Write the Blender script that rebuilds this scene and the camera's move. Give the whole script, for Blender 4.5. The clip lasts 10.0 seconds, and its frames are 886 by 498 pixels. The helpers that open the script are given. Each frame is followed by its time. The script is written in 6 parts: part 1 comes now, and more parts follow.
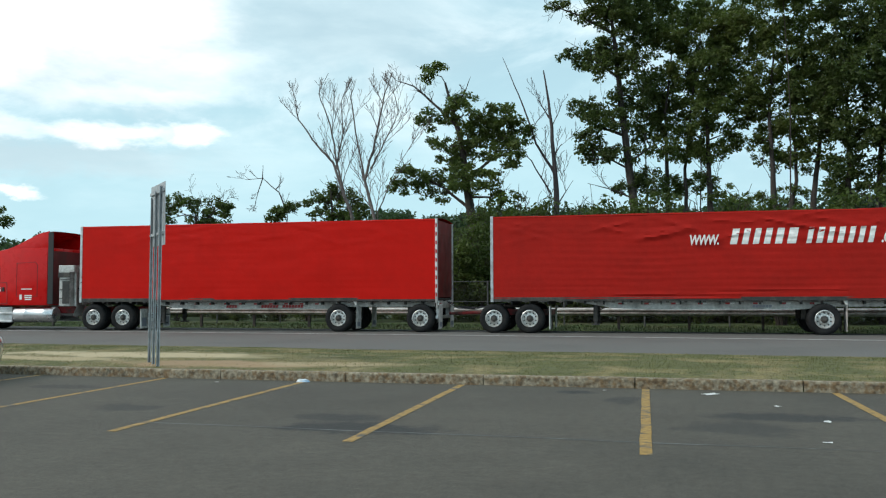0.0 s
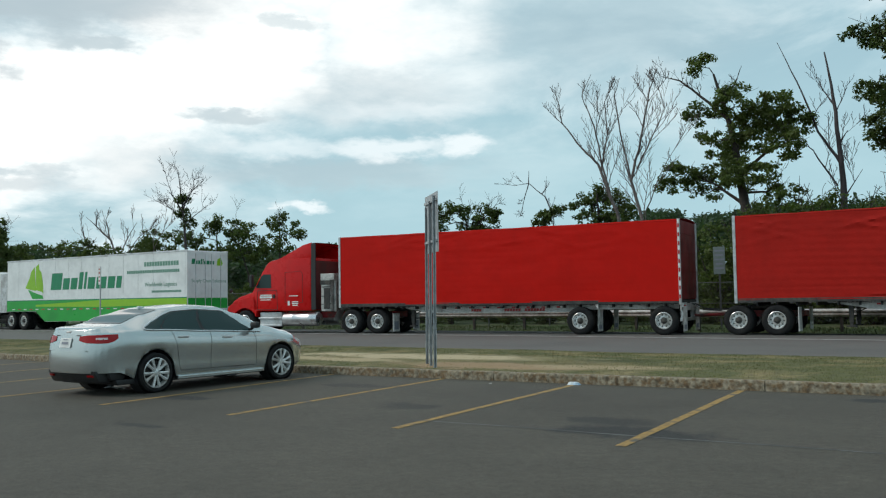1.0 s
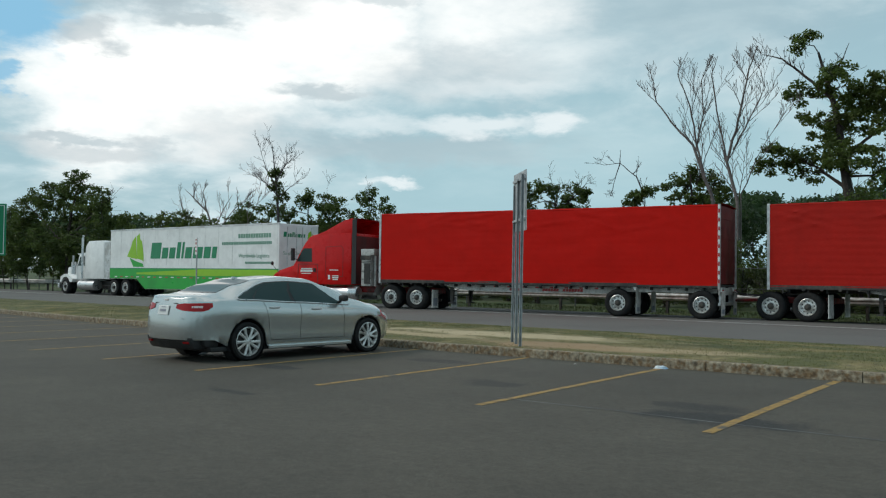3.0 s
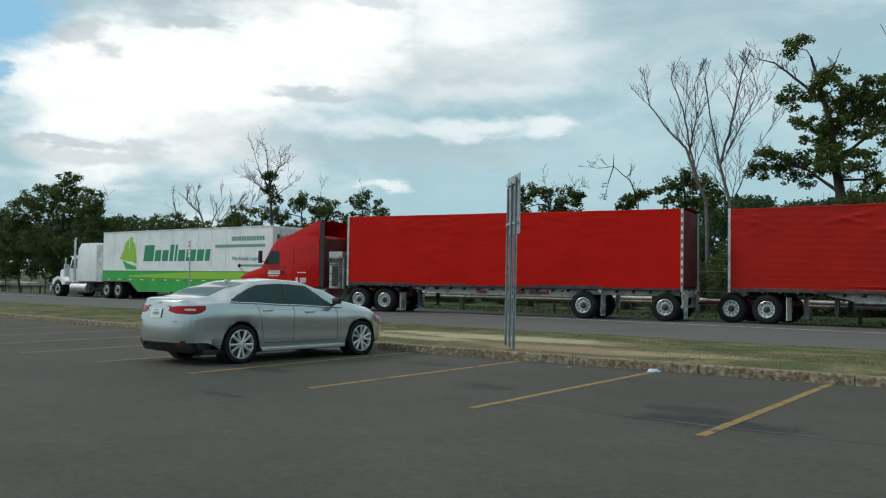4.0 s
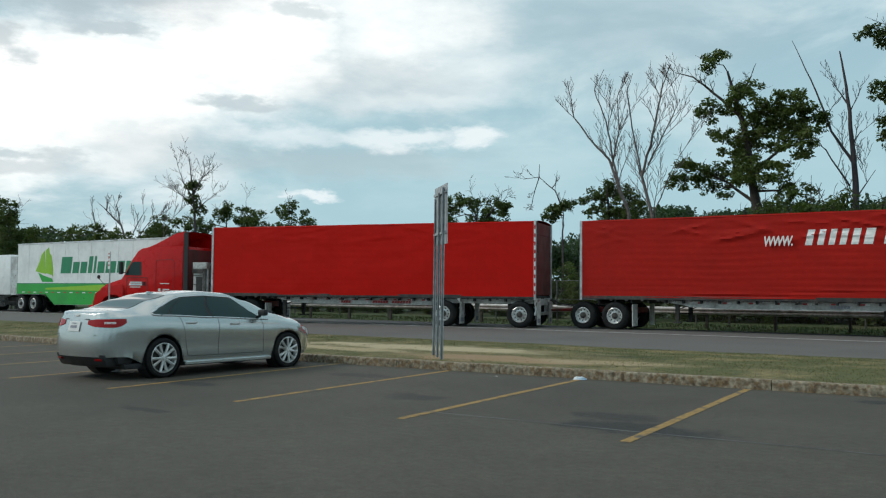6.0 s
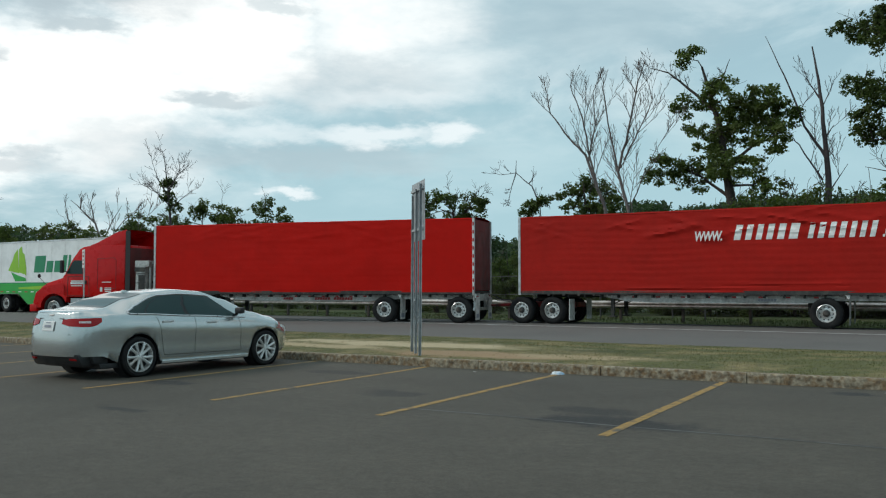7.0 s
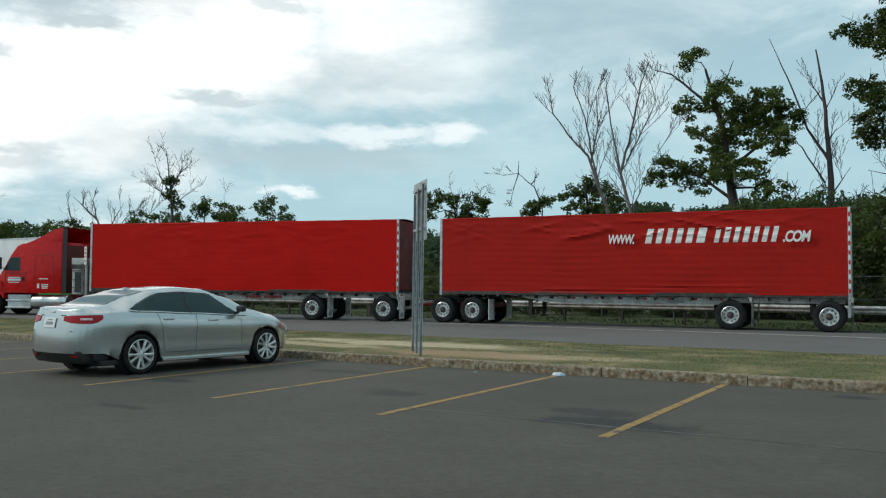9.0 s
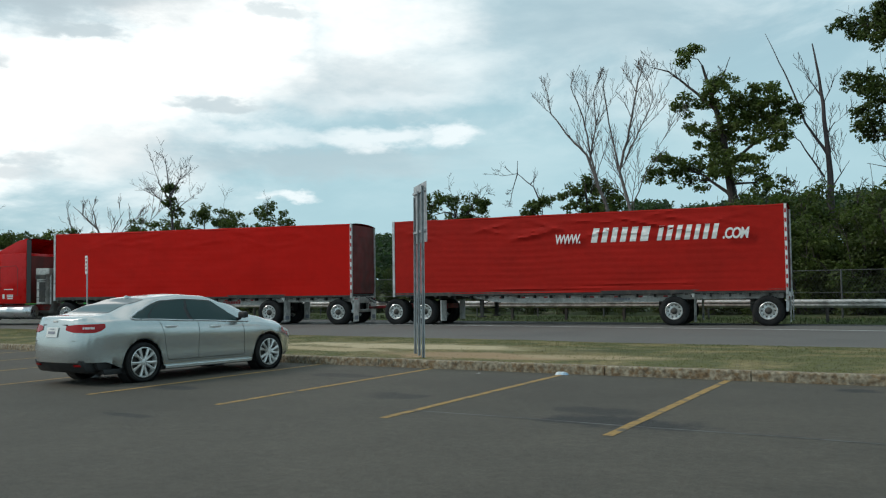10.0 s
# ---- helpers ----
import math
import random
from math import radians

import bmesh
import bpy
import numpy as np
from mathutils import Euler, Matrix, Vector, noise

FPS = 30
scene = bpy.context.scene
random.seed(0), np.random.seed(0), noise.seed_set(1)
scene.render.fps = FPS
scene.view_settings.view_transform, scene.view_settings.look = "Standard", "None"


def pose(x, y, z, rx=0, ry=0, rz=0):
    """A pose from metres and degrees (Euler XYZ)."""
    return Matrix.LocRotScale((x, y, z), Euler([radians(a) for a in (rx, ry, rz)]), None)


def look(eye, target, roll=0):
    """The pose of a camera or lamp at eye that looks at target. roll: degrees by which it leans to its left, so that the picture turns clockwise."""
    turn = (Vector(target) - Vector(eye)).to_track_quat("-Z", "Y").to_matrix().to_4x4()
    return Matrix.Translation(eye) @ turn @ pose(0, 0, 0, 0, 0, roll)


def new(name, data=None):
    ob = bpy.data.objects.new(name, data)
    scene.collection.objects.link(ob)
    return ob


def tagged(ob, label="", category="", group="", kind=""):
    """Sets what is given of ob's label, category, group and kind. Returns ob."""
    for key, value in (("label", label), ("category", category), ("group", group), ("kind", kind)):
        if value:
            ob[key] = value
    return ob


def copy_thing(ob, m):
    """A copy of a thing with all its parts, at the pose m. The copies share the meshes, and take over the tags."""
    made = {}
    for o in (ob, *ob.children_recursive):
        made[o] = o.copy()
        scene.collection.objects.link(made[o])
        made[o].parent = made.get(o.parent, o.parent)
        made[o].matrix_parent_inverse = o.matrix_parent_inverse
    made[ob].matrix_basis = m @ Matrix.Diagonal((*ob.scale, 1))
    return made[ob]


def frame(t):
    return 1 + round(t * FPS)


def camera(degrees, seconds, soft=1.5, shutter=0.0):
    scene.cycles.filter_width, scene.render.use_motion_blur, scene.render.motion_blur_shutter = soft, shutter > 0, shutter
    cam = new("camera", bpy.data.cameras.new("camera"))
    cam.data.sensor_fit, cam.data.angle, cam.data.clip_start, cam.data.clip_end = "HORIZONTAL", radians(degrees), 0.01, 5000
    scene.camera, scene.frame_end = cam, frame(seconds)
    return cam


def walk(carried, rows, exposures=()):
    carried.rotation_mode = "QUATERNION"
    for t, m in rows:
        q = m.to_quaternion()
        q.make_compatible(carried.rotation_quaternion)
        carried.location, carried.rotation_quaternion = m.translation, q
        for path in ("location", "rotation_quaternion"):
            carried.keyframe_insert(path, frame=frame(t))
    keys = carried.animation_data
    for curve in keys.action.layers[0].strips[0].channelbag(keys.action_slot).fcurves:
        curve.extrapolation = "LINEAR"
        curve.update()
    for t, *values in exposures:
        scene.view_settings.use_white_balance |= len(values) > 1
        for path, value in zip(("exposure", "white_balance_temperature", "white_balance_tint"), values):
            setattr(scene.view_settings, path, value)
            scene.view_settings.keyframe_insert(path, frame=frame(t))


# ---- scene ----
cam = camera(52.7, 10.0, 1.2)
EYE = (0.0, 0.0, 1.408)
# seconds, yaw, pitch, roll of a hand-held camera that turns on the spot
TURNS = [(0.0, 17.4, 3.0, 0.474), (0.5, 26.294, 2.328, -0.181), (1.0, 34.456, 3.421, 1.108), (1.5, 36.961, 3.282, -0.352),
         (2.0, 38.322, 2.383, -0.388), (2.5, 40.032, 1.993, -0.466), (4.0, 39.563, 2.217, -0.604), (4.5, 38.968, 2.644, -0.162),
         (5.0, 38.178, 2.874, -0.439), (5.5, 37.072, 2.986, 0.086), (6.0, 34.946, 2.905, -0.169), (7.5, 33.419, 2.632, 0.376),
         (8.0, 33.932, 2.582, 0.145), (8.5, 33.964, 2.63, 0.013), (9.0, 33.619, 2.654, -0.182), (9.5, 33.262, 2.747, 0.187),
         (10.0, 33.713, 2.77, 1.002)]
walk(cam, [(t, pose(*EYE, 90 + pitch, roll, yaw)) for t, yaw, pitch, roll in TURNS], exposures=[(0.0, 0.36), (0.5, 0.22), (1.0, 0.0), (2.5, -0.14), (5.5, -0.10), (7.5, -0.04), (10.0, 0.0)])

# ---- sky and sun ----
SUN_AZ, SUN_EL = radians(235), radians(38)   # azimuth from +y, clockwise seen from above
world = bpy.data.worlds.new("cloudy_sky")
scene.world = world
world.use_nodes = True
wn, wl = world.node_tree.nodes, world.node_tree.links
wn.clear()


def wnode(kind, **props):
    n = wn.new(kind)
    for k, v in props.items():
        if k == "inputs":
            for name, value in v.items():
                n.inputs[name].default_value = value
        elif k == "operation":
            n.operation = v
        elif k == "sky_type":
            n.sky_type = v
    return n


def wmath(op, a, b=None):
    n = wnode("ShaderNodeMath", operation=op)
    for i, v in enumerate((a, b)):
        if v is None:
            continue
        if isinstance(v, (int, float)):
            n.inputs[i].default_value = v
        else:
            wl.new(v, n.inputs[i])
    return n.outputs[0]


sky = wnode("ShaderNodeTexSky", sky_type="NISHITA")
sky.sun_disc = False
sky.sun_elevation, sky.sun_rotation = SUN_EL, SUN_AZ
sky.air_density, sky.dust_density, sky.ozone_density = 1.0, 1.6, 1.0
coord = wnode("ShaderNodeTexCoord")
sep = wnode("ShaderNodeSeparateXYZ")
wl.new(coord.outputs["Generated"], sep.inputs[0])
# cloud deck: the view direction met with a flat layer overhead
up = wmath("MAXIMUM", wmath("ADD", sep.outputs[2], 0.20), 0.05)
deck = wnode("ShaderNodeCombineXYZ")
wl.new(wmath("DIVIDE", sep.outputs[0], up), deck.inputs[0])
wl.new(wmath("DIVIDE", sep.outputs[1], up), deck.inputs[1])


def cloud_noise(scale, detail, rough, offset):
    shift = wnode("ShaderNodeVectorMath", operation="ADD")
    wl.new(deck.outputs[0], shift.inputs[0])
    shift.inputs[1].default_value = offset
    n = wnode("ShaderNodeTexNoise", inputs={"Scale": scale, "Detail": detail, "Roughness": rough, "Distortion": 0.35})
    wl.new(shift.outputs[0], n.inputs["Vector"])
    return n.outputs["Fac"]


def ramp(value, *stops):
    r = wnode("ShaderNodeValToRGB")
    wl.new(value, r.inputs[0])
    el = r.color_ramp.elements
    while len(el) < len(stops):
        el.new(0.5)
    for e, (p, c) in zip(el, stops):
        e.position, e.color = p, (*c, 1)
    r.color_ramp.interpolation = "EASE"
    return r.outputs[0]


def toward(az, width):
    """1 in the compass direction az (degrees left of +y), falling off to 0 at width degrees."""
    a = radians(az)
    dot = wmath("ADD", wmath("MULTIPLY", sep.outputs[0], -math.sin(a)), wmath("MULTIPLY", sep.outputs[1], math.cos(a)))
    n = wnode("ShaderNodeMapRange")
    n.interpolation_type = "SMOOTHSTEP"
    wl.new(dot, n.inputs[0])
    n.inputs[1].default_value, n.inputs[2].default_value = math.cos(radians(width)), 1.0
    return n.outputs[0]


bank = cloud_noise(0.75, 8, 0.52, (3.1, 1.7, 0.0))
wisps = cloud_noise(2.2, 9, 0.6, (7.3, 4.2, 2.0))
body = wmath("ADD", wmath("MULTIPLY", bank, 0.68), wmath("MULTIPLY", wisps, 0.32))
lit = ramp(wmath("ADD", body, wmath("ADD", wmath("MULTIPLY", toward(54, 34), 0.10), wmath("MULTIPLY", sep.outputs[2], 0.12))), (0.56, (0, 0, 0)), (0.775, (1, 1, 1)))
# compass bearing (degrees left of +y) and height of the view direction, frayed by noise
frayed = wnode("ShaderNodeVectorMath", operation="MULTIPLY")
wl.new(coord.outputs["Generated"], frayed.inputs[0])
frayed.inputs[1].default_value = (1.0, 1.0, 2.6)


def fray(scale, offset, amount, detail=7):
    shift = wnode("ShaderNodeVectorMath", operation="ADD")
    wl.new(frayed.outputs[0], shift.inputs[0])
    shift.inputs[1].default_value = offset
    n = wnode("ShaderNodeTexNoise", inputs={"Scale": scale, "Detail": detail, "Roughness": 0.6})
    wl.new(shift.outputs[0], n.inputs["Vector"])
    return wmath("MULTIPLY", wmath("SUBTRACT", n.outputs["Fac"], 0.5), amount)


bearing = wmath("MULTIPLY", wmath("ARCTAN2", wmath("MULTIPLY", sep.outputs[0], -1.0), sep.outputs[1]), 57.2958)
height = wmath("MULTIPLY", wmath("ARCSINE", sep.outputs[2]), 57.2958)
spot = wnode("ShaderNodeCombineXYZ")
wl.new(wmath("ADD", bearing, fray(9.0, (2.0, 0, 0), 9.0)), spot.inputs[0])
wl.new(wmath("ADD", height, fray(11.0, (0, 5.0, 0), 4.2)), spot.inputs[1])
fine = wnode("ShaderNodeCombineXYZ")
wl.new(wmath("ADD", bearing, fray(20.0, (2.0, 3.0, 0), 5.0)), fine.inputs[0])
wl.new(wmath("ADD", height, fray(24.0, (4.0, 5.0, 0), 1.9)), fine.inputs[1])


def cloud(at, az, el, wide, tall, weight, edge=0.55):
    """One cloud: full within its ellipse, fading out over its edge."""
    off = wnode("ShaderNodeVectorMath", operation="SUBTRACT")
    wl.new(at.outputs[0], off.inputs[0])
    off.inputs[1].default_value = (az, el, 0)
    size = wnode("ShaderNodeVectorMath", operation="MULTIPLY")
    wl.new(off.outputs[0], size.inputs[0])
    size.inputs[1].default_value = (1 / wide, 1 / tall, 0)
    far = wnode("ShaderNodeVectorMath", operation="LENGTH")
    wl.new(size.outputs[0], far.inputs[0])
    n = wnode("ShaderNodeMapRange")
    n.interpolation_type = "SMOOTHSTEP"
    wl.new(far.outputs["Value"], n.inputs[0])
    for i, v in zip((1, 2, 3, 4), (1 - edge, 1 + edge, weight, 0.0)):
        n.inputs[i].default_value = v
    return n.outputs[0]


def clouds(at, *rows):
    """Several clouds as one cover from 0 to 1."""
    total = None
    for row in rows:
        c = cloud(at, *row)
        total = c if total is None else wmath("MAXIMUM", total, c)
    return total


white_bank = clouds(spot, (57, 11.8, 9.0, 4.2, 1.0, 0.35), (61, 8.6, 4.2, 2.6, 1.0, 0.5), (47.5, 15.8, 6.2, 4.2, 1.0, 0.4), (46, 23, 10, 5, 1.0, 0.5), (38, 17.5, 6, 3.6, 0.75, 0.6), (34, 13.5, 5, 1.6, 0.4, 0.7))
grey_bank = clouds(spot, (58, 18.7, 11, 2.5, 0.95, 0.4), (61, 7.6, 5, 0.7, 0.7, 0.5), (61.8, 14.5, 2.0, 0.9, 0.8, 0.4), (52.5, 9.0, 5, 1.6, 0.5, 0.6), (39.5, 13.2, 5.5, 1.6, 0.45, 0.6), (42, 8.4, 9, 1.0, 0.55, 0.6), (24, 17, 9, 3, 0.35, 0.7))
streaks = clouds(fine, (47.8, 11.8, 2.8, 0.42, 0.8, 0.5), (55.5, 15.7, 2.2, 0.38, 0.85, 0.5), (44, 17.6, 1.6, 0.4, 0.6, 0.5), (63, 8.1, 3.4, 0.3, 0.8, 0.5))
cumulus = clouds(fine, (44.5, 9.9, 4.2, 0.55, 0.55, 0.7), (38, 9.9, 4.0, 0.62, 0.75, 0.6), (33.2, 10.1, 1.5, 0.7, 0.8, 0.5), (36.5, 12.2, 4.5, 0.5, 0.4, 0.8), (43.4, 6.2, 1.2, 0.3, 0.8, 0.6))
blue_gap = clouds(spot, (67.5, 15.0, 4.2, 2.4, 1.0, 0.35), (66.5, 11.5, 1.2, 0.8, 0.9, 0.4))


def blend(fac, a, b, kind="MIX"):
    n = wnode("ShaderNodeMix")
    n.data_type, n.blend_type = "RGBA", kind
    for i, v in ((0, fac), (6, a), (7, b)):
        if isinstance(v, float):
            n.inputs[i].default_value = v
        elif isinstance(v, tuple):
            n.inputs[i].default_value = (*v, 1)
        else:
            wl.new(v, n.inputs[i])
    return n.outputs[2]


base = blend(0.80, sky.outputs[0], (5.0, 7.6, 8.5))          # hazy pale blue air
thin = blend(wmath("MULTIPLY", ramp(wisps, (0.42, (0, 0, 0)), (0.66, (1, 1, 1))), 0.55), base, (6.9, 9.1, 9.8))
mottled = wmath("ADD", 0.82, fray(16.0, (6.0, 1.0, 3.0), 0.9))
haze = cloud(spot, 22, 2.0, 30, 9.5, 0.85, 0.45)
white = blend(haze, blend(lit, thin, (12.0, 12.5, 12.5)), (5.1, 7.7, 8.5))
puffs = blend(blue_gap, blend(wmath("MULTIPLY", white_bank, wmath("MINIMUM", mottled, 1.0)), white, (15.0, 15.0, 14.6)), (3.4, 6.9, 9.6))
greyed = blend(wmath("MULTIPLY", grey_bank, 0.85), puffs, (5.8, 6.8, 7.3))
crisp = blend(cumulus, blend(streaks, greyed, (6.4, 7.6, 8.1)), (11.2, 12.0, 12.2))
sky_color = crisp
background = wnode("ShaderNodeBackground", inputs={"Strength": 0.087})
wl.new(sky_color, background.inputs[0])
wl.new(background.outputs[0], wnode("ShaderNodeOutputWorld").inputs[0])

sun = new("sun", bpy.data.lights.new("sun", "SUN"))
sun.data.energy, sun.data.angle, sun.data.color = 1.5, radians(12), (1.0, 0.95, 0.88)
sun_from = Vector((math.sin(SUN_AZ) * math.cos(SUN_EL), math.cos(SUN_AZ) * math.cos(SUN_EL), math.sin(SUN_EL)))
sun.matrix_world = look(sun_from * 100, (0, 0, 0))


# ---- materials ----
def material(name, color, rough=0.6, metal=0.0, spread=0.0, scale=8.0, second=None, second_scale=0.6, second_at=(0.45, 0.65),
             bump=0.0, bump_scale=60.0, random=0.0, coat=0.0, spec=0.5, alpha=1.0):
    """A paint, stone, metal or cloth: a base colour with fine grain (spread), patches of a second colour, and relief."""
    m = bpy.data.materials.new(name)
    m.use_nodes = True
    nodes, links = m.node_tree.nodes, m.node_tree.links
    p = nodes["Principled BSDF"]
    p.inputs["Roughness"].default_value, p.inputs["Metallic"].default_value = rough, metal
    p.inputs["Specular IOR Level"].default_value = spec
    p.inputs["Coat Weight"].default_value, p.inputs["Coat Roughness"].default_value = coat, 0.06
    tc = nodes.new("ShaderNodeTexCoord")

    def noise_of(s, detail=6):
        n = nodes.new("ShaderNodeTexNoise")
        n.inputs["Scale"].default_value, n.inputs["Detail"].default_value = s, detail
        links.new(tc.outputs["Object"], n.inputs["Vector"])
        return n.outputs["Fac"]

    def mix(kind, fac, a, b):
        n = nodes.new("ShaderNodeMix")
        n.data_type, n.blend_type = "RGBA", kind
        for i, v in ((0, fac), (6, a), (7, b)):
            if isinstance(v, (int, float)):
                n.inputs[i].default_value = v
            elif isinstance(v, tuple):
                n.inputs[i].default_value = (*v, 1)
            else:
                links.new(v, n.inputs[i])
        return n.outputs[2]

    def grey(value, lo, hi, a=0.3, b=0.7):
        r = nodes.new("ShaderNodeMapRange")
        links.new(value, r.inputs[0])
        for i, v in zip((1, 2, 3, 4), (a, b, lo, hi)):
            r.inputs[i].default_value = v
        return r.outputs[0]

    col = color
    if second:
        col = mix("MIX", grey(noise_of(second_scale), 0, 1, *second_at), col, second)
    if spread:
        col = mix("MULTIPLY", 1.0, col, grey(noise_of(scale, 10), 1 - spread, 1 + spread))
    if random:
        info = nodes.new("ShaderNodeNewGeometry")
        col = mix("MULTIPLY", 1.0, col, grey(info.outputs["Random Per Island"], 1 - random, 1 + random, 0, 1))
    if isinstance(col, tuple):
        p.inputs["Base Color"].default_value = (*col, 1)
    else:
        links.new(col, p.inputs["Base Color"])
    if spread:
        links.new(grey(noise_of(scale * 0.5), max(rough - 0.08, 0.02), min(rough + 0.1, 1)), p.inputs["Roughness"])
    if bump:
        b = nodes.new("ShaderNodeBump")
        b.inputs["Strength"].default_value, b.inputs["Distance"].default_value = bump, 0.02
        links.new(noise_of(bump_scale, 4), b.inputs["Height"])
        links.new(b.outputs[0], p.inputs["Normal"])
    return m


RED_TARP = material("red_tarp_new", (0.55, 0.009, 0.005), 0.5, spread=0.04, scale=3, second=(0.51, 0.009, 0.005), second_scale=0.8, bump=0.2, bump_scale=9, spec=0.1)
RED_TARP_OLD = material("red_tarp_faded", (0.40, 0.015, 0.010), 0.6, spread=0.07, scale=4, second=(0.36, 0.015, 0.010), second_scale=0.7, bump=0.35, bump_scale=10, spec=0.1)
RED_PAINT = material("red_truck_paint", (0.60, 0.006, 0.006), 0.3, spread=0.06, scale=5, coat=0.25, spec=0.2)
# deep red with the shade of rear faces already in the colour
DARK_RED = material("shaded_red_wall", (0.17, 0.016, 0.016), 0.55, spread=0.2, scale=5, second=(0.10, 0.014, 0.012), second_scale=1.5)
RED_FRAME = material("red_chassis_paint", (0.28, 0.02, 0.02), 0.5, spread=0.25, scale=9, second=(0.06, 0.03, 0.025), second_scale=3)
WHITE_PAINT = material("white_truck_paint", (0.80, 0.81, 0.80), 0.35, spread=0.05, scale=4, second=(0.70, 0.71, 0.70), second_scale=0.9, coat=0.3)
WHITE_VINYL = material("white_lettering", (0.82, 0.80, 0.77), 0.5, spread=0.12, scale=9)
RED_VINYL = material("red_lettering", (0.35, 0.03, 0.03), 0.5, spread=0.15, scale=9)
GREEN_VINYL = material("green_lettering", (0.012, 0.22, 0.10), 0.45, spread=0.05, scale=6)
TEAL_VINYL = material("grey_green_lettering", (0.16, 0.32, 0.24), 0.45, spread=0.05, scale=6)
GREEN_BAND = material("green_band", (0.015, 0.36, 0.045), 0.35, spread=0.06, scale=4, second=(0.013, 0.29, 0.04), second_scale=0.7)
LIME_BAND = material("lime_band", (0.26, 0.52, 0.02), 0.35, spread=0.06, scale=4)
SILVER = material("silver_aluminium", (0.62, 0.63, 0.64), 0.35, 0.75, spread=0.15, scale=7, second=(0.42, 0.41, 0.40), second_scale=1.6)
DIRTY_ALU = material("road_grimed_aluminium", (0.52, 0.51, 0.49), 0.5, 0.3, spread=0.25, scale=9, second=(0.30, 0.28, 0.26), second_scale=2.2)
CHROME = material("polished_tank", (0.66, 0.66, 0.67), 0.30, 0.9, spread=0.06, scale=6)
WHEEL_ALU = material("wheel_aluminium", (0.74, 0.74, 0.73), 0.30, 0.45, spread=0.12, scale=12, second=(0.45, 0.43, 0.40), second_scale=5)
RUBBER = material("tyre_rubber", (0.016, 0.016, 0.017), 0.9, spread=0.3, scale=14, second=(0.026, 0.025, 0.024), second_scale=4, bump=0.2, spec=0.2)
BLACK = material("black_plastic", (0.02, 0.02, 0.021), 0.55, spread=0.25, scale=10)
CHASSIS = material("dark_chassis_steel", (0.035, 0.034, 0.033), 0.7, 0.1, spread=0.35, scale=10, second=(0.08, 0.07, 0.06), second_scale=3)
FLAP_WHITE = material("white_mudflap", (0.70, 0.68, 0.65), 0.6, spread=0.2, scale=9, second=(0.50, 0.48, 0.45), second_scale=4)
FENCE_STEEL = material("dull_fence_steel", (0.11, 0.115, 0.115), 0.6, 0.4, spread=0.25, scale=10, second=(0.075, 0.075, 0.07), second_scale=3)
GALV = material("galvanised_steel", (0.42, 0.43, 0.44), 0.5, 0.35, spread=0.22, scale=10, second=(0.34, 0.35, 0.36), second_scale=3)
TAPE_RED = material("red_reflector", (0.45, 0.02, 0.02), 0.3)
TAPE_WHITE = material("white_reflector", (0.78, 0.78, 0.76), 0.3)
CAR_SILVER = material("silver_car_paint", (0.52, 0.545, 0.535), 0.26, 0.75, second=(0.49, 0.515, 0.505), second_scale=1.2, coat=0.8)
CAR_GLASS = material("tinted_car_glass", (0.016, 0.040, 0.038), 0.03, 0.0, spec=0.36)
TAIL_RED = material("tail_light_red", (0.34, 0.006, 0.008), 0.15, coat=0.15, spec=0.25)
TAIL_CLEAR = material("tail_light_clear", (0.62, 0.5, 0.5), 0.12, coat=0.8)
PLATE = material("pale_plate", (0.72, 0.72, 0.70), 0.4, spread=0.05)
INK_GREY = material("grey_ink", (0.25, 0.26, 0.30), 0.6)
INK_RED = material("red_ink", (0.35, 0.10, 0.10), 0.6)
YELLOW_PAINT = material("worn_yellow_paint", (0.30, 0.18, 0.05), 0.8, spread=0.35, scale=18, second=(0.085, 0.075, 0.06), second_scale=5, second_at=(0.53, 0.68))
WHITE_LINE = material("white_road_paint", (0.55, 0.55, 0.54), 0.7, spread=0.2, scale=12, second=(0.28, 0.28, 0.28), second_scale=3, second_at=(0.52, 0.7))
KERB_STONE = material("weathered_kerb_stone", (0.25, 0.215, 0.155), 0.9, spread=0.55, scale=14, second=(0.150, 0.098, 0.052), second_scale=13, second_at=(0.40, 0.62), bump=0.6, bump_scale=30)
ROAD_ASPHALT = material("grey_road_asphalt", (0.118, 0.111, 0.102), 0.85, spread=0.14, scale=60, second=(0.102, 0.096, 0.089), second_scale=0.35, bump=0.3, bump_scale=120)
SHOULDER = material("dark_shoulder_asphalt", (0.040, 0.039, 0.037), 0.9, spread=0.2, scale=40, second=(0.045, 0.044, 0.042), second_scale=0.5)
SOIL_GRASS = material("far_grass", (0.045, 0.070, 0.018), 0.9, spread=0.3, scale=5, second=(0.07, 0.075, 0.028), second_scale=0.25, bump=0.5, bump_scale=12)
SIGN_WHITE = material("sign_white", (0.72, 0.72, 0.72), 0.4, spread=0.05)
SIGN_GREEN = material("sign_green", (0.0, 0.21, 0.09), 0.4, spread=0.04)
BARK = material("brown_bark", (0.050, 0.040, 0.034), 0.9, spread=0.35, scale=12, bump=0.8, bump_scale=22)
BARK_DEAD = material("bleached_dead_bark", (0.165, 0.138, 0.128), 0.9, spread=0.25, scale=9, second=(0.10, 0.082, 0.080), second_scale=1.3, bump=0.6, bump_scale=20)
BARK_DARK = material("dark_dead_bark", (0.075, 0.06, 0.062), 0.9, spread=0.3, scale=9, bump=0.6, bump_scale=20)


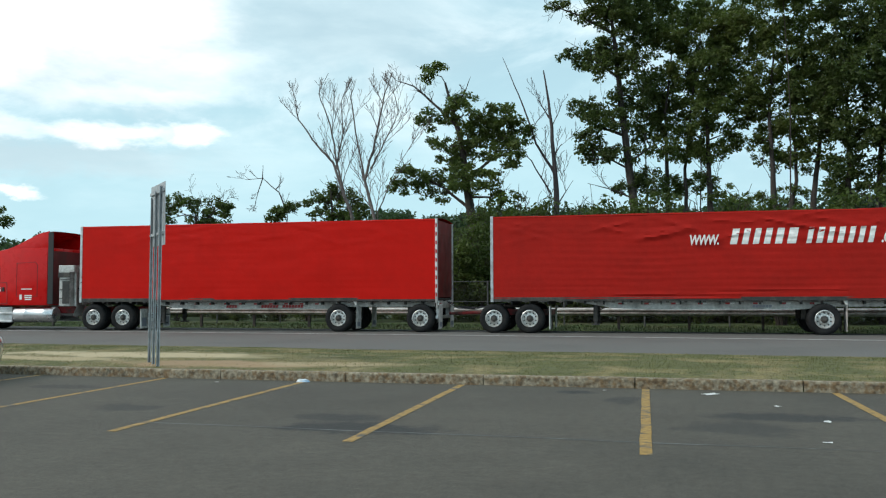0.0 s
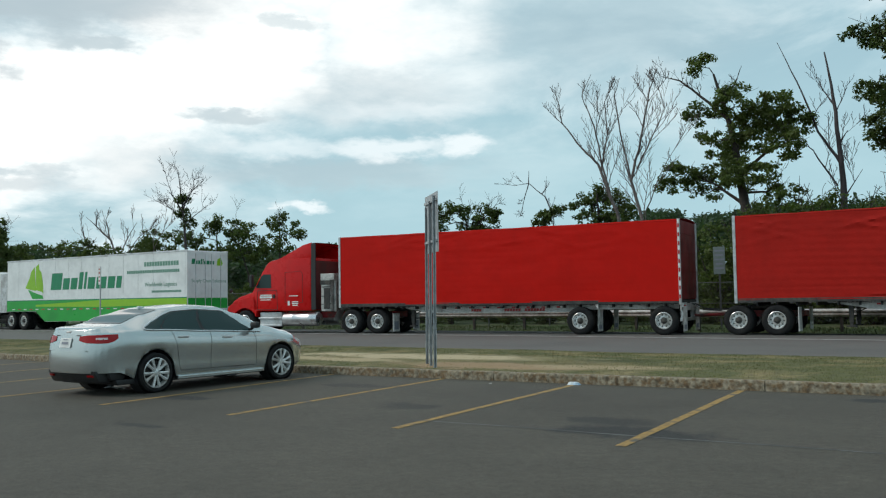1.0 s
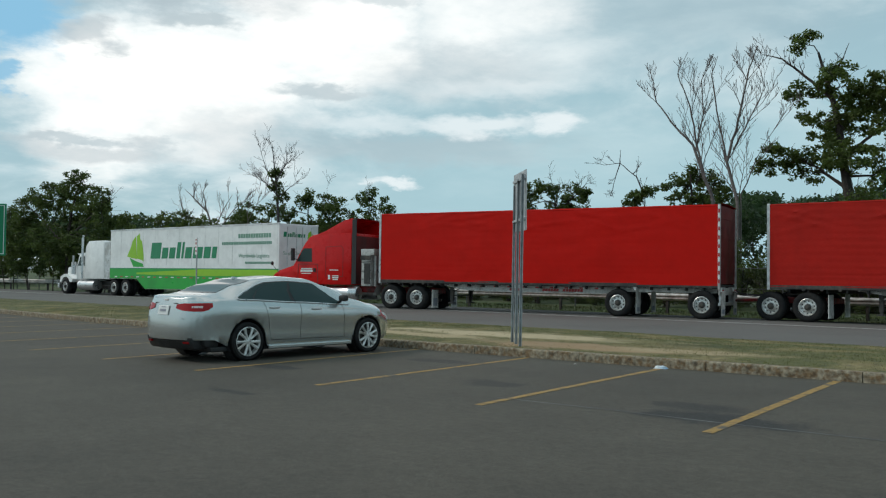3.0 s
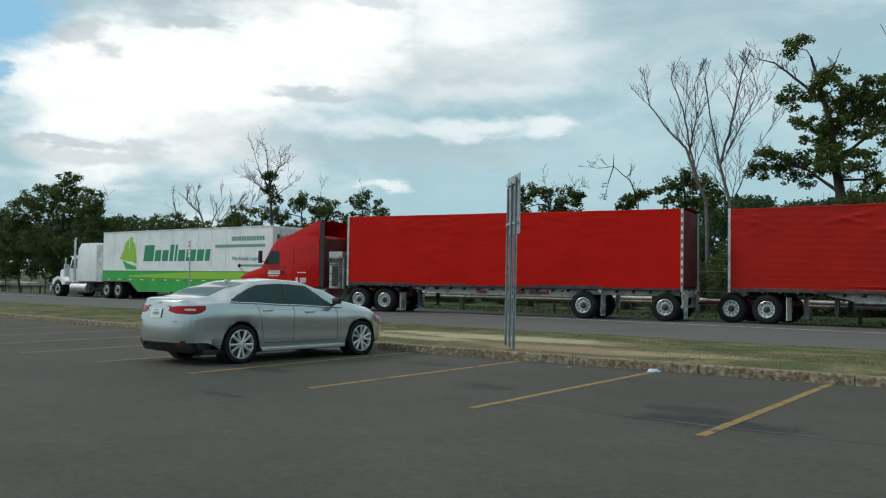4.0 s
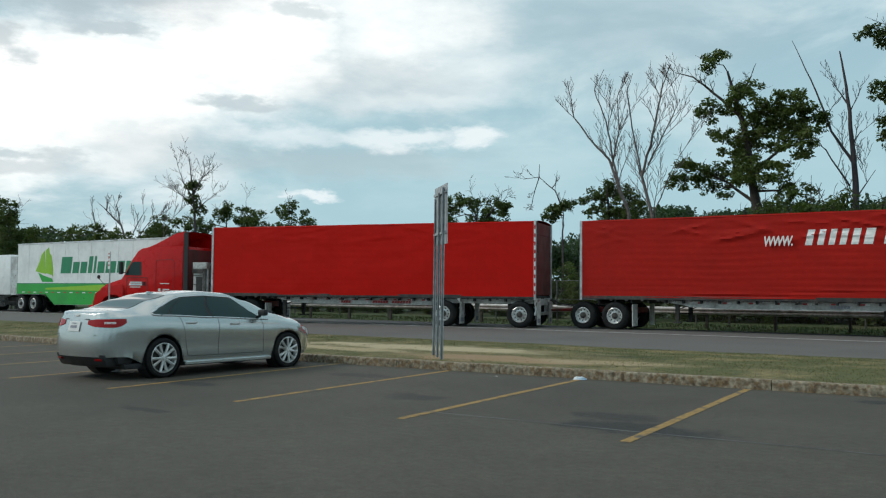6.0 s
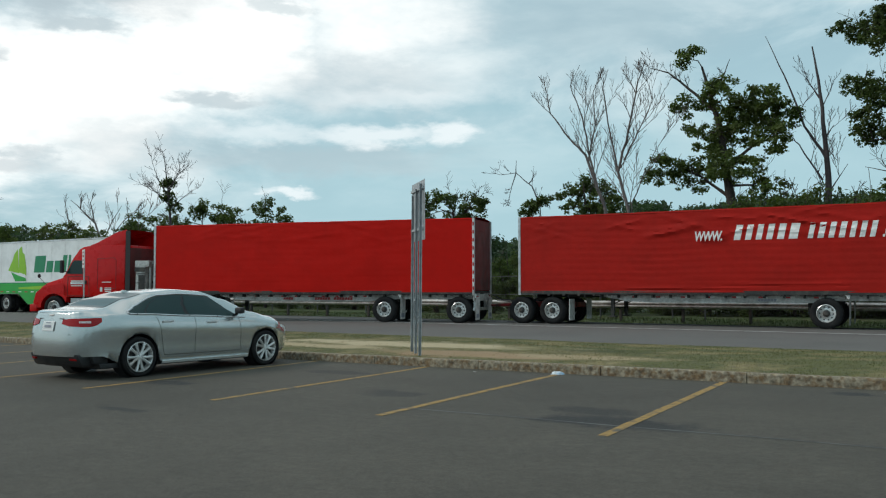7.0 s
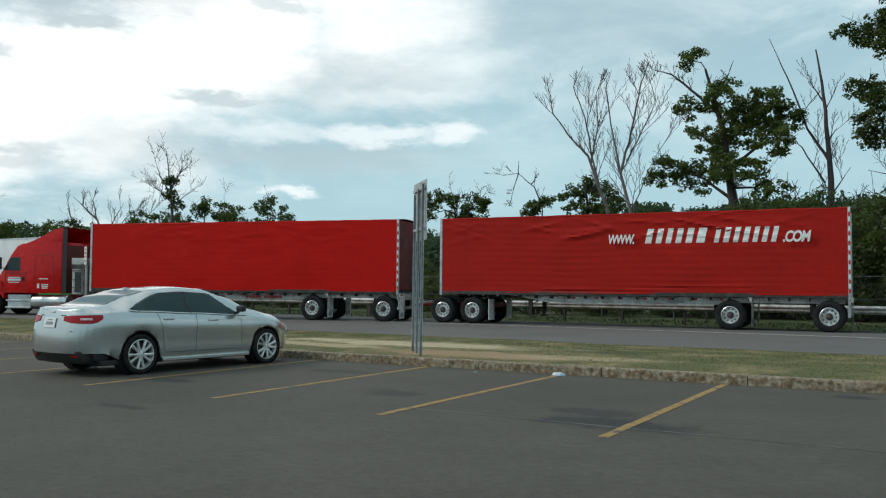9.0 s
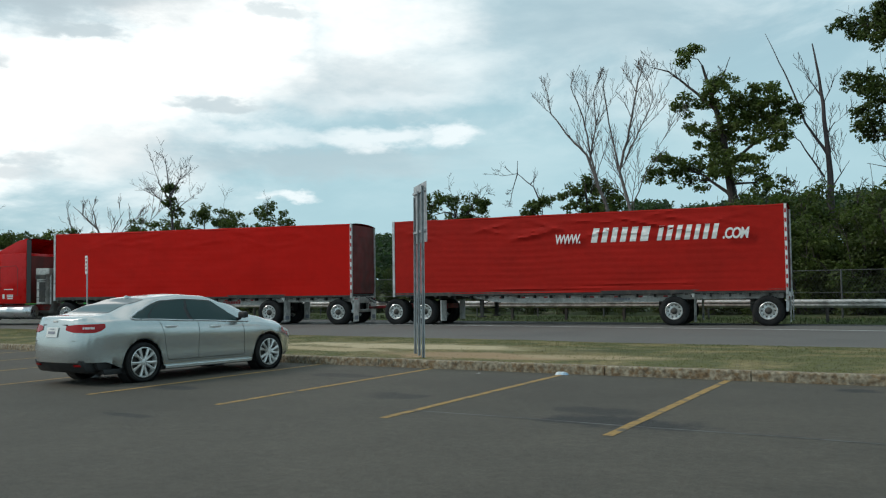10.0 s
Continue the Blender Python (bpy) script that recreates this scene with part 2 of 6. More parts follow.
def leaf_material(name, color, second):
    m = material(name, color, 0.55, spread=0.25, scale=0.9, second=second, second_scale=0.35, random=0.35, spec=0.3)
    p = m.node_tree.nodes["Principled BSDF"]
    p.inputs["Subsurface Weight"].default_value = 0.0
    tr = m.node_tree.nodes.new("ShaderNodeBsdfTranslucent")
    tr.inputs[0].default_value = (color[0] * 1.3, color[1] * 1.4, color[2], 1)
    mx = m.node_tree.nodes.new("ShaderNodeMixShader")
    mx.inputs[0].default_value = 0.42
    m.node_tree.links.new(p.outputs[0], mx.inputs[1])
    m.node_tree.links.new(tr.outputs[0], mx.inputs[2])
    m.node_tree.links.new(mx.outputs[0], m.node_tree.nodes["Material Output"].inputs[0])
    return m


LEAF = leaf_material("oak_leaves", (0.082, 0.112, 0.030), (0.108, 0.132, 0.034))
LEAF_DARK = leaf_material("dark_leaves", (0.062, 0.088, 0.026), (0.086, 0.110, 0.030))
LEAF_BRIGHT = leaf_material("fresh_leaves", (0.066, 0.094, 0.023), (0.045, 0.068, 0.020))
LEAF_BRUSH = leaf_material("brush_leaves", (0.066, 0.092, 0.024), (0.050, 0.072, 0.020))
LEAF_FAR = leaf_material("far_leaves", (0.042, 0.070, 0.034), (0.034, 0.056, 0.028))
GRASS_BLADE = material("grass_blades", (0.100, 0.102, 0.024), 0.85, spread=0.3, scale=1.2, second=(0.225, 0.178, 0.070), second_scale=0.9, second_at=(0.47, 0.64), random=0.3)


def lot_material():
    """Old patched asphalt: grain, broad wear, thin cracks and spilt-oil stains at their places."""
    m = material("parking_lot_asphalt", (0.070, 0.060, 0.046), 0.85, spread=0.34, scale=85, second=(0.055, 0.047, 0.036), second_scale=0.22, bump=0.35, bump_scale=140)
    nodes, links = m.node_tree.nodes, m.node_tree.links
    p = nodes["Principled BSDF"]
    col = p.inputs["Base Color"].links[0].from_socket
    tc = nodes.new("ShaderNodeTexCoord")
    warp = nodes.new("ShaderNodeTexNoise")
    warp.inputs["Scale"].default_value, warp.inputs["Detail"].default_value, warp.inputs["Roughness"].default_value = 2.6, 9, 0.68
    links.new(tc.outputs["Object"], warp.inputs["Vector"])
    for s, lo, hi in ((9.0, 0.80, 1.20), (28.0, 0.84, 1.16), (1.1, 0.88, 1.12)):   # mottling of worn stone and binder
        mottle = nodes.new("ShaderNodeTexNoise")
        mottle.inputs["Scale"].default_value, mottle.inputs["Detail"].default_value, mottle.inputs["Roughness"].default_value = s, 6, 0.65
        links.new(tc.outputs["Object"], mottle.inputs["Vector"])
        rg = nodes.new("ShaderNodeMapRange")
        links.new(mottle.outputs["Fac"], rg.inputs[0])
        for i, v in zip((1, 2, 3, 4), (0.32, 0.68, lo, hi)):
            rg.inputs[i].default_value = v
        mu = nodes.new("ShaderNodeMix")
        mu.data_type, mu.blend_type = "RGBA", "MULTIPLY"
        mu.inputs[0].default_value = 1.0
        links.new(col, mu.inputs[6])
        links.new(rg.outputs[0], mu.inputs[7])
        col = mu.outputs[2]
    for x, y, rx, ry, depth in ((-3.75, 8.95, 1.0, 0.42, 0.6), (-4.3, 9.7, 0.6, 0.3, 0.45), (0.6, 10.9, 0.9, 0.35, 0.5), (0.1, 9.9, 0.6, 0.5, 0.35),
                                (-2.1, 13.0, 0.35, 0.22, 0.6), (-9.2, 6.9, 0.5, 0.12, 0.5), (-7.4, 9.9, 0.5, 0.35, 0.4), (-11.4, 9.3, 0.7, 0.25, 0.55),
                                (-10.1, 12.0, 0.8, 0.3, 0.35), (-1.3, 12.2, 0.25, 0.5, 0.4), (2.8, 11.4, 0.9, 0.3, 0.4)):
        mp = nodes.new("ShaderNodeMapping")
        mp.inputs["Location"].default_value = (-x / rx, -y / ry, 0)
        mp.inputs["Scale"].default_value = (1 / rx, 1 / ry, 0)
        links.new(tc.outputs["Object"], mp.inputs["Vector"])
        ln = nodes.new("ShaderNodeVectorMath")
        ln.operation = "LENGTH"
        links.new(mp.outputs[0], ln.inputs[0])
        ad = nodes.new("ShaderNodeMath")
        ad.operation = "MULTIPLY_ADD"
        links.new(warp.outputs["Fac"], ad.inputs[0])
        ad.inputs[1].default_value = 2.2
        links.new(ln.outputs["Value"], ad.inputs[2])
        mr = nodes.new("ShaderNodeMapRange")
        mr.interpolation_type = "SMOOTHSTEP"
        links.new(ad.outputs[0], mr.inputs[0])
        for i, v in zip((1, 2, 3, 4), (1.72, 2.3, min(depth * 1.5, 0.85), 0.0)):
            mr.inputs[i].default_value = v
        mx = nodes.new("ShaderNodeMix")
        mx.data_type = "RGBA"
        links.new(mr.outputs[0], mx.inputs[0])
        links.new(col, mx.inputs[6])
        mx.inputs[7].default_value = (0.016, 0.016, 0.016, 1)
        col = mx.outputs[2]
    links.new(col, p.inputs["Base Color"])
    return m


def verge_material():
    """Dry mown grass with a trodden bare patch round the sign posts."""
    m = material("dry_verge_soil", (0.088, 0.088, 0.024), 0.9, spread=0.40, scale=7, second=(0.200, 0.158, 0.068), second_scale=0.9, second_at=(0.47, 0.66), bump=0.7, bump_scale=16)
    nodes, links = m.node_tree.nodes, m.node_tree.links
    p = nodes["Principled BSDF"]
    col = p.inputs["Base Color"].links[0].from_socket
    tc = nodes.new("ShaderNodeTexCoord")
    warp = nodes.new("ShaderNodeTexNoise")
    warp.inputs["Scale"].default_value, warp.inputs["Detail"].default_value = 0.9, 9
    links.new(tc.outputs["Object"], warp.inputs["Vector"])
    for x, y, rx, ry, tone in ((-12.0, 16.7, 3.6, 0.95, (0.42, 0.335, 0.205)), (-9.2, 14.9, 2.6, 0.75, (0.30, 0.195, 0.105)), (-14.2, 15.5, 2.8, 0.5, (0.36, 0.28, 0.16)), (-7.0, 15.3, 1.6, 0.5, (0.33, 0.25, 0.14))):
        mp = nodes.new("ShaderNodeMapping")
        mp.inputs["Location"].default_value = (-x / rx, -y / ry, 0)
        mp.inputs["Scale"].default_value = (1 / rx, 1 / ry, 0)
        links.new(tc.outputs["Object"], mp.inputs["Vector"])
        ln = nodes.new("ShaderNodeVectorMath")
        ln.operation = "LENGTH"
        links.new(mp.outputs[0], ln.inputs[0])
        ad = nodes.new("ShaderNodeMath")
        ad.operation = "MULTIPLY_ADD"
        links.new(warp.outputs["Fac"], ad.inputs[0])
        ad.inputs[1].default_value = 2.4
        links.new(ln.outputs["Value"], ad.inputs[2])
        mr = nodes.new("ShaderNodeMapRange")
        mr.interpolation_type = "SMOOTHSTEP"
        links.new(ad.outputs[0], mr.inputs[0])
        for i, v in zip((1, 2, 3, 4), (1.7, 2.4, 0.95, 0.0)):
            mr.inputs[i].default_value = v
        mx = nodes.new("ShaderNodeMix")
        mx.data_type = "RGBA"
        links.new(mr.outputs[0], mx.inputs[0])
        links.new(col, mx.inputs[6])
        mx.inputs[7].default_value = (*tone, 1)
        col = mx.outputs[2]
    links.new(col, p.inputs["Base Color"])
    return m


BANK_BLADE = material("bank_grass_blades", (0.050, 0.080, 0.020), 0.85, spread=0.3, scale=1.2, second=(0.085, 0.095, 0.032), second_scale=0.5, random=0.3)
LOT = lot_material()
VERGE = verge_material()


# ---- mesh helpers ----
class Build:
    """Collects boxes, tubes, prisms and lofts of one mesh."""

    def __init__(self):
        self.v, self.f = [], []

    def add(self, verts, faces, m=None):
        n = len(self.v)
        self.v += [tuple(m @ Vector(p)) for p in verts] if m else [tuple(p) for p in verts]
        self.f += [tuple(n + i for i in f) for f in faces]
        return self

    def box(self, x0, y0, z0, x1, y1, z1, bevel=0.0, m=None):
        b = bevel
        if not b:
            vs = [(x, y, z) for x in (x0, x1) for y in (y0, y1) for z in (z0, z1)]
            return self.add(vs, [(0, 1, 3, 2), (4, 6, 7, 5), (0, 4, 5, 1), (2, 3, 7, 6), (0, 2, 6, 4), (1, 5, 7, 3)], m)
        bm = bmesh.new()
        bmesh.ops.create_cube(bm, size=1)
        for v in bm.verts:
            v.co = ((x0 + x1) / 2 + v.co.x * (x1 - x0), (y0 + y1) / 2 + v.co.y * (y1 - y0), (z0 + z1) / 2 + v.co.z * (z1 - z0))
        bmesh.ops.bevel(bm, geom=bm.edges[:], offset=b, segments=2, affect="EDGES", profile=0.6)
        return self.take(bm, m)

    def take(self, bm, m=None):
        bm.verts.index_update()
        self.add([v.co.copy() for v in bm.verts], [tuple(v.index for v in f.verts) for f in bm.faces], m)
        bm.free()
        return self

    def prism(self, outline, y0, y1, bevel=0.0, m=None):
        """A side outline of (x, z) points, given thickness along y."""
        n = len(outline)
        vs = [(x, y0, z) for x, z in outline] + [(x, y1, z) for x, z in outline]
        fs = [tuple(range(n)), tuple(range(2 * n - 1, n - 1, -1))] + [(i, i + n, (i + 1) % n + n, (i + 1) % n) for i in range(n)]
        if not bevel:
            return self.add(vs, fs, m)
        bm = bmesh.new()
        bv = [bm.verts.new(p) for p in vs]
        for f in fs:
            bm.faces.new([bv[i] for i in f])
        bmesh.ops.recalc_face_normals(bm, faces=bm.faces[:])
        bmesh.ops.bevel(bm, geom=bm.edges[:], offset=bevel, segments=2, affect="EDGES", profile=0.6)
        return self.take(bm, m)

    def tube(self, points, radius, sides=8, m=None, closed=True):
        """A round bar along points; radius one number or one for each point."""
        pts = [Vector(p) for p in points]
        rs = radius if isinstance(radius, (list, tuple)) else [radius] * len(pts)
        vs, fs = [], []
        for i, p in enumerate(pts):
            d = (pts[min(i + 1, len(pts) - 1)] - pts[max(i - 1, 0)]).normalized()
            a = d.cross(Vector((0.31, 0.17, 0.93)) if abs(d.z) < 0.9 else Vector((1, 0.1, 0))).normalized()
            b = d.cross(a)
            vs += [p + (a * math.cos(k * math.tau / sides) + b * math.sin(k * math.tau / sides)) * rs[i] for k in range(sides)]
        for i in range(len(pts) - 1):
            fs += [(i * sides + k, i * sides + (k + 1) % sides, (i + 1) * sides + (k + 1) % sides, (i + 1) * sides + k) for k in range(sides)]
        if closed:
            fs += [tuple(range(sides))[::-1], tuple(range((len(pts) - 1) * sides, len(pts) * sides))]
        return self.add(vs, fs, m)

    def lathe(self, profile, sides=28, m=None, ends=True):
        """Turns (radius, y) points round the y axis."""
        vs, fs = [], []
        for r, y in profile:
            vs += [(r * math.cos(k * math.tau / sides), y, r * math.sin(k * math.tau / sides)) for k in range(sides)]
        for i in range(len(profile) - 1):
            fs += [(i * sides + k, (i + 1) * sides + k, (i + 1) * sides + (k + 1) % sides, i * sides + (k + 1) % sides) for k in range(sides)]
        if ends:
            fs += [tuple(range(sides)), tuple(range((len(profile) - 1) * sides, len(profile) * sides))[::-1]]
        return self.add(vs, fs, m)

    def grid(self, rows, m=None):
        """A sheet through rows of points, all rows of one length."""
        w = len(rows[0])
        vs = [p for r in rows for p in r]
        return self.add(vs, [(i * w + j, i * w + j + 1, (i + 1) * w + j + 1, (i + 1) * w + j) for i in range(len(rows) - 1) for j in range(w - 1)], m)


def mesh_of(name, b, mat, smooth=False):
    me = bpy.data.meshes.new(name)
    me.from_pydata(b.v, [], b.f)
    me.materials.append(mat)
    bm = bmesh.new()
    bm.from_mesh(me)
    bmesh.ops.recalc_face_normals(bm, faces=bm.faces[:])
    bm.to_mesh(me)
    bm.free()
    if smooth:
        me.polygons.foreach_set("use_smooth", [True] * len(me.polygons))
        me.set_sharp_from_angle(angle=radians(35))
    me.update()
    return me


def part(name, b, mat, parent=None, label="", smooth=False, at=None):
    """Links a build as one mesh object, under a thing or a part."""
    ob = new(name, mesh_of(name, b, mat, smooth) if isinstance(b, Build) else b)
    if parent:
        ob.parent = parent
    if at is not None:
        ob.matrix_basis = at
    if label:
        tagged(ob, label)
    return ob


def thing(name, m, label, category, group="", kind=""):
    ob = new(name)
    ob.empty_display_size = 0.2
    ob.matrix_basis = m
    return tagged(ob, label, category, group, kind)


# ---- ground ----
def road_z(x):
    """The road climbs gently to the left."""
    return 0.047 - 0.005 * min(max(x, -120.0), 60.0)


def kerb_y(x):
    """The kerb's foot bends a little away to the left."""
    return 13.72 + (0.0022 * (x + 8) ** 2 if x < -8 else 0.0)


def span(a, b, n):
    return [a + (b - a) * i / (n - 1) for i in range(n)]


XS = [-900, -400, -200] + span(-130, 70, 81) + [140, 400, 900]


def terrain_row(x):
    zr, ky = road_z(x), kerb_y(x)
    return [(x, -900, -0.06), (x, -60, -0.06), (x, ky + 0.02, -0.06), (x, ky + 0.05, 0.08), (x, 20.4, zr - 0.05), (x, 33.6, zr - 0.05),
            (x, 34.6, zr - 0.25), (x, 36.5, zr + 0.0), (x, 45, zr + 0.15), (x, 70, zr + 0.6), (x, 130, zr + 3.0), (x, 300, zr + 6.0), (x, 900, zr + 6.0)]


ground = part("ground", Build().grid([terrain_row(x) for x in XS]), SOIL_GRASS)
tagged(ground, "rough green grass and soil reaching to the horizon", "ground", kind="structure")

XL = span(-130, 70, 101)
lot = part("parking_lot", Build().grid([[(x, y, 0.0) for y in span(-60, 8, 8)] + [(x, kerb_y(x) - 0.002, 0.0)] for x in XL]), LOT)
tagged(lot, "worn dark grey asphalt parking lot with oil stains", "pavement", kind="structure")

road = part("road", Build().grid([[(x, y, road_z(x)) for y in (20.55 - 0.0005 * (x + 10) ** 2 * (x < -10) * 0.6, 24, 28, 31.8)] for x in XL]), ROAD_ASPHALT)
tagged(road, "grey asphalt service road behind the verge", "road", kind="structure")
shoulder = part("road_shoulder", Build().grid([[(x, 31.8, road_z(x) - 0.002), (x, 33.5, road_z(x) - 0.02)] for x in XL]), SHOULDER)
tagged(shoulder, "dark gritty asphalt shoulder along the road", "shoulder", kind="structure")


def line_y(x):
    return 28.75 - 0.0012 * (x + 14) ** 2 * (1 if x > -14 else 0.3)


edge_line = part("edge_line", Build().grid([[(x, line_y(x) - 0.09, road_z(x) + 0.006), (x, line_y(x) + 0.09, road_z(x) + 0.006)] for x in span(-75, 40, 60)]), WHITE_LINE)
tagged(edge_line, "worn white painted edge line on the road", "road marking", kind="structure")


def verge_z(x, y):
    """From the kerb's top the verge falls or rises to the road's edge."""
    k = min(max((y - kerb_y(x) - 0.16) / (20.5 - kerb_y(x)), 0), 1)
    base = 0.148 * (1 - k) + (road_z(x) + 0.02) * k
    return base + 0.05 * math.sin(min(k, 1) * math.pi) + 0.018 * noise.noise((x * 0.5, y * 0.7, 3.0))


def road_edge(x):
    return 20.6 - (0.0003 * (x + 10) ** 2 if x < -10 else 0) + 0.10 * noise.noise((x * 0.8, 0, 7.0))


verge = part("verge", Build().grid([[(x, y, verge_z(x, y)) for y in [kerb_y(x) + 0.158 + (road_edge(x) - kerb_y(x) - 0.158) * k / 14 for k in range(15)]]
                                    + [(x, road_edge(x) + 0.02, road_z(x) - 0.04)] for x in span(-120, 60, 361)]), VERGE, smooth=True)
tagged(verge, "strip of dry mown grass with a bare sandy patch", "grass verge", kind="structure")


def grass_blades(name, count, place, height, label, mat=None):
    """Loose blades as one mesh, each a bent sliver."""
    rng = np.random.default_rng(11)
    b = Build()
    for _ in range(count):
        x, y, z, dens = place(rng)
        if rng.random() > dens:
            continue
        a, h = rng.uniform(0, math.tau), height * rng.uniform(0.5, 1.3)
        w, lean = h * 0.16, h * rng.uniform(0.2, 0.9)
        c, s = math.cos(a), math.sin(a)
        n = len(b.v)
        b.v += [(x - s * w, y + c * w, z), (x + s * w, y - c * w, z), (x + c * lean, y + s * lean, z + h)]
        b.f.append((n, n + 1, n + 2))
    me = bpy.data.meshes.new(name)
    me.from_pydata(b.v, [], b.f)
    me.materials.append(mat or GRASS_BLADE)
    return tagged(new(name, me), label, "grass", kind="stuff")


def verge_place(rng):
    x = rng.uniform(-34, 9) if rng.random() < 0.85 else rng.uniform(-60, -34)
    y = rng.uniform(kerb_y(x) + 0.2, 20.5)
    wob = 0.8 * noise.noise((x * 0.6, y * 1.3, 9.0))
    bare = wob + min(((x + 12.0) / 3.4) ** 2 + ((y - 16.7) / 0.9) ** 2, ((x + 9.2) / 2.4) ** 2 + ((y - 14.9) / 0.7) ** 2, ((x + 14.2) / 2.6) ** 2 + ((y - 15.5) / 0.45) ** 2)
    patch = 0.5 + 0.5 * noise.noise((x * 0.35, y * 1.1, 1.0))
    return x, y, verge_z(x, y) - 0.005, (0.08 if bare < 1 else 1.0) * (0.35 + 0.65 * patch)


grass_blades("verge_grass", 210000, verge_place, 0.026, "short half-dry grass on the verge")


def bank_place(rng):
    x, y = rng.uniform(-60, 14), rng.uniform(33.7, 38)
    zr = road_z(x)
    z = zr - 0.25 if y < 34.6 else zr - 0.25 + 0.25 * min((y - 34.6) / 1.9, 1)
    return x, y, z - 0.03, 1.0


grass_blades("roadside_grass", 40000, bank_place, 0.13, "longer green grass on the far roadside", BANK_BLADE)

# ---- painted bay lines ----
for k in range(-1, 13):
    x = 1.42 - 2.72 * k + (0.16 if k == 1 else 0.04)
    foot = kerb_y(x) - 0.05
    b = Build()
    pts = []
    for i in range(14):
        f = i / 13
        y = foot + (8.08 - foot) * f
        xx = x + 0.46 * f
        j = 0.012 * noise.noise((xx, y * 2.3, k))
        pts.append([(xx - 0.055 + j, y, 0.004), (xx + 0.055 + j * 0.4, y, 0.004)])
    line = part("bay_line", b.grid(pts), YELLOW_PAINT)
    tagged(line, "worn yellow painted parking bay line", "parking line", "bay lines", "structure")
seam = part("asphalt_seam", Build().grid([[(x, 8.75 + 0.05 * noise.noise((x * 0.7, 0, 0)), 0.003), (x, 8.785 + 0.05 * noise.noise((x * 0.7, 0, 0.3)), 0.003)] for x in span(-6.5, 8, 60)]),
            material("pale_seam", (0.115, 0.115, 0.112), 0.85, spread=0.3, scale=15, second=(0.075, 0.075, 0.074), second_scale=2, second_at=(0.42, 0.58)))
tagged(seam, "thin pale seam in the asphalt", "asphalt seam", kind="structure")


# ---- lorry parts ----
def truck_wheel_meshes():
    """A dual truck wheel, outer face towards -y: tyre, deep ten-hole rim, hub."""
    tyre = Build().lathe([(0.29, 0.02), (0.33, 0.0), (0.40, -0.012), (0.465, 0.0), (0.495, 0.025), (0.51, 0.05), (0.512, 0.15), (0.51, 0.235), (0.49, 0.265), (0.40, 0.28),
                          (0.40, 0.32), (0.49, 0.335), (0.51, 0.37), (0.51, 0.54), (0.49, 0.575), (0.40, 0.585), (0.29, 0.57)], 36, ends=False)
    for k in range(36):   # tread blocks
        a = math.tau * k / 36
        tyre.box(-0.028, 0.05, 0.505, 0.028, 0.24, 0.520, m=Matrix.Rotation(a, 4, "Y"))
    rim = Build().lathe([(0.30, 0.035), (0.302, 0.004), (0.285, -0.006), (0.275, 0.01), (0.268, 0.045), (0.245, 0.085), (0.20, 0.095), (0.165, 0.085), (0.15, 0.06), (0.12, 0.055), (0.12, 0.1)], 36, ends=False)
    for k in range(10):   # lug nuts
        a = math.tau * k / 10
        rim.tube([(0.137 * math.cos(a), 0.062, 0.137 * math.sin(a)), (0.137 * math.cos(a), 0.03, 0.137 * math.sin(a))], 0.013, 6)
    holes = Build()
    holes.tube([(0.212, 0.086, 0.0), (0.212, 0.106, 0.0)], 0.027, 10)
    hub = Build().lathe([(0.118, 0.07), (0.112, 0.02), (0.095, -0.01), (0.06, -0.045), (0.05, -0.06), (0.01, -0.062)], 20)
    return (mesh_of("wheel", tyre, RUBBER, True), mesh_of("rim", rim, WHEEL_ALU, True), mesh_of("hand_hole", holes, CHASSIS), mesh_of("hub", hub, CHASSIS, True))


WHEEL = truck_wheel_meshes()
ROLLING = []   # wheel object, parent thing, x, y, z, far side


def truck_wheel(parent, x, y, far=False, z=0.51, rolling=True, scale=1.0):
    w = part("wheel", WHEEL[0], None, parent, "black tyre on a silver ten-hole wheel", at=pose(x, y, z, 0, 0, 180 if far else 0) @ Matrix.Scale(scale, 4))
    part("rim", WHEEL[1], None, w)
    part("hub", WHEEL[3], None, w)
    for k in range(0 if far else 10):
        part("hand_hole", WHEEL[2], None, w, at=pose(0, 0, 0, 0, 36 * k + 18, 0))
    if rolling:
        ROLLING.append((w, parent, x, y, z, far))
    return w


TRAILER_L, TRAILER_W, DECK_Z, TOP_Z = 14.63, 2.6, 1.27, 4.1


def tarp_folds(seed):
    """Slanting sags below the roof line: centre x and z, half length, slope, width."""
    rng = random.Random(seed)
    return [(rng.uniform(0.3, 14.3), rng.uniform(3.2, 4.0), rng.uniform(0.6, 1.9), rng.choice((-1, 1)) * rng.uniform(0.08, 0.35), rng.uniform(0.03, 0.08)) for _ in range(24)]


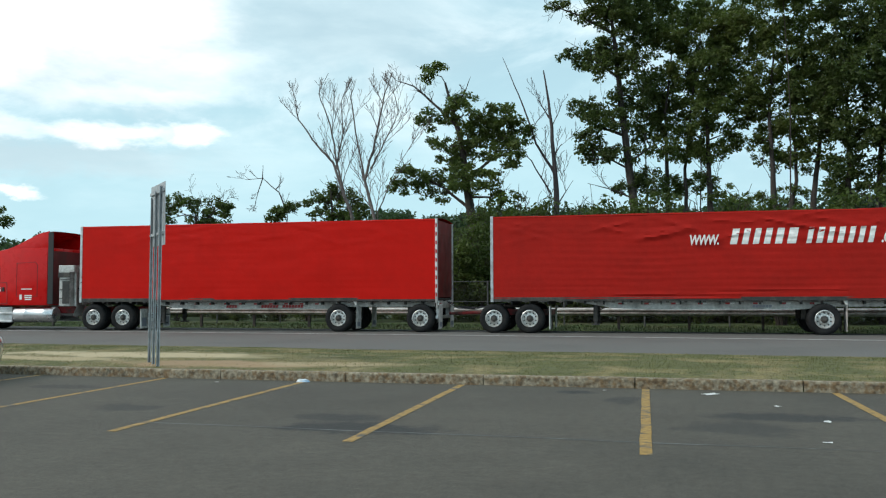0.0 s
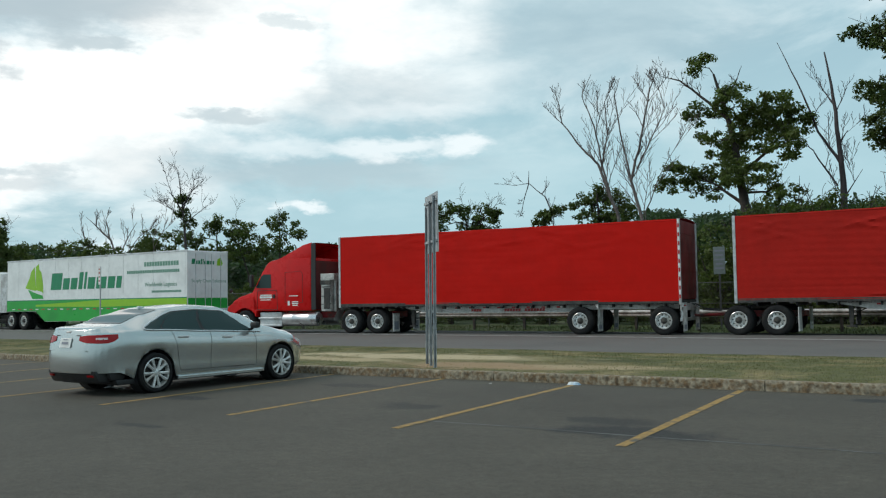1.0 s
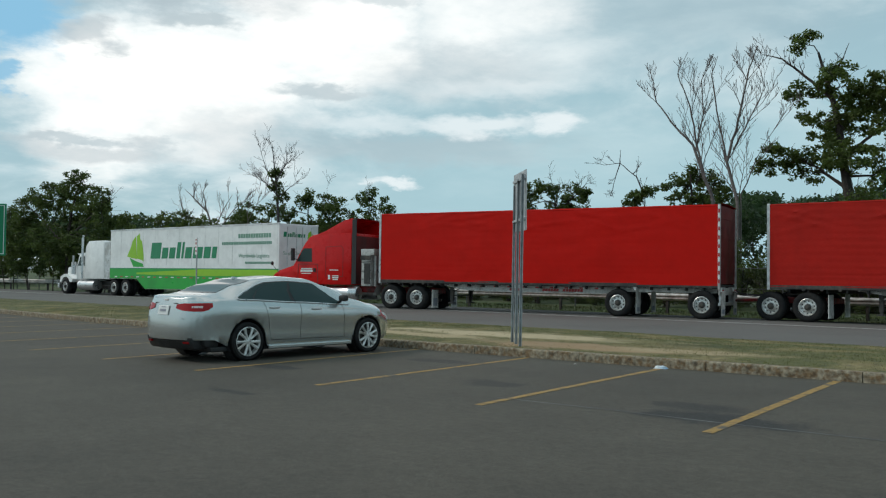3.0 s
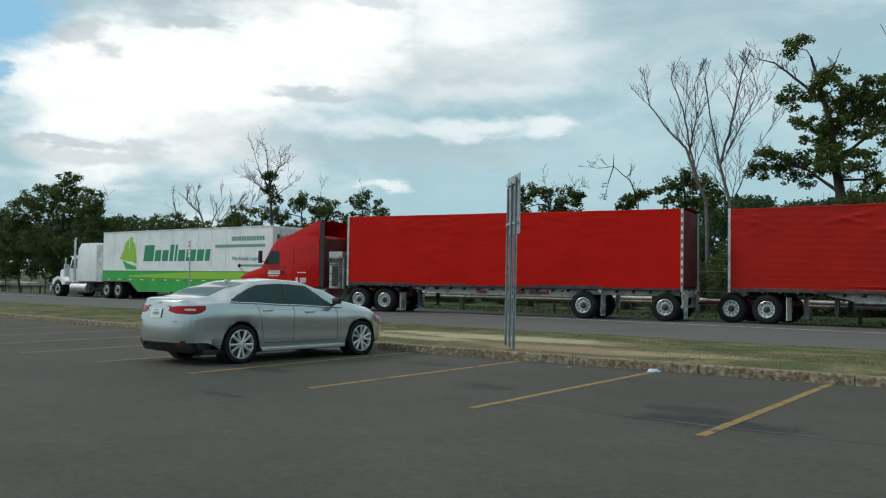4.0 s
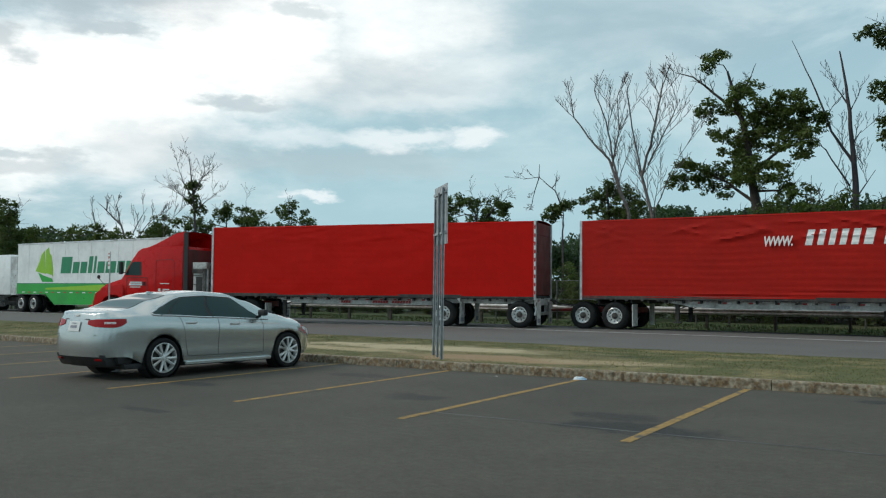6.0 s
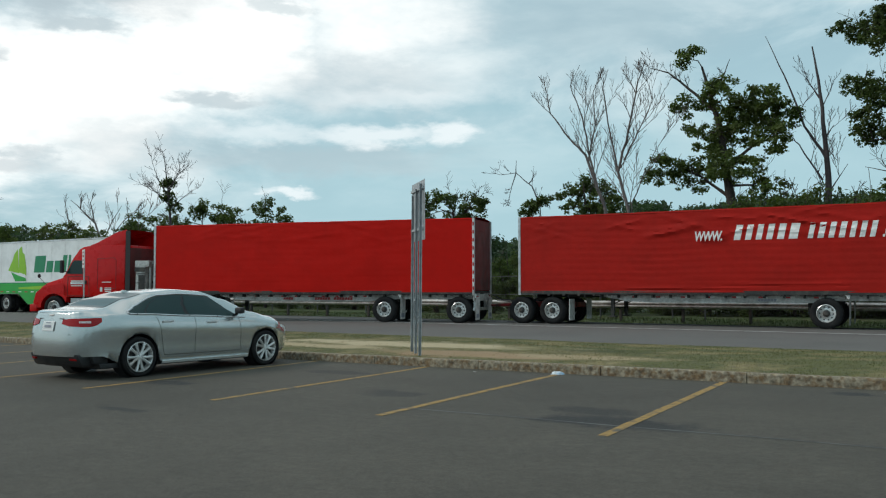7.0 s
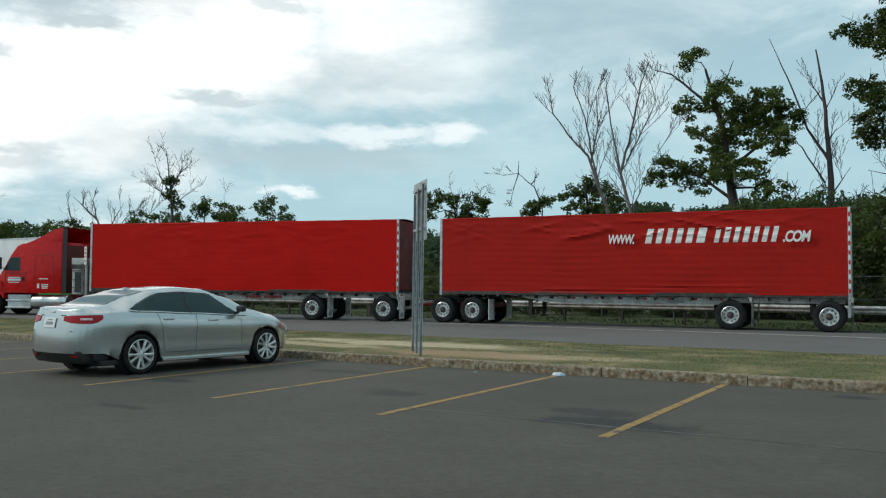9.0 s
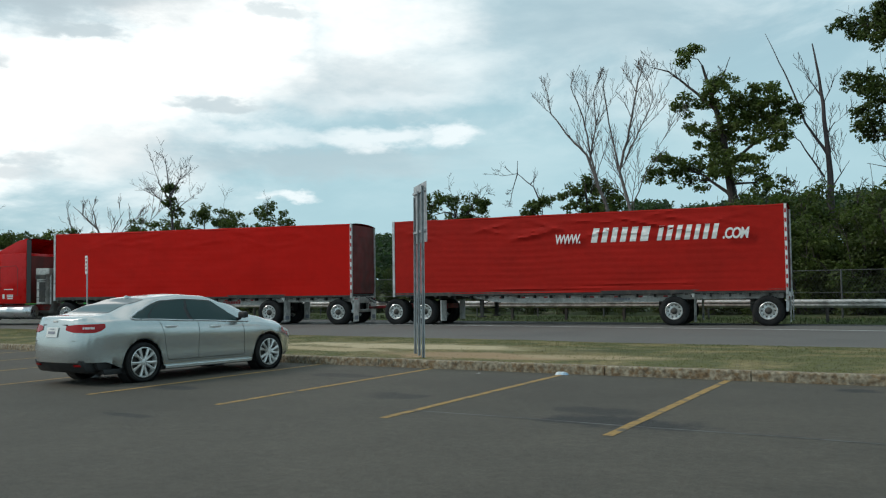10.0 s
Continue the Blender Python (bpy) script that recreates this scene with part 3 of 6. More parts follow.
def tarp_bulge(x, z, slack, seed, folds):
    """How far the tarp stands out at a place: slow billow, sags, and folds above the deck."""
    d = 0.020 * noise.noise((x * 0.35, z * 0.8, seed)) + 0.010 * noise.noise((x * 1.1, z * 2.5, seed + 3))
    for fx, fz, ln, slope, wd in folds:
        u = (x - fx) / ln
        if abs(u) < 1:
            q = (z - fz - slope * (x - fx)) / wd
            d += slack * 0.024 * math.exp(-q * q) * (1 - u * u)
    low = max(0, 1 - (z - DECK_Z) / 0.8)
    d += slack * 0.011 * math.sin(z * 34 + 2.0 * noise.noise((x * 0.25, seed, 0))) * low
    d += slack * 0.007 * math.sin(z * 27 + 3 * noise.noise((x * 0.3, seed, 5.0))) * (0.5 + 0.5 * noise.noise((x * 0.5, z, seed + 8)))
    k = (z - DECK_Z) / (TOP_Z - DECK_Z)
    return d + 0.025 * math.sin(math.pi * min(max(k, 0), 1)) * (0.7 + 0.3 * math.cos(x * 2.58))


def curtain(y, sign, slack, seed, lean0=0.0, lean1=0.0, nose=0.0):
    """A tarp side, pulled between the posts."""
    folds = tarp_folds(seed)
    rows = []
    for i in range(40):
        k = i / 39
        z = DECK_Z - 0.07 + (TOP_Z - DECK_Z + 0.07) * k
        row = []
        for j in range(221):
            x = 0.09 - nose + (TRAILER_L + nose - 0.20) * j / 220
            edge = min(1, 4 * min(j, 220 - j) / 220 + 0.15)
            zz = z + (k ** 6) * 0.018 * slack * noise.noise((x * 0.9, 0, seed + 1))
            row.append((x + (lean0 * (1 - j / 220) + lean1 * j / 220) * (1 - k), y + sign * tarp_bulge(x, z, slack, seed, folds) * edge, zz))
        rows.append(row)
    return Build().grid(rows)


def letter_blocks(spec, x, z, height, slant, y, cloth=None, gap=0.15):
    """Plain slanted blocks in place of a brand's letters; spec holds width and height shares, a minus width is a gap. On cloth they follow its folds."""
    out = []
    for w, tall in spec:
        b = Build()
        if w < 0:
            x -= w
            continue
        h = height * tall
        sl = slant * h
        if cloth:
            slack, seed = cloth
            folds = tarp_folds(seed)
            rows = []
            for i in range(8):
                zz = z + h * i / 7
                row = []
                for j in range(5):
                    xx = x + w * j / 4 + sl * i / 7
                    edge = min(1, 4 * min(xx, TRAILER_L - xx) / TRAILER_L + 0.15)
                    row.append((xx, -tarp_bulge(xx, zz, slack, seed, folds) * edge - 0.007, zz))
                rows.append(row)
            b.grid(rows)
        else:
            b.add([(x, y, z), (x + w, y, z), (x + w + sl, y, z + h), (x + sl, y, z + h),
                   (x, y + 0.004, z), (x + w, y + 0.004, z), (x + w + sl, y + 0.004, z + h), (x + sl, y + 0.004, z + h)],
                  [(0, 1, 2, 3), (7, 6, 5, 4), (0, 4, 5, 1), (1, 5, 6, 2), (2, 6, 7, 3), (3, 7, 4, 0)])
        out.append(b)
        x += w + height * gap
    return out


def lettering(blocks, mat, parent, label, at=None):
    for b in blocks:
        part("letter", b, mat, parent, label, at=at)


def tarp_trailer(name, tarp, slack, seed, label, lean, nose=0.0):
    t = thing(name, pose(0, 0, 0), label, "semi trailer", "red tarped trailers")
    L, W = TRAILER_L, TRAILER_W
    part("side_tarp", curtain(0.0, -1, slack, seed, lean[0], lean[1], nose), tarp, t, smooth=True)
    part("side_tarp", curtain(W, 1, slack, seed + 40, 0.0, 0.0, nose), tarp, t, smooth=True)
    rows = []
    for i in range(60):
        x = 0.04 - nose + (L + nose - 0.08) * i / 59
        bow = 0.02 * abs(math.sin(x * 1.29 * 2))
        rows.append([(x, -0.012, TOP_Z - 0.05)] + [(x, W * j / 8, TOP_Z + 0.07 * math.sin(math.pi * j / 8) ** 0.7 * (1 - bow) - bow + 0.01 * slack * noise.noise((x * 1.5, j, seed))) for j in range(9)]
                    + [(x, W + 0.012, TOP_Z - 0.05)])
    part("roof_tarp", Build().grid(rows), tarp, t, smooth=True)
    part("front_bulkhead", Build().box(0.02 - nose, 0.05, DECK_Z - 0.1, 0.09 - nose, W - 0.05, TOP_Z - 0.01, 0.01), DARK_RED, t)
    # the rear faces away from the sun; its shade is in the deep red
    rear = Build().box(L - 0.14, 0.06, DECK_Z, L - 0.09, W - 0.06, TOP_Z - 0.02, 0.01)
    for k in range(4):
        rear.box(L - 0.09, 0.1, DECK_Z + 0.3 + 0.68 * k, L - 0.075, W - 0.1, DECK_Z + 0.33 + 0.68 * k)
    part("rear_wall", rear, DARK_RED, t, "red rear tarp wall, coloured darker as its shaded side")
    for y in (-0.02, W - 0.06):
        part("front_post", Build().box(-nose, y, DECK_Z - 0.18, 0.10 - nose, y + 0.08, TOP_Z + 0.02, 0.008), SILVER, t, "pale aluminium corner post")
        post = part("rear_post", Build().box(L - 0.13, y - 0.01, DECK_Z - 0.2, L - 0.04, y + 0.085, TOP_Z + 0.01, 0.008), SILVER, t, "aluminium rear post with reflective tape")
        yy = y - 0.014 if y < 1 else y + 0.087
        for k in range(18):
            z = DECK_Z + 0.02 + k * 0.157
            part("reflector", Build().box(L - 0.115, yy, z, L - 0.055, yy + 0.004, z + 0.125), TAPE_WHITE if k % 2 else TAPE_RED, post)
    part("deck", Build().box(0.05 - nose, 0.06, DECK_Z - 0.12, L - 0.1, W - 0.06, DECK_Z - 0.03), CHASSIS, t)
    # dark steel instead of aluminium puts the tarp's shade into the rail colour
    for y in (0.0, W - 0.06):
        rail = Build().box(0.02 - nose, y, DECK_Z - 0.15, L - 0.06, y + 0.06, DECK_Z - 0.015, 0.008)
        for k in range(24):   # ratchet lugs under the rail
            x = 0.4 + k * 0.6
            rail.box(x, y + 0.005, DECK_Z - 0.20, x + 0.10, y + 0.055, DECK_Z - 0.15)
        part("side_rail", rail, CHASSIS, t, "side rail coloured dark for the shade under the tarp edge")
    beam = [(2.7, 1.10), (3.9, 0.90), (5.0, 0.85), (10.1, 0.85), (10.9, 0.92), (14.4, 0.93), (14.4, 1.10), (2.7, 1.10)]
    for y in (0.34, W - 0.44):
        b = Build().prism(beam, y, y + 0.05)
        b.prism([(3.9, 0.88), (5.0, 0.83), (10.1, 0.83), (10.9, 0.90), (10.9, 0.93), (10.1, 0.86), (5.0, 0.86), (3.9, 0.91)], y - 0.07, y + 0.12)
        bm_ = part("main_beam", b, DIRTY_ALU, t, "long aluminium chassis beam")
        if y < 1:
            for k in range(8 if slack > 1 else 10):
                x = 4.2 + k * (6.2 / 7 if slack > 1 else 0.62)
                part("reflector", Build().box(x, y - 0.006, 1.0, x + 0.15, y - 0.002, 1.06), TAPE_RED, bm_)
                part("reflector", Build().box(x + 0.15, y - 0.006, 1.0, x + 0.30, y - 0.002, 1.06), TAPE_WHITE, bm_)
    for k in range(22):
        part("cross_member", Build().box(0.5 + 0.64 * k, 0.1, 1.0, 0.55 + 0.64 * k, W - 0.1, 1.13), CHASSIS, t)
    for y in (0.42, W - 0.56):
        leg = Build().box(3.35, y, 0.42, 3.49, y + 0.14, 1.14, 0.01).box(3.37, y + 0.02, 0.32, 3.47, y + 0.12, 0.5).box(3.28, y - 0.04, 0.28, 3.56, y + 0.18, 0.33, 0.01)
        leg.tube([(3.42, y + 0.07, 0.75), (4.15, y + 0.07, 1.1)], 0.022).tube([(3.42, y - 0.02, 0.8), (3.42, y - 0.12, 0.8), (3.42, y - 0.12, 0.62)], 0.012)
        part("landing_leg", leg, CHASSIS, t)
    part("landing_brace", Build().tube([(3.42, 0.5, 0.62), (3.42, W - 0.5, 0.62)], 0.025), CHASSIS, t)
    for x in (10.80, 13.92):
        ax = Build().tube([(x, 0.3, 0.51), (x, W - 0.3, 0.51)], 0.065, 10)
        for y in (0.62, W - 0.76):
            ax.box(x - 0.55, y, 0.55, x + 0.35, y + 0.12, 0.66, 0.01).box(x - 0.62, y - 0.02, 0.5, x - 0.48, y + 0.14, 1.05).tube([(x + 0.28, y + 0.06, 0.66), (x + 0.28, y + 0.06, 0.95)], 0.12, 12)
        part("axle", ax, CHASSIS, t)
        truck_wheel(t, x, 0.03)
        truck_wheel(t, x, W - 0.03, True)
        for y in (0.05, W - 0.63):
            flap = Build()
            xf = x + 0.70
            rows = [[(xf + 0.10 * (1 - k / 5) ** 2 * 0.0 + 0.02 * k / 5 - 0.02, y + 0.58 * j / 3, 0.12 + 0.86 * k / 5) for j in range(4)] for k in range(6)]
            flap.grid(rows).grid([[(p[0] + 0.012, p[1], p[2]) for p in r] for r in rows])
            flap.tube([(xf - 0.01, y - 0.02, 1.0), (xf - 0.01, y + 0.62, 1.0)], 0.02, 6).prism([(xf - 0.06, 1.0), (xf, 1.0), (xf + 0.03, 1.13), (xf - 0.13, 1.13)], y, y + 0.05)
            f = part("mudflap", flap, FLAP_WHITE, t, "pale mudflap behind the wheels")
            part("flap_print", Build().box(xf + 0.002, y + 0.12, 0.2, xf + 0.006, y + 0.46, 0.36), INK_GREY, f)
    bumper = Build().box(L - 0.16, 0.15, 0.48, L - 0.06, W - 0.15, 0.60, 0.015)
    for y in (0.25, 0.75, W - 0.85, W - 0.35):
        bumper.box(L - 0.15, y, 0.58, L - 0.06, y + 0.10, 1.15)
    part("rear_bumper", bumper, SILVER, t, "steel underride bumper")
    panel = part("light_panel", Build().box(L - 0.12, 0.04, 0.86, L - 0.05, W - 0.04, 1.12, 0.01), DIRTY_ALU, t)
    for y in (0.12, 0.28, 0.44, W - 0.54, W - 0.38, W - 0.22):
        part("tail_light", Build().lathe([(0.055, 0.0), (0.055, -0.02), (0.03, -0.032)], 14, pose(L - 0.05, y + 0.05, 1.0, 0, 0, 90)), TAIL_RED, panel)
    return t


lead_trailer = tarp_trailer("tarped_trailer", RED_TARP, 0.45, 21, "long trailer with a bright taut red tarp, towed first", (0.0, 0.06))
rear_trailer = tarp_trailer("tarped_trailer", RED_TARP_OLD, 1.7, 57, "long trailer with a faded wrinkled red tarp and white lettering", (0.0, 0.06), 0.2)
# brand lettering as plain slanted blocks
lettering(letter_blocks([(0.22, 1), (0.20, 1), (0.19, 1), (0.20, 1), (0.22, 1), (0.28, 1)], 7.90, 3.00, 0.52, 0.22, 0, (1.7, 57), 0.29), WHITE_VINYL, rear_trailer, "large white slanted letter block")
lettering(letter_blocks([(0.16, 1), (0.19, 1), (0.17, 1), (0.18, 1), (0.16, 1), (0.16, 1), (0.16, 1)], 10.28, 3.00, 0.52, 0.22, 0, (1.7, 57), 0.27), WHITE_VINYL, rear_trailer, "large white slanted letter block")


def words(text, size, m, parent, mat, label, slant=0.0, bold=0.0, spread=1.0):
    cu = bpy.data.curves.new("lettering", "FONT")
    cu.body, cu.size, cu.extrude, cu.shear, cu.offset, cu.space_character = text, size, 0.002, slant, bold, spread
    cu.materials.append(mat)
    ob = new("lettering", cu)
    ob.parent = parent
    ob.matrix_basis = m
    return tagged(ob, label)


words("WWW.", 0.46, pose(6.58, -0.13, 3.00, 90, 0, 0) @ Matrix.Diagonal((0.66, 1, 1, 1)), rear_trailer, WHITE_VINYL, "small white slanted letters", 0.22, 0.014, 0.88)
words(".COM", 0.50, pose(12.52, -0.13, 3.00, 90, 0, 0) @ Matrix.Diagonal((0.72, 1, 1, 1)), rear_trailer, WHITE_VINYL, "small white slanted letters", 0.22, 0.016, 0.88)
lettering(letter_blocks([(0.10, 1)] * 6 + [(-0.16, 1)] + [(0.105, 1)] * 7, 7.60, 0.88, 0.11, 0.2, 0.33), RED_VINYL, lead_trailer, "red letter block on the beam")
lettering(letter_blocks([(0.10, 1)] * 4, 6.15, 0.88, 0.10, 0.2, 0.33), RED_VINYL, lead_trailer, "faint red letter block")
lettering(letter_blocks([(0.09, 1)] * 6, 8.6, 0.89, 0.09, 0.2, 0.33), INK_GREY, rear_trailer, "grey letter block on the beam")

# ---- converter dolly between the trailers ----
dolly = thing("converter_dolly", pose(0, 0, 0), "red steel dolly with two axles under the rear trailer", "trailer dolly")
fr = Build()
for y in (0.75, 1.72):
    fr.box(-0.5, y, 0.62, 2.0, y + 0.10, 0.82, 0.01)
fr.box(-0.5, 0.75, 0.64, -0.38, 1.82, 0.80).box(0.6, 0.75, 0.64, 0.75, 1.82, 0.80).box(1.85, 0.75, 0.64, 2.0, 1.82, 0.80)
part("dolly_frame", fr, RED_FRAME, dolly)
part("drawbar", Build().tube([(-0.45, 0.8, 0.72), (-1.62, 1.26, 0.66)], 0.06, 8).tube([(-0.45, 1.78, 0.72), (-1.62, 1.32, 0.66)], 0.06, 8).tube([(-1.6, 1.29, 0.66), (-1.85, 1.29, 0.66)], 0.05, 8), RED_FRAME, dolly, "red towing drawbar")
part("fifth_wheel", Build().lathe([(0.48, 0.0), (0.48, 0.07), (0.40, 0.09)], 24, pose(0.65, 1.3, 0.9, 90, 0, 0)), CHASSIS, dolly)
hoses = Build()
for y, dz in ((1.1, 0.0), (1.3, 0.06), (1.5, 0.02)):
    hoses.tube([(-1.9, y, 1.1), (-1.5, y, 0.86 + dz), (-0.9, y, 0.82 + dz), (-0.3, y, 0.95)], 0.018, 6)
part("air_hose", hoses, BLACK, dolly)
for x in (0.03, 1.30):
    part("axle", Build().tube([(x, 0.3, 0.51), (x, 2.3, 0.51)], 0.065, 10), CHASSIS, dolly)
    truck_wheel(dolly, x, 0.03)
    truck_wheel(dolly, x, 2.57, True)
for y in (0.06, 1.98):
    part("mudflap", Build().box(1.98, y, 0.14, 2.0, y + 0.55, 0.95), FLAP_WHITE, dolly, "pale narrow mudflap")

# ---- red tractor ----
tractor = thing("red_tractor", pose(0, 0, 0), "bright red sleeper-cab tractor with a sloping roof fairing", "truck")
Y0, Y1 = 0.08, 2.48
cab_side = [(-4.36, 0.98), (-4.36, 1.90), (-4.28, 1.97), (-3.88, 2.72), (-3.78, 2.86), (-3.60, 3.12), (-3.42, 3.22), (-3.1, 3.28), (-1.52, 3.31), (-1.52, 0.98)]
part("cab", Build().prism(cab_side, Y0, Y1, 0.07), RED_PAINT, tractor, smooth=True)
fairing = Build()
for y in (Y0 + 0.02, Y1 - 0.07):
    fairing.prism([(-3.2, 3.24), (-2.8, 3.40), (-1.90, 3.86), (-1.48, 3.96), (-1.48, 3.22)], y, y + 0.05, 0.012)
rows = []
for x, z in ((-3.25, 3.26), (-2.8, 3.43), (-2.35, 3.66), (-1.9, 3.88), (-1.48, 3.98)):
    rows.append([(x, Y0 + 0.03 + (Y1 - Y0 - 0.06) * j / 10, z - 0.05 * abs(j / 5 - 1) ** 4) for j in range(11)])
fairing.grid(rows).grid([[(p[0], p[1], p[2] - 0.03) for p in r] for r in rows])
part("roof_fairing", fairing, RED_PAINT, tractor, "red wedge-shaped roof fairing, open at the back", smooth=True)
for y, nm in ((Y0, 0), (Y1 - 0.04, 1)):
    part("side_extender", Build().prism([(-1.5, 1.02), (-1.5, 3.9), (-1.27, 3.9), (-1.27, 1.02)], y, y + 0.04, 0.01), RED_PAINT if nm else BLACK, tractor)
# deep red also stands for the shade in the gap behind the cab
part("cab_back", Build().box(-1.515, 0.2, 1.02, -1.50, 2.36, 3.18), DARK_RED, tractor)
hood = [(-5.62, 0.75), (-5.70, 1.0), (-5.60, 1.42), (-5.30, 1.62), (-4.28, 1.95), (-4.28, 0.98), (-4.34, 0.98)]
part("hood", Build().prism(hood, 0.42, 2.14, 0.08), RED_PAINT, tractor, smooth=True)
for y in (Y0, Y1 - 0.55):
    arch = [(-5.62 + 0.0, 0.50), (-5.70, 0.72), (-5.58, 1.18), (-5.25, 1.42), (-4.30, 1.62), (-4.15, 1.35), (-4.15, 0.98)]
    for k in range(9):   # the wheel opening
        a = radians(20 + 140 * k / 8)
        arch.append((-4.75 + 0.60 * math.cos(a), 0.53 + 0.60 * math.sin(a)))
    arch.append((-5.34, 0.50))
    part("fender", Build().prism(arch, y, y + 0.55), RED_PAINT, tractor, smooth=True)
    lamp = part("headlight", Build().box(-5.66, y + 0.1, 0.98, -5.52, y + 0.42, 1.22, 0.03), PLATE, tractor, "clear headlight lens")
part("bumper", Build().box(-5.86, 0.06, 0.32, -5.52, 2.5, 0.66, 0.05), RED_PAINT, tractor, smooth=True)
part("grille", Build().box(-5.74, 0.75, 0.7, -5.62, 1.81, 1.35, 0.03), CHASSIS, tractor)
ws = Build().add([(-4.29, 0.25, 2.0), (-4.29, 2.31, 2.0), (-3.91, 2.22, 2.70), (-3.91, 0.34, 2.70)], [(0, 1, 2, 3)])
part("windshield", ws, CAR_GLASS, tractor, at=pose(-0.012, 0, 0.006))
for y in (Y0 - 0.006, Y1 - 0.006):
    win = [(-4.18, 2.02), (-3.90, 2.55), (-3.80, 2.62), (-3.44, 2.62), (-3.42, 2.0)]
    part("door_window", Build().prism(win, y, y + 0.012), CAR_GLASS, tractor, "dark door window")
    trim = Build()
    for (xa, za), (xb, zb) in zip([(-4.1, 1.9)] + [(-3.15, 1.9), (-3.12, 1.05), (-4.12, 1.05)], [(-3.15, 1.9), (-3.12, 1.05), (-4.12, 1.05), (-4.1, 1.9)]):
        trim.tube([(xa, y + 0.003, za), (xb, y + 0.003, zb)], 0.009, 5)
    part("door_seam", trim, CHASSIS, tractor)
    panel = Build()
    ring = [(-2.75, 1.35), (-2.75, 2.68), (-2.0, 2.72), (-1.92, 2.6), (-1.92, 1.35), (-2.75, 1.35)]
    for (xa, za), (xb, zb) in zip(ring, ring[1:]):
        panel.tube([(xa, y + 0.003, za), (xb, y + 0.003, zb)], 0.010, 5)
    part("sleeper_panel_seam", panel, RED_FRAME, tractor)
    part("door_handle", Build().box(-3.34, y - 0.03, 1.55, -3.24, y + 0.02, 1.72, 0.01), BLACK, tractor)
    m_ = part("mirror", Build().box(-4.30, y - 0.30 if y < 1 else y + 0.12, 2.05, -4.18, y - 0.12 if y < 1 else y + 0.30, 2.62, 0.04), BLACK, tractor, "black side mirror")
    part("mirror_arm", Build().tube([(-4.1, y, 2.1), (-4.24, y - 0.2 if y < 1 else y + 0.2, 2.15)], 0.02, 6), BLACK, m_)
    part("hood_mirror", Build().tube([(-5.2, y + 0.2, 1.5), (-5.45, y + 0.05, 1.85)], 0.012, 6).lathe([(0.02, -0.04), (0.09, -0.02), (0.09, 0.02), (0.02, 0.04)], 12, pose(-5.47, y + 0.05, 1.93, 0, 0, 90)), BLACK, tractor)
# plain bars where the door carries small unreadable writing
for x, z, w, hh in ((-3.95, 1.66, 0.55, 0.06), (-3.98, 1.55, 0.6, 0.09), (-3.95, 1.46, 0.5, 0.04), (-2.55, 1.62, 0.42, 0.04), (-2.42, 1.28, 0.30, 0.05), (-2.42, 1.36, 0.30, 0.04), (-2.40, 1.2, 0.26, 0.05), (-2.62, 1.22, 0.10, 0.20)):
    part("door_marking", Build().box(x, Y0 - 0.012, z, x + w, Y0 - 0.008, z + hh), WHITE_VINYL, tractor, "white marking bar")
part("side_step", Build().box(-4.1, 0.12, 0.30, -2.95, 0.62, 0.38, 0.02).box(-4.1, 0.14, 0.62, -2.95, 0.62, 0.70, 0.02).box(-4.05, 0.2, 0.34, -2.98, 0.62, 0.92, 0.02), SILVER, tractor, "silver steps and battery box")
for y in (0.40, 2.16):
    part("fuel_tank", Build().lathe([(0.05, -2.95), (0.28, -2.93), (0.315, -2.88), (0.315, -2.5), (0.322, -2.48), (0.322, -2.42), (0.315, -2.40), (0.315, -1.75), (0.322, -1.73), (0.322, -1.67), (0.315, -1.65), (0.315, -1.36), (0.28, -1.30), (0.05, -1.28)], 28, pose(0, y, 0.62, 0, 0, -90)), CHROME, tractor, "polished round fuel tank", smooth=True)
rails = Build()
for y in (0.82, 1.66):
    rails.box(-5.4, y, 0.66, 2.35, y + 0.09, 0.92, 0.01)
rails.box(-0.4, 0.82, 0.68, -0.25, 1.75, 0.9).box(2.2, 0.82, 0.68, 2.35, 1.75, 0.9)
part("chassis_rail", rails, RED_FRAME, tractor, "red painted chassis rails")
gear = Build().box(-1.02, 0.14, 0.95, -0.55, 0.60, 2.45, 0.03).box(-0.95, 0.7, 1.0, -0.6, 1.8, 2.3, 0.03).box(-1.04, 0.12, 2.30, -0.35, 0.75, 2.58, 0.02)
gear.tube([(-0.42, 0.35, 0.95), (-0.42, 0.35, 2.3), (-0.3, 0.4, 2.5)], 0.06, 10).tube([(-0.25, 0.6, 1.0), (-0.2, 0.5, 1.7), (-0.28, 0.55, 2.3)], 0.035, 8)
part("heat_shield", Build().box(-1.05, 0.10, 2.10, -0.52, 0.13, 2.28, 0.01).box(-0.85, 0.09, 1.05, -0.55, 0.12, 1.95, 0.01), CHASSIS, tractor)
for z in (1.25, 1.6, 2.0):
    part("strap", Build().tube([(-1.0, 0.12, z), (-0.5, 0.11, z + 0.03)], 0.015, 6), BLACK, tractor)
part("cab_equipment", gear, DIRTY_ALU, tractor, "grey metal equipment frame behind the cab")
part("exhaust_stack", Build().tube([(-1.25, 2.2, 0.9), (-1.25, 2.2, 3.6)], 0.075, 12), SILVER, tractor)
coil = Build()
for y, s in ((0.8, 0.0), (1.0, 0.1), (1.2, -0.1)):
    coil.tube([(-0.9, y, 2.2), (-0.5, y + s, 1.5), (-0.1, y, 1.6), (0.0, y, 1.75)], 0.02, 6)
part("air_line", coil, BLACK, tractor)
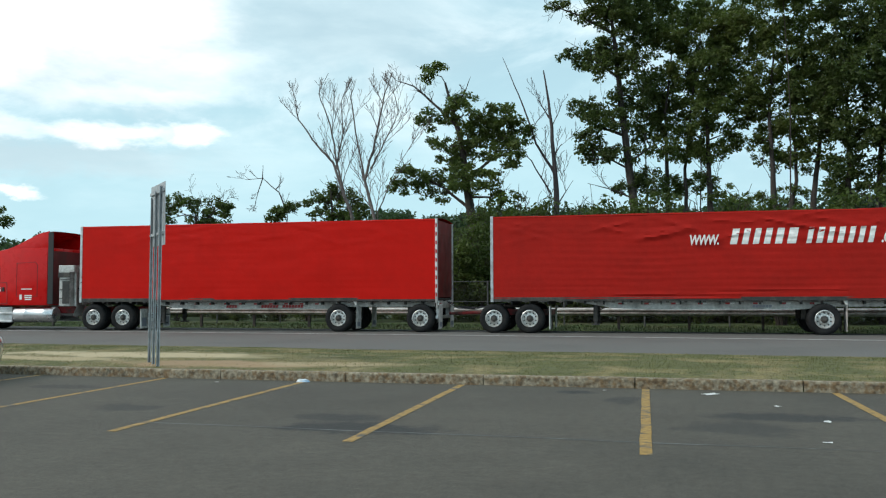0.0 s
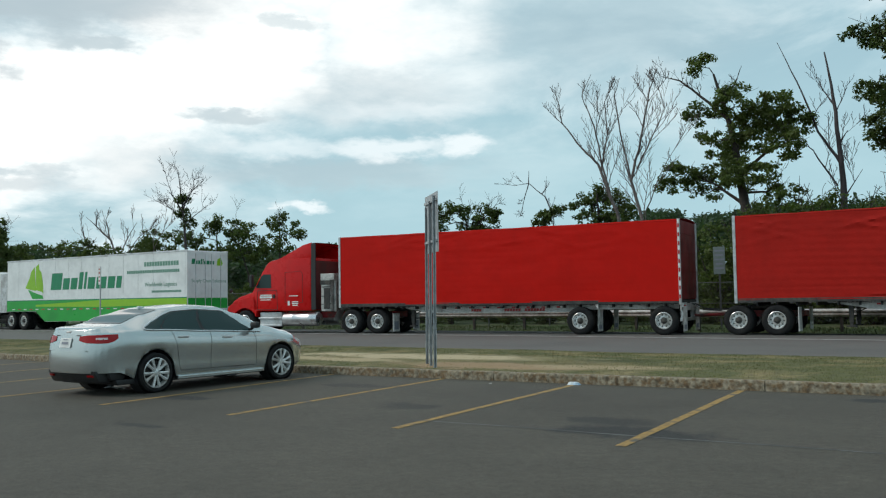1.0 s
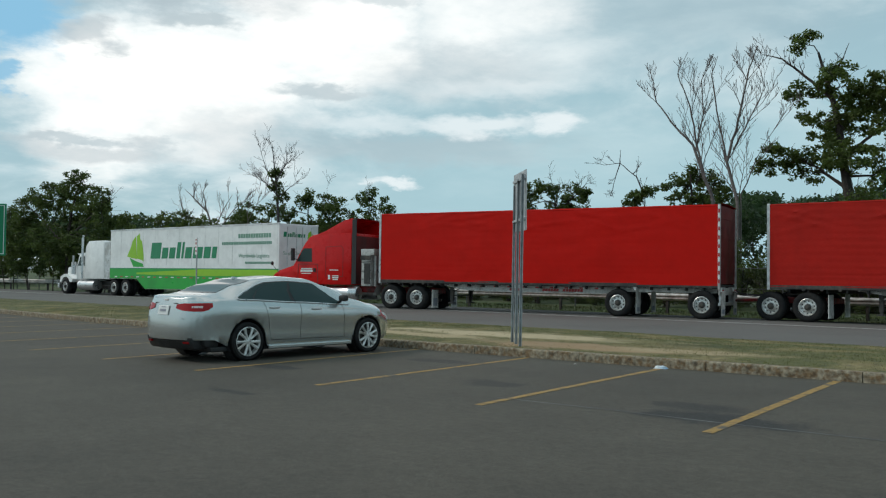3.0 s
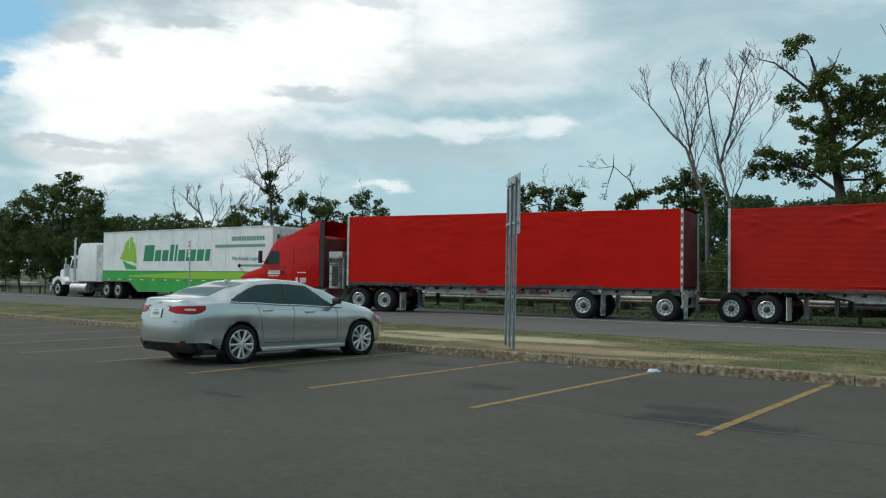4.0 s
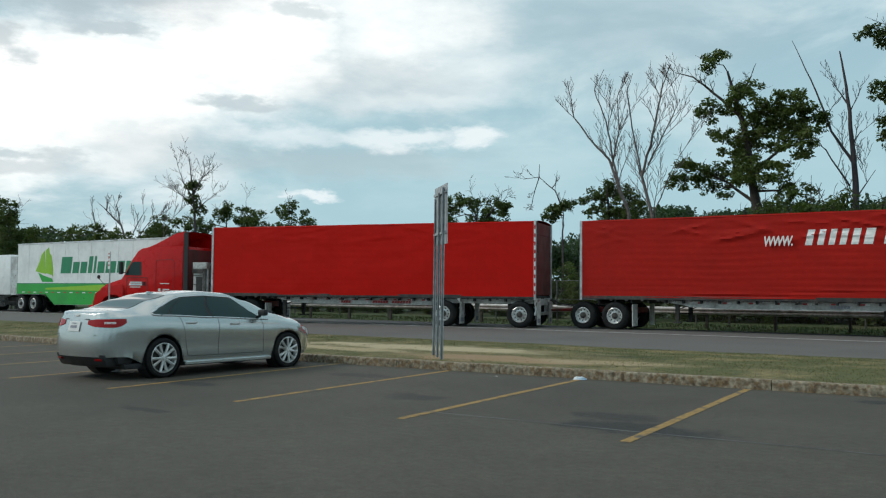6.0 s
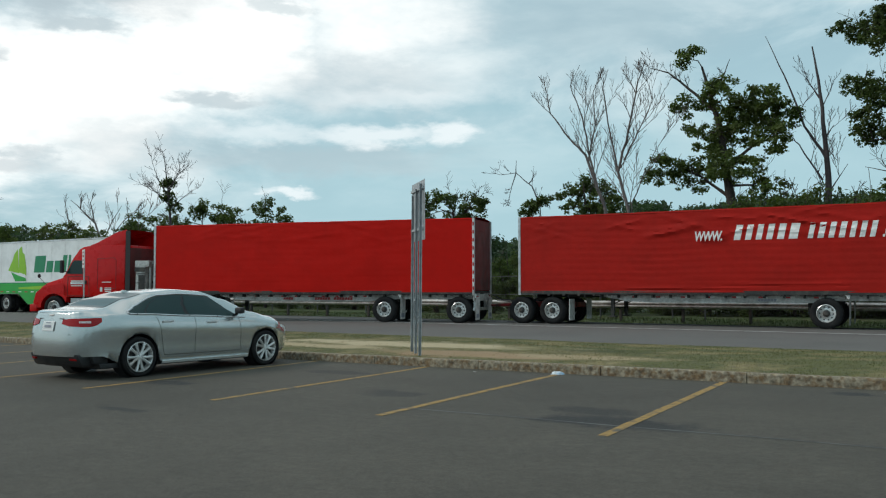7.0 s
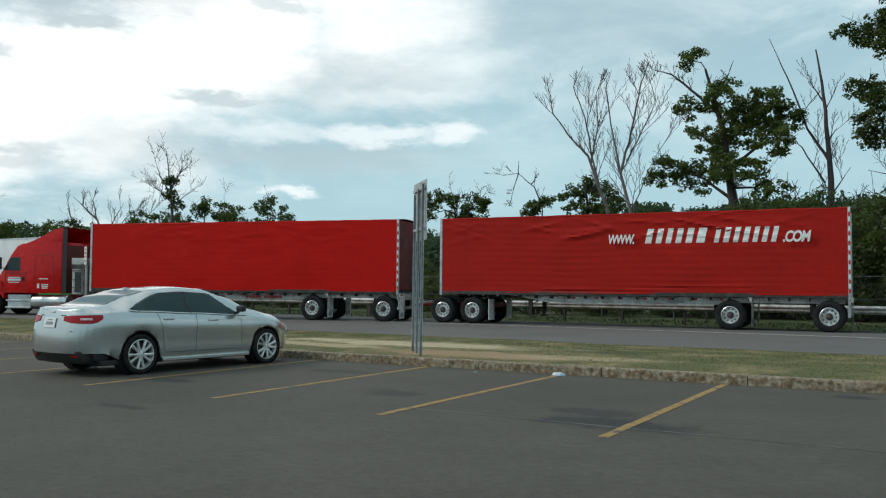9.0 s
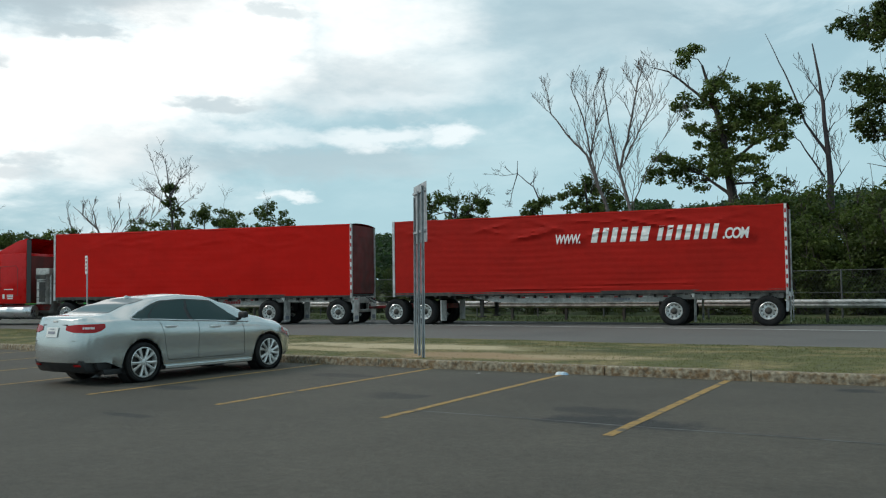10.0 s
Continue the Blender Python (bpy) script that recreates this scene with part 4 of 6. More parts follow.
for x in (0.55, 1.82):
    part("axle", Build().tube([(x, 0.3, 0.51), (x, 2.26, 0.51)], 0.07, 10), CHASSIS, tractor)
    truck_wheel(tractor, x, 0.05)
    truck_wheel(tractor, x, 2.53, True)
part("axle", Build().tube([(-4.75, 0.3, 0.51), (-4.75, 2.26, 0.51)], 0.06, 10), CHASSIS, tractor)
truck_wheel(tractor, -5.13, 0.09)
truck_wheel(tractor, -5.13, 2.48, True)
for y in (0.1, 1.9):
    f = part("mudflap", Build().box(2.55, y, 0.08, 2.57, y + 0.56, 0.84), FLAP_WHITE, tractor, "white rear mudflap")
    part("flap_print", Build().box(2.571, y + 0.1, 0.16, 2.575, y + 0.46, 0.5).box(2.545, y + 0.1, 0.16, 2.549, y + 0.46, 0.5), INK_GREY, f)
    part("quarter_fender", Build().grid([[(-0.25 - 0.10 * math.cos(a), y, 0.55 + 0.45 * k / 5), (-0.25 - 0.1 * math.cos(a), y + 0.56, 0.55 + 0.45 * k / 5)] for k in range(6) for a in (k * 0.5,)]), DIRTY_ALU, tractor)

for ob in tractor.children_recursive:   # the cab and hood stretch forward from the sleeper's back
    if not ob.name.startswith(("wheel", "rim", "hub", "hand_hole")):
        for v in ob.data.vertices:
            if v.co.x < -1.6:
                v.co.x = -1.6 + (v.co.x + 1.6) * 1.12
        ob.data.update()

# ---- parked white and green moving van ----
van = thing("white_tractor", pose(-50.95, 29.0, road_z(-51)), "white long-nosed sleeper tractor parked at the roadside", "truck")
part("sleeper", Build().prism([(-3.35, 1.0), (-3.35, 2.4), (-3.30, 3.05), (-2.9, 3.42), (-1.15, 3.42), (-1.0, 3.3), (-1.0, 1.0)], 0.1, 2.45, 0.09), WHITE_PAINT, van, "tall white sleeper box", smooth=True)
part("cab", Build().prism([(-4.55, 0.95), (-4.55, 1.85), (-4.20, 2.62), (-3.36, 2.72), (-3.36, 0.95)], 0.2, 2.35, 0.06), WHITE_PAINT, van, smooth=True)
part("hood", Build().prism([(-6.35, 0.62), (-6.42, 1.65), (-6.3, 1.78), (-4.55, 1.88), (-4.55, 0.95)], 0.55, 2.0, 0.09), WHITE_PAINT, van, smooth=True)
for y in (0.08, 1.92):
    arch = [(-6.50, 0.80), (-6.42, 1.15), (-5.9, 1.32), (-5.3, 1.22), (-4.8, 0.98), (-4.9, 0.80)] + [(-5.75 + 0.62 * math.cos(radians(a)), 0.52 + 0.62 * math.sin(radians(a))) for a in range(25, 156, 26)]
    part("fender", Build().prism(arch, y, y + 0.55, 0.0), WHITE_PAINT, van, smooth=True)
part("bumper", Build().box(-6.75, 0.05, 0.38, -6.52, 2.5, 0.72, 0.05), CHROME, van)
part("grille", Build().box(-6.46, 0.72, 0.75, -6.40, 1.84, 1.62, 0.03), CHROME, van)
part("windshield", Build().add([(-4.57, 0.3, 1.92), (-4.57, 2.25, 1.92), (-4.25, 2.25, 2.56), (-4.25, 0.3, 2.56)], [(0, 1, 2, 3)]), CAR_GLASS, van)
part("door_window", Build().prism([(-4.38, 1.85), (-4.12, 2.42), (-3.55, 2.48), (-3.55, 1.85)], 0.185, 0.198), CAR_GLASS, van)
part("sun_visor", Build().box(-4.65, 0.3, 2.58, -4.2, 2.25, 2.64, 0.02), WHITE_PAINT, van)
for y in (0.02, 2.47):
    part("exhaust_stack", Build().tube([(-3.5, y, 1.0), (-3.5, y, 3.62), (-3.42, y, 3.75)], 0.075, 10), CHROME, van, "chrome exhaust stack")
    part("air_cleaner", Build().tube([(-4.75, y + 0.1 if y < 1 else y - 0.1, 1.3), (-4.75, y + 0.1 if y < 1 else y - 0.1, 2.1)], 0.16, 14), CHROME, van)
    part("mirror", Build().box(-4.5, y - 0.15 if y < 1 else y + 0.05, 1.9, -4.42, y - 0.05 if y < 1 else y + 0.15, 2.5, 0.02), CHROME, van)
    part("fuel_tank", Build().lathe([(0.05, -4.3), (0.33, -4.26), (0.33, -2.3), (0.05, -2.26)], 24, pose(0, y + 0.4 if y < 1 else y - 0.4, 0.62, 0, 0, -90)), CHROME, van, "polished fuel tank", smooth=True)
for y in (0.12, 2.40):
    part("side_fairing", Build().box(-1.0, y, 1.0, -0.35, y + 0.04, 3.3, 0.01), SILVER, van, "pale grey gap fairing")
rails = Build()
for y in (0.82, 1.66):
    rails.box(-6.4, y, 0.62, 2.2, y + 0.09, 0.88)
part("chassis_rail", rails, CHASSIS, van)
for x in (-5.75, 0.25, 1.55):
    truck_wheel(van, x, 0.06, rolling=False)
    truck_wheel(van, x, 2.5, True, rolling=False)
    part("axle", Build().tube([(x, 0.3, 0.51), (x, 2.26, 0.51)], 0.07, 10), CHASSIS, van)

mt = thing("moving_van_trailer", pose(-51.05, 29.0, road_z(-45), 0, 0.29, 0), "white box trailer with green bands, parked behind its tractor", "semi trailer")
ML, MW, MT = 16.0, 2.6, 4.02
shell = [(0.0, 1.08), (0.0, MT), (ML, MT), (ML, 0.62), (3.9, 0.50), (3.0, 1.08)]
part("box_body", Build().prism(shell, 0.0, MW, 0.03), WHITE_PAINT, mt, "white ribbed aluminium box")
part("roof_rail", Build().box(-0.01, -0.012, MT - 0.06, ML + 0.01, 0.05, MT + 0.03, 0.01).box(-0.01, MW - 0.05, MT - 0.06, ML + 0.01, MW + 0.012, MT + 0.03, 0.01), SILVER, mt)
seams = Build()
for k in range(13):
    seams.box(1.22 * (k + 1), -0.006, 1.9, 1.22 * (k + 1) + 0.012, -0.002, MT - 0.07)
part("panel_seam", seams, SILVER, mt)
part("green_band", Build().prism([(0.01, 1.10), (0.01, 1.68), (ML - 0.01, 1.68), (ML - 0.01, 0.64), (3.9, 0.52), (3.0, 1.10)], -0.008, -0.003), GREEN_BAND, mt, "bright green lower band")
part("lime_band", Build().prism([(3.0, 1.46), (9.5, 1.68), (ML - 0.01, 1.68), (ML - 0.01, 1.36), (9.0, 1.30), (3.0, 1.36)], -0.013, -0.009), LIME_BAND, mt, "lime green stripe")
part("green_line", Build().box(0.01, -0.008, 1.68, ML - 0.01, -0.003, 1.73), GREEN_VINYL, mt)
for k in range(26):
    x = 0.6 + k * 0.6
    part("reflector", Build().box(x, -0.02, 1.18, x + 0.28, -0.015, 1.23), TAPE_RED if k % 2 else TAPE_WHITE, mt)
# brand mark as plain shapes: hull and sails; name as blocks
ship = Build()
ship.prism([(2.35, 1.80), (1.9, 2.34), (2.5, 2.16), (3.35, 1.98), (3.45, 1.80)], -0.010, -0.004)
part("ship_hull", ship, GREEN_BAND, mt, "green hull shape of a logo", at=pose(0.3, 0, 0))
sails = Build()
sails.prism([(1.62, 2.42), (2.05, 3.0), (2.2, 3.35), (2.55, 3.62), (2.62, 2.9), (2.72, 2.26), (2.2, 2.32)], -0.010, -0.004).prism([(2.72, 2.3), (2.68, 2.9), (2.66, 3.62), (2.95, 3.78), (3.10, 3.0), (3.22, 2.2)], -0.010, -0.004)
sails.prism([(3.18, 2.25), (3.12, 2.9), (3.0, 3.45), (3.22, 3.30), (3.42, 2.5), (3.42, 2.1)], -0.010, -0.004)
part("ship_sail", sails, LIME_BAND, mt, "lime green sail shapes of a logo", at=pose(0.3, 0, 0))
lettering(letter_blocks([(1.0, 1.0), (0.60, .68), (0.58, .68), (0.36, 1.0), (0.20, 1.0), (0.62, .68), (0.86, .68), (0.60, .68), (0.42, .68)], 4.45, 2.28, 0.92, 0.16, -0.010), GREEN_VINYL, mt, "large green letter block")
for x, z, w, hh in ((12.7, 3.32, 2.6, 0.26), (11.3, 2.98, 4.0, 0.18), (13.3, 1.98, 2.2, 0.13)):
    n = max(2, int(w / (hh * 0.75)))
    lettering(letter_blocks([(w / n - hh * 0.12, 0.85) for i in range(n)], x, z, hh, 0, -0.010), TEAL_VINYL, mt, "grey-green letter block")
words("Worldwide Logistics", 0.30, pose(12.75, -0.01, 2.30, 90, 0, 0), mt, TEAL_VINYL, "small grey-green words")
words("Supply Chain Solutions", 0.24, pose(ML + 0.015, 0.25, 2.45, 90, 0, 90), mt, TEAL_VINYL, "small grey-green words on the rear doors")
lettering(letter_blocks([(0.20, 1.0), (0.13, .66), (0.12, .7), (0.08, 1), (0.05, 1), (0.13, .68), (0.18, .7), (0.13, .68), (0.09, .68)], 0.0, 0.0, 0.26, 0.1, 0.0), GREEN_VINYL, mt, "green letter block", at=pose(ML + 0.02, 0.25, 3.35, 0, 0, 90))
part("ship_sail", Build().prism([(0, 0), (0.05, 0.3), (0.25, 0.42), (0.4, 0.1), (0.3, 0)], 0, 0.004), LIME_BAND, mt, at=pose(ML + 0.02, 1.85, 3.30, 0, 0, 90))
doors = Build()
for y in (0.06, MW / 2 + 0.01):
    doors.box(ML - 0.01, y, 0.75, ML + 0.012, y + MW / 2 - 0.07, MT - 0.1, 0.008)
part("rear_door", doors, WHITE_PAINT, mt, "slightly grey white rear doors")
bars = Build()
for y in (0.5, 1.1, 1.5, 2.1):
    bars.tube([(ML + 0.035, y, 0.8), (ML + 0.035, y, MT - 0.15)], 0.016, 6)
part("lock_rod", bars, SILVER, mt)
part("rear_band", Build().box(ML + 0.013, 0.05, 1.15, ML + 0.017, MW - 0.05, 1.68), GREEN_BAND, mt)
part("rear_bumper", Build().box(ML - 0.1, 0.15, 0.42, ML, MW - 0.15, 0.54, 0.01).box(ML - 0.08, 0.5, 0.5, ML - 0.02, 0.6, 0.8).box(ML - 0.08, 2.0, 0.5, ML - 0.02, 2.1, 0.8), CHASSIS, mt)
for x in (13.0, 14.25):
    truck_wheel(mt, x, 0.06, rolling=False)
    truck_wheel(mt, x, 2.54, True, rolling=False)


# ---- silver sedan ----
def curve(points, x):
    """A smooth line through (x, value) points."""
    for (xa, a), (xb, b) in zip(points, points[1:]):
        if x <= xb:
            u = min(max((x - xa) / (xb - xa), 0), 1)
            return a + (b - a) * (0.35 * u + 0.65 * u * u * (3 - 2 * u))
    return points[-1][1]


CAR_L = 4.92
TOPLINE = [(0.0, 1.085), (0.05, 1.112), (0.16, 1.128), (0.38, 1.135), (0.62, 1.165), (1.05, 1.315), (1.55, 1.432), (2.10, 1.470), (2.62, 1.440), (3.05, 1.31), (3.72, 1.035), (4.2, 0.945), (4.6, 0.84), (4.80, 0.71), (4.92, 0.58)]
BELT = [(0.0, 1.03), (0.15, 1.045), (0.55, 1.055), (1.2, 1.035), (2.2, 0.985), (3.2, 0.940), (3.7, 0.92), (4.3, 0.84), (4.7, 0.71), (4.92, 0.56)]
WIDE = [(0.0, 0.50), (0.015, 0.60), (0.04, 0.68), (0.09, 0.755), (0.18, 0.82), (0.32, 0.868), (0.5, 0.895), (0.9, 0.92), (2.0, 0.925), (3.5, 0.92), (4.2, 0.90), (4.6, 0.80), (4.8, 0.66), (4.92, 0.48)]
ROOFW = [(0.0, 0.62), (0.6, 0.63), (1.2, 0.60), (1.8, 0.595), (2.6, 0.60), (3.1, 0.64), (3.7, 0.72), (4.4, 0.64), (4.92, 0.40)]
AXLES = (1.12, 3.95)


def arch_z(x):
    """The lower edge of the flank, lifted over the wheels."""
    low = 0.24 + 0.14 * min(max((0.80 - x) / 0.42, 0), 1) + (0.05 * (x - 4.5) / 0.42 if x > 4.5 else 0)
    for a in AXLES:
        d = abs(x - a)
        if d < 0.385:
            low = max(low, 0.335 + math.sqrt(0.385 ** 2 - d * d))
    return low


def car_section(x):
    """Half a section from the sill up to the centre of the roof: (half width, z) points."""
    w, zb, zt, rw, lo = curve(WIDE, x), curve(BELT, x), curve(TOPLINE, x), curve(ROOFW, x), arch_z(x)
    sill = 0.24
    pts = []
    for f, s in ((0.0, 0.945), (0.13, 0.972), (0.28, 0.968), (0.46, 0.978), (0.64, 0.996), (0.76, 1.0), (0.87, 0.984), (0.95, 0.955)):
        pts.append((w * s, max(lo, sill + (zb - sill) * f)))
    pts.append((w * 0.922, zb))
    rail = min(zb + (zt - zb) * 0.90, zt - 0.005)
    rwid = min(rw, w * 0.88)
    for f in (0.06, 0.35, 0.65, 0.92):
        pts.append((w * 0.915 + (rwid - w * 0.915) * (f ** 1.2), zb + (rail - zb) * f))
    pts.append((rwid * 0.975, rail + (zt - rail) * 0.25))
    for f in (0.8, 0.5, 0.25, 0.0):
        pts.append((rwid * f, zt - (zt - rail) * 0.55 * f ** 2.2))
    return pts


def sedan(m):
    t = thing("sedan", m, "silver four-door sedan parked nose to the kerb", "car")
    xs = [0.5 * (i / 36) ** 2 for i in range(36)] + [0.5 + (CAR_L - 0.5) * i / 119 for i in range(120)]
    NS = len(xs)
    sec = [car_section(x) for x in xs]
    np_ = len(sec[0])

    groups = {}
    for side in (1, -1):
        for i in range(NS - 1):
            for j in range(np_ - 1):
                q = [(xs[i], sec[i][j]), (xs[i + 1], sec[i + 1][j]), (xs[i + 1], sec[i + 1][j + 1]), (xs[i], sec[i][j + 1])]
                groups.setdefault("body", []).append([(x, -side * p[0], p[1]) for x, p in q])

    def skin(quads, inset=0.0):
        b, seen = Build(), {}
        for q in quads:
            ids = []
            for p in q:
                k = tuple(round(c, 4) for c in p)
                if k not in seen:
                    seen[k] = len(b.v)
                    b.v.append(p)
                ids.append(seen[k])
            ids = [v for n, v in enumerate(ids) if v != ids[n - 1]]
            if len(ids) > 2:
                b.f.append(tuple(ids))
        return b

    body = skin(groups.pop("body"))
    # close nose and tail
    for x, s in ((0.0, sec[0]), (CAR_L, sec[-1])):
        levels = [p for p, q in zip(s, s[1:] + [(0, 9)]) if q[1] - p[1] > 0.003]
        body.grid([[(x, p[0] * (k / 6 - 1), p[1]) for k in range(13)] for p in levels])
    shell = part("body_shell", body, CAR_SILVER, t, smooth=True)
    bm = bmesh.new()
    bm.from_mesh(shell.data)
    bmesh.ops.remove_doubles(bm, verts=bm.verts[:], dist=0.0006)
    bmesh.ops.recalc_face_normals(bm, faces=bm.faces[:])
    bm.to_mesh(shell.data)
    bm.free()
    shell.data.set_sharp_from_angle(angle=radians(75))

    def skin_y(x, z):
        """Half width of the body at a height below the belt."""
        p = car_section(max(x, 0.0))[:9]
        for (wa, za), (wb, zb) in zip(p, p[1:]):
            if z <= zb:
                return wa + (wb - wa) * (min(max((z - za) / max(zb - za, 1e-6), 0), 1))
        return p[-1][0]

    def side_point(x, f, side, out):
        """A point of the glass area: f runs from the belt up to the roof rail."""
        p = car_section(x)[8:13]
        k = min(max(f, 0), 0.9999) * 4
        n = int(k)
        w = p[n][0] + (p[n + 1][0] - p[n][0]) * (k - n)
        z = p[n][1] + (p[n + 1][1] - p[n][1]) * (k - n)
        return (x, -side * (w + out), z + out * 0.3)

    BACK = [(0.0, 1.16), (0.12, 0.98), (0.35, 0.95), (0.6, 1.10), (0.8, 1.32), (1.0, 1.66)]
    FRONT = [(0.0, 3.46), (0.35, 3.22), (0.7, 2.98), (1.0, 2.72)]

    def top_point(x, u, out):
        p = car_section(x)
        w = p[13][0] * 0.97
        y = u * w
        k = abs(u)
        z = p[17][1] - (p[17][1] - p[13][1]) * 0.75 * k ** 2.2
        return (x, y, z + out)

    for side in (1, -1):
        for a0, a1 in ((0.0, 0.13), (0.145, 0.49), (0.525, 1.0)):
            rows = []
            for q in range(9):
                f = 0.06 + 0.90 * q / 8
                xa, xb = curve(BACK, f), curve(FRONT, f)
                rows.append([side_point(xa + (xb - xa) * (a0 + (a1 - a0) * r / 14), f, side, 0.006) for r in range(15)])
            part("side_window", Build().grid(rows), CAR_GLASS, t, smooth=True)
        rows = []
        for q in range(9):
            f = 0.05 + 0.90 * q / 8
            xa, xb = curve(BACK, f) - 0.02, curve(FRONT, f) + 0.02
            rows.append([side_point(xa + (xb - xa) * r / 24, f, side, 0.003) for r in range(25)])
        part("pillar_trim", Build().grid(rows), BLACK, t, "black window frame")
    for nm, xa, xb in (("rear_window", 0.60, 1.38), ("windshield", 2.76, 3.62)):
        part(nm, Build().grid([[top_point(xa + (xb - xa) * q / 10, -0.94 + 1.88 * r / 14, 0.005) for r in range(15)] for q in range(11)]), CAR_GLASS, t, smooth=True)
    for side in (1, -1):   # bright window line, door gaps, handles, mirrors
        yb = lambda x, extra=0.004: -side * (curve(WIDE, x) * 0.90 + extra)
        ring = [side_point(curve(BACK, f) - 0.03, f, side, 0.004) for f in span(0.04, 0.96, 12)] + [side_point(x, 0.97, side, 0.004) for x in span(curve(BACK, 0.97), curve(FRONT, 0.97), 12)]
        part("window_trim", Build().tube(ring, 0.016, 6).tube([side_point(x, 0.03, side, 0.004) for x in span(1.1, 3.46, 20)], 0.015, 6), CHROME, t, "bright window surround")
        gap = Build()
        for x0, lean in ((3.28, 0.06), (2.26, 0.0), (1.42, -0.22)):
            line = []
            for j in range(1, 9):
                f = j / 8
                x = x0 + lean * (1 - f) * -1 if lean < 0 else x0 + lean * (1 - f)
                s = car_section(x)[j]
                line.append((x, -side * (s[0] + 0.001), s[1]))
            gap.tube(line, 0.0035, 5)
        gap.tube([(x, -side * (car_section(x)[1][0] + 0.001), car_section(x)[1][1]) for x in span(1.62, 3.3, 16)], 0.005, 5)
        part("door_gap", gap, CHASSIS, t)
        for x in (2.62, 1.66):
            s = car_section(x)[6]
            part("door_handle", Build().box(x - 0.11, -side * (s[0] + 0.012) - 0.014, s[1] - 0.02, x + 0.11, -side * (s[0] + 0.012) + 0.014, s[1] + 0.012, 0.008), CHROME, t, "bright door handle")
        s = car_section(3.18)
        mir = part("door_mirror", Build().box(3.16, -side * 0.98 - 0.09, 1.0, 3.28, -side * 0.98 + 0.09, 1.12, 0.045), BLACK, t, "dark door mirror", smooth=True)
        part("mirror_foot", Build().tube([(3.22, -side * 0.80, 0.97), (3.2, -side * 0.93, 1.0)], 0.025, 8), BLACK, mir)
        part("sill", Build().box(1.55, -side * 0.895 - 0.02, 0.19, 3.5, -side * 0.895 + 0.02, 0.25, 0.012), CAR_SILVER, t)
        # tail light wrapping round the corner
        lamp = []
        for y, z0, z1 in ((0.33, 0.905, 0.970), (0.40, 0.888, 0.978), (0.47, 0.874, 0.984)):
            lamp.append([(-0.010, -side * y, z0 + (z1 - z0) * q / 4) for q in range(5)])
        for x, z0, z1 in ((-0.004, 0.868, 0.988), (0.015, 0.862, 0.990), (0.04, 0.858, 0.992), (0.09, 0.857, 0.994), (0.16, 0.862, 0.996), (0.24, 0.885, 0.998), (0.32, 0.935, 0.996)):
            lamp.append([(x - 0.006, -side * (skin_y(x, z0 + (z1 - z0) * q / 4) + 0.010), z0 + (z1 - z0) * q / 4) for q in range(5)])
        part("tail_light", Build().grid(lamp), TAIL_RED, t, "angular red tail light", smooth=True)
        rows = [[(x - 0.008, -side * (skin_y(x, z) + 0.015), z) for z in span(0.915, 0.948, 3)] for x in (0.03, 0.06, 0.10, 0.14)]
        part("reverse_light", Build().grid(rows), TAIL_CLEAR, t, "clear reversing light")
        part("headlight", Build().grid([[(x, -side * (curve(WIDE, x) * 0.97), z0), (x, -side * (curve(WIDE, x) * 0.95), z1)] for x, z0, z1 in ((4.35, 0.72, 0.78), (4.55, 0.66, 0.76), (4.72, 0.62, 0.72), (4.83, 0.60, 0.66))]), PLATE, t, at=pose(0.012, 0, 0))
        part("rear_reflector", Build().box(-0.004, -side * 0.56 - 0.07, 0.315, 0.045, -side * 0.56 + 0.07, 0.35, 0.006), TAIL_RED, t)
        for a in AXLES:
            part("wheel_well", Build().lathe([(0.375, 0.0), (0.375, 0.25)], 26, pose(a, -side * 0.88 + (0 if side > 0 else -0.25), 0.335), ends=False), BLACK, t)
    low = Build().box(0.0, -0.69, 0.21, 0.50, 0.69, 0.43, 0.06).box(0.20, -0.79, 0.25, 0.58, 0.79, 0.42, 0.06).box(0.3, -0.80, 0.17, 4.45, 0.80, 0.26, 0.02)
    part("lower_bumper", low, BLACK, t, "black lower bumper and underbody", smooth=True)
    part("boot_gap", Build().tube([(-0.006, -0.55, 0.735), (-0.012, 0.55, 0.735)], 0.006, 5).tube([(-0.006, -0.34, 0.985), (-0.006, 0.34, 0.985)], 0.010, 5), CHASSIS, t)
    plate = part("number_plate", Build().box(-0.022, -0.155, 0.79, -0.008, 0.155, 0.945, 0.006), PLATE, t, "pale number plate with illegible bars")
    part("plate_print", Build().box(-0.025, -0.09, 0.845, -0.0222, 0.09, 0.885).box(-0.025, -0.06, 0.915, -0.0222, 0.06, 0.928), INK_GREY, plate)
    part("badge", Build().box(-0.012, -0.06, 1.03, 0.01, 0.06, 1.055, 0.006), DIRTY_ALU, t)
    part("roof_antenna", Build().prism([(1.36, 1.37), (1.385, 1.44), (1.41, 1.447), (1.56, 1.425)], -0.02, 0.02, 0.008), CAR_SILVER, t, "shark-fin antenna")
    tyre = Build().lathe([(0.252, 0.03), (0.258, 0.004), (0.30, 0.0), (0.328, 0.03), (0.333, 0.07), (0.333, 0.18), (0.325, 0.21), (0.25, 0.22), (0.2, 0.2)], 40, ends=False)
    tyre_me = mesh_of("wheel", tyre, RUBBER, True)
    rim = Build().lathe([(0.232, 0.03), (0.236, 0.008), (0.226, 0.004), (0.215, 0.02), (0.21, 0.10)], 40, ends=False)
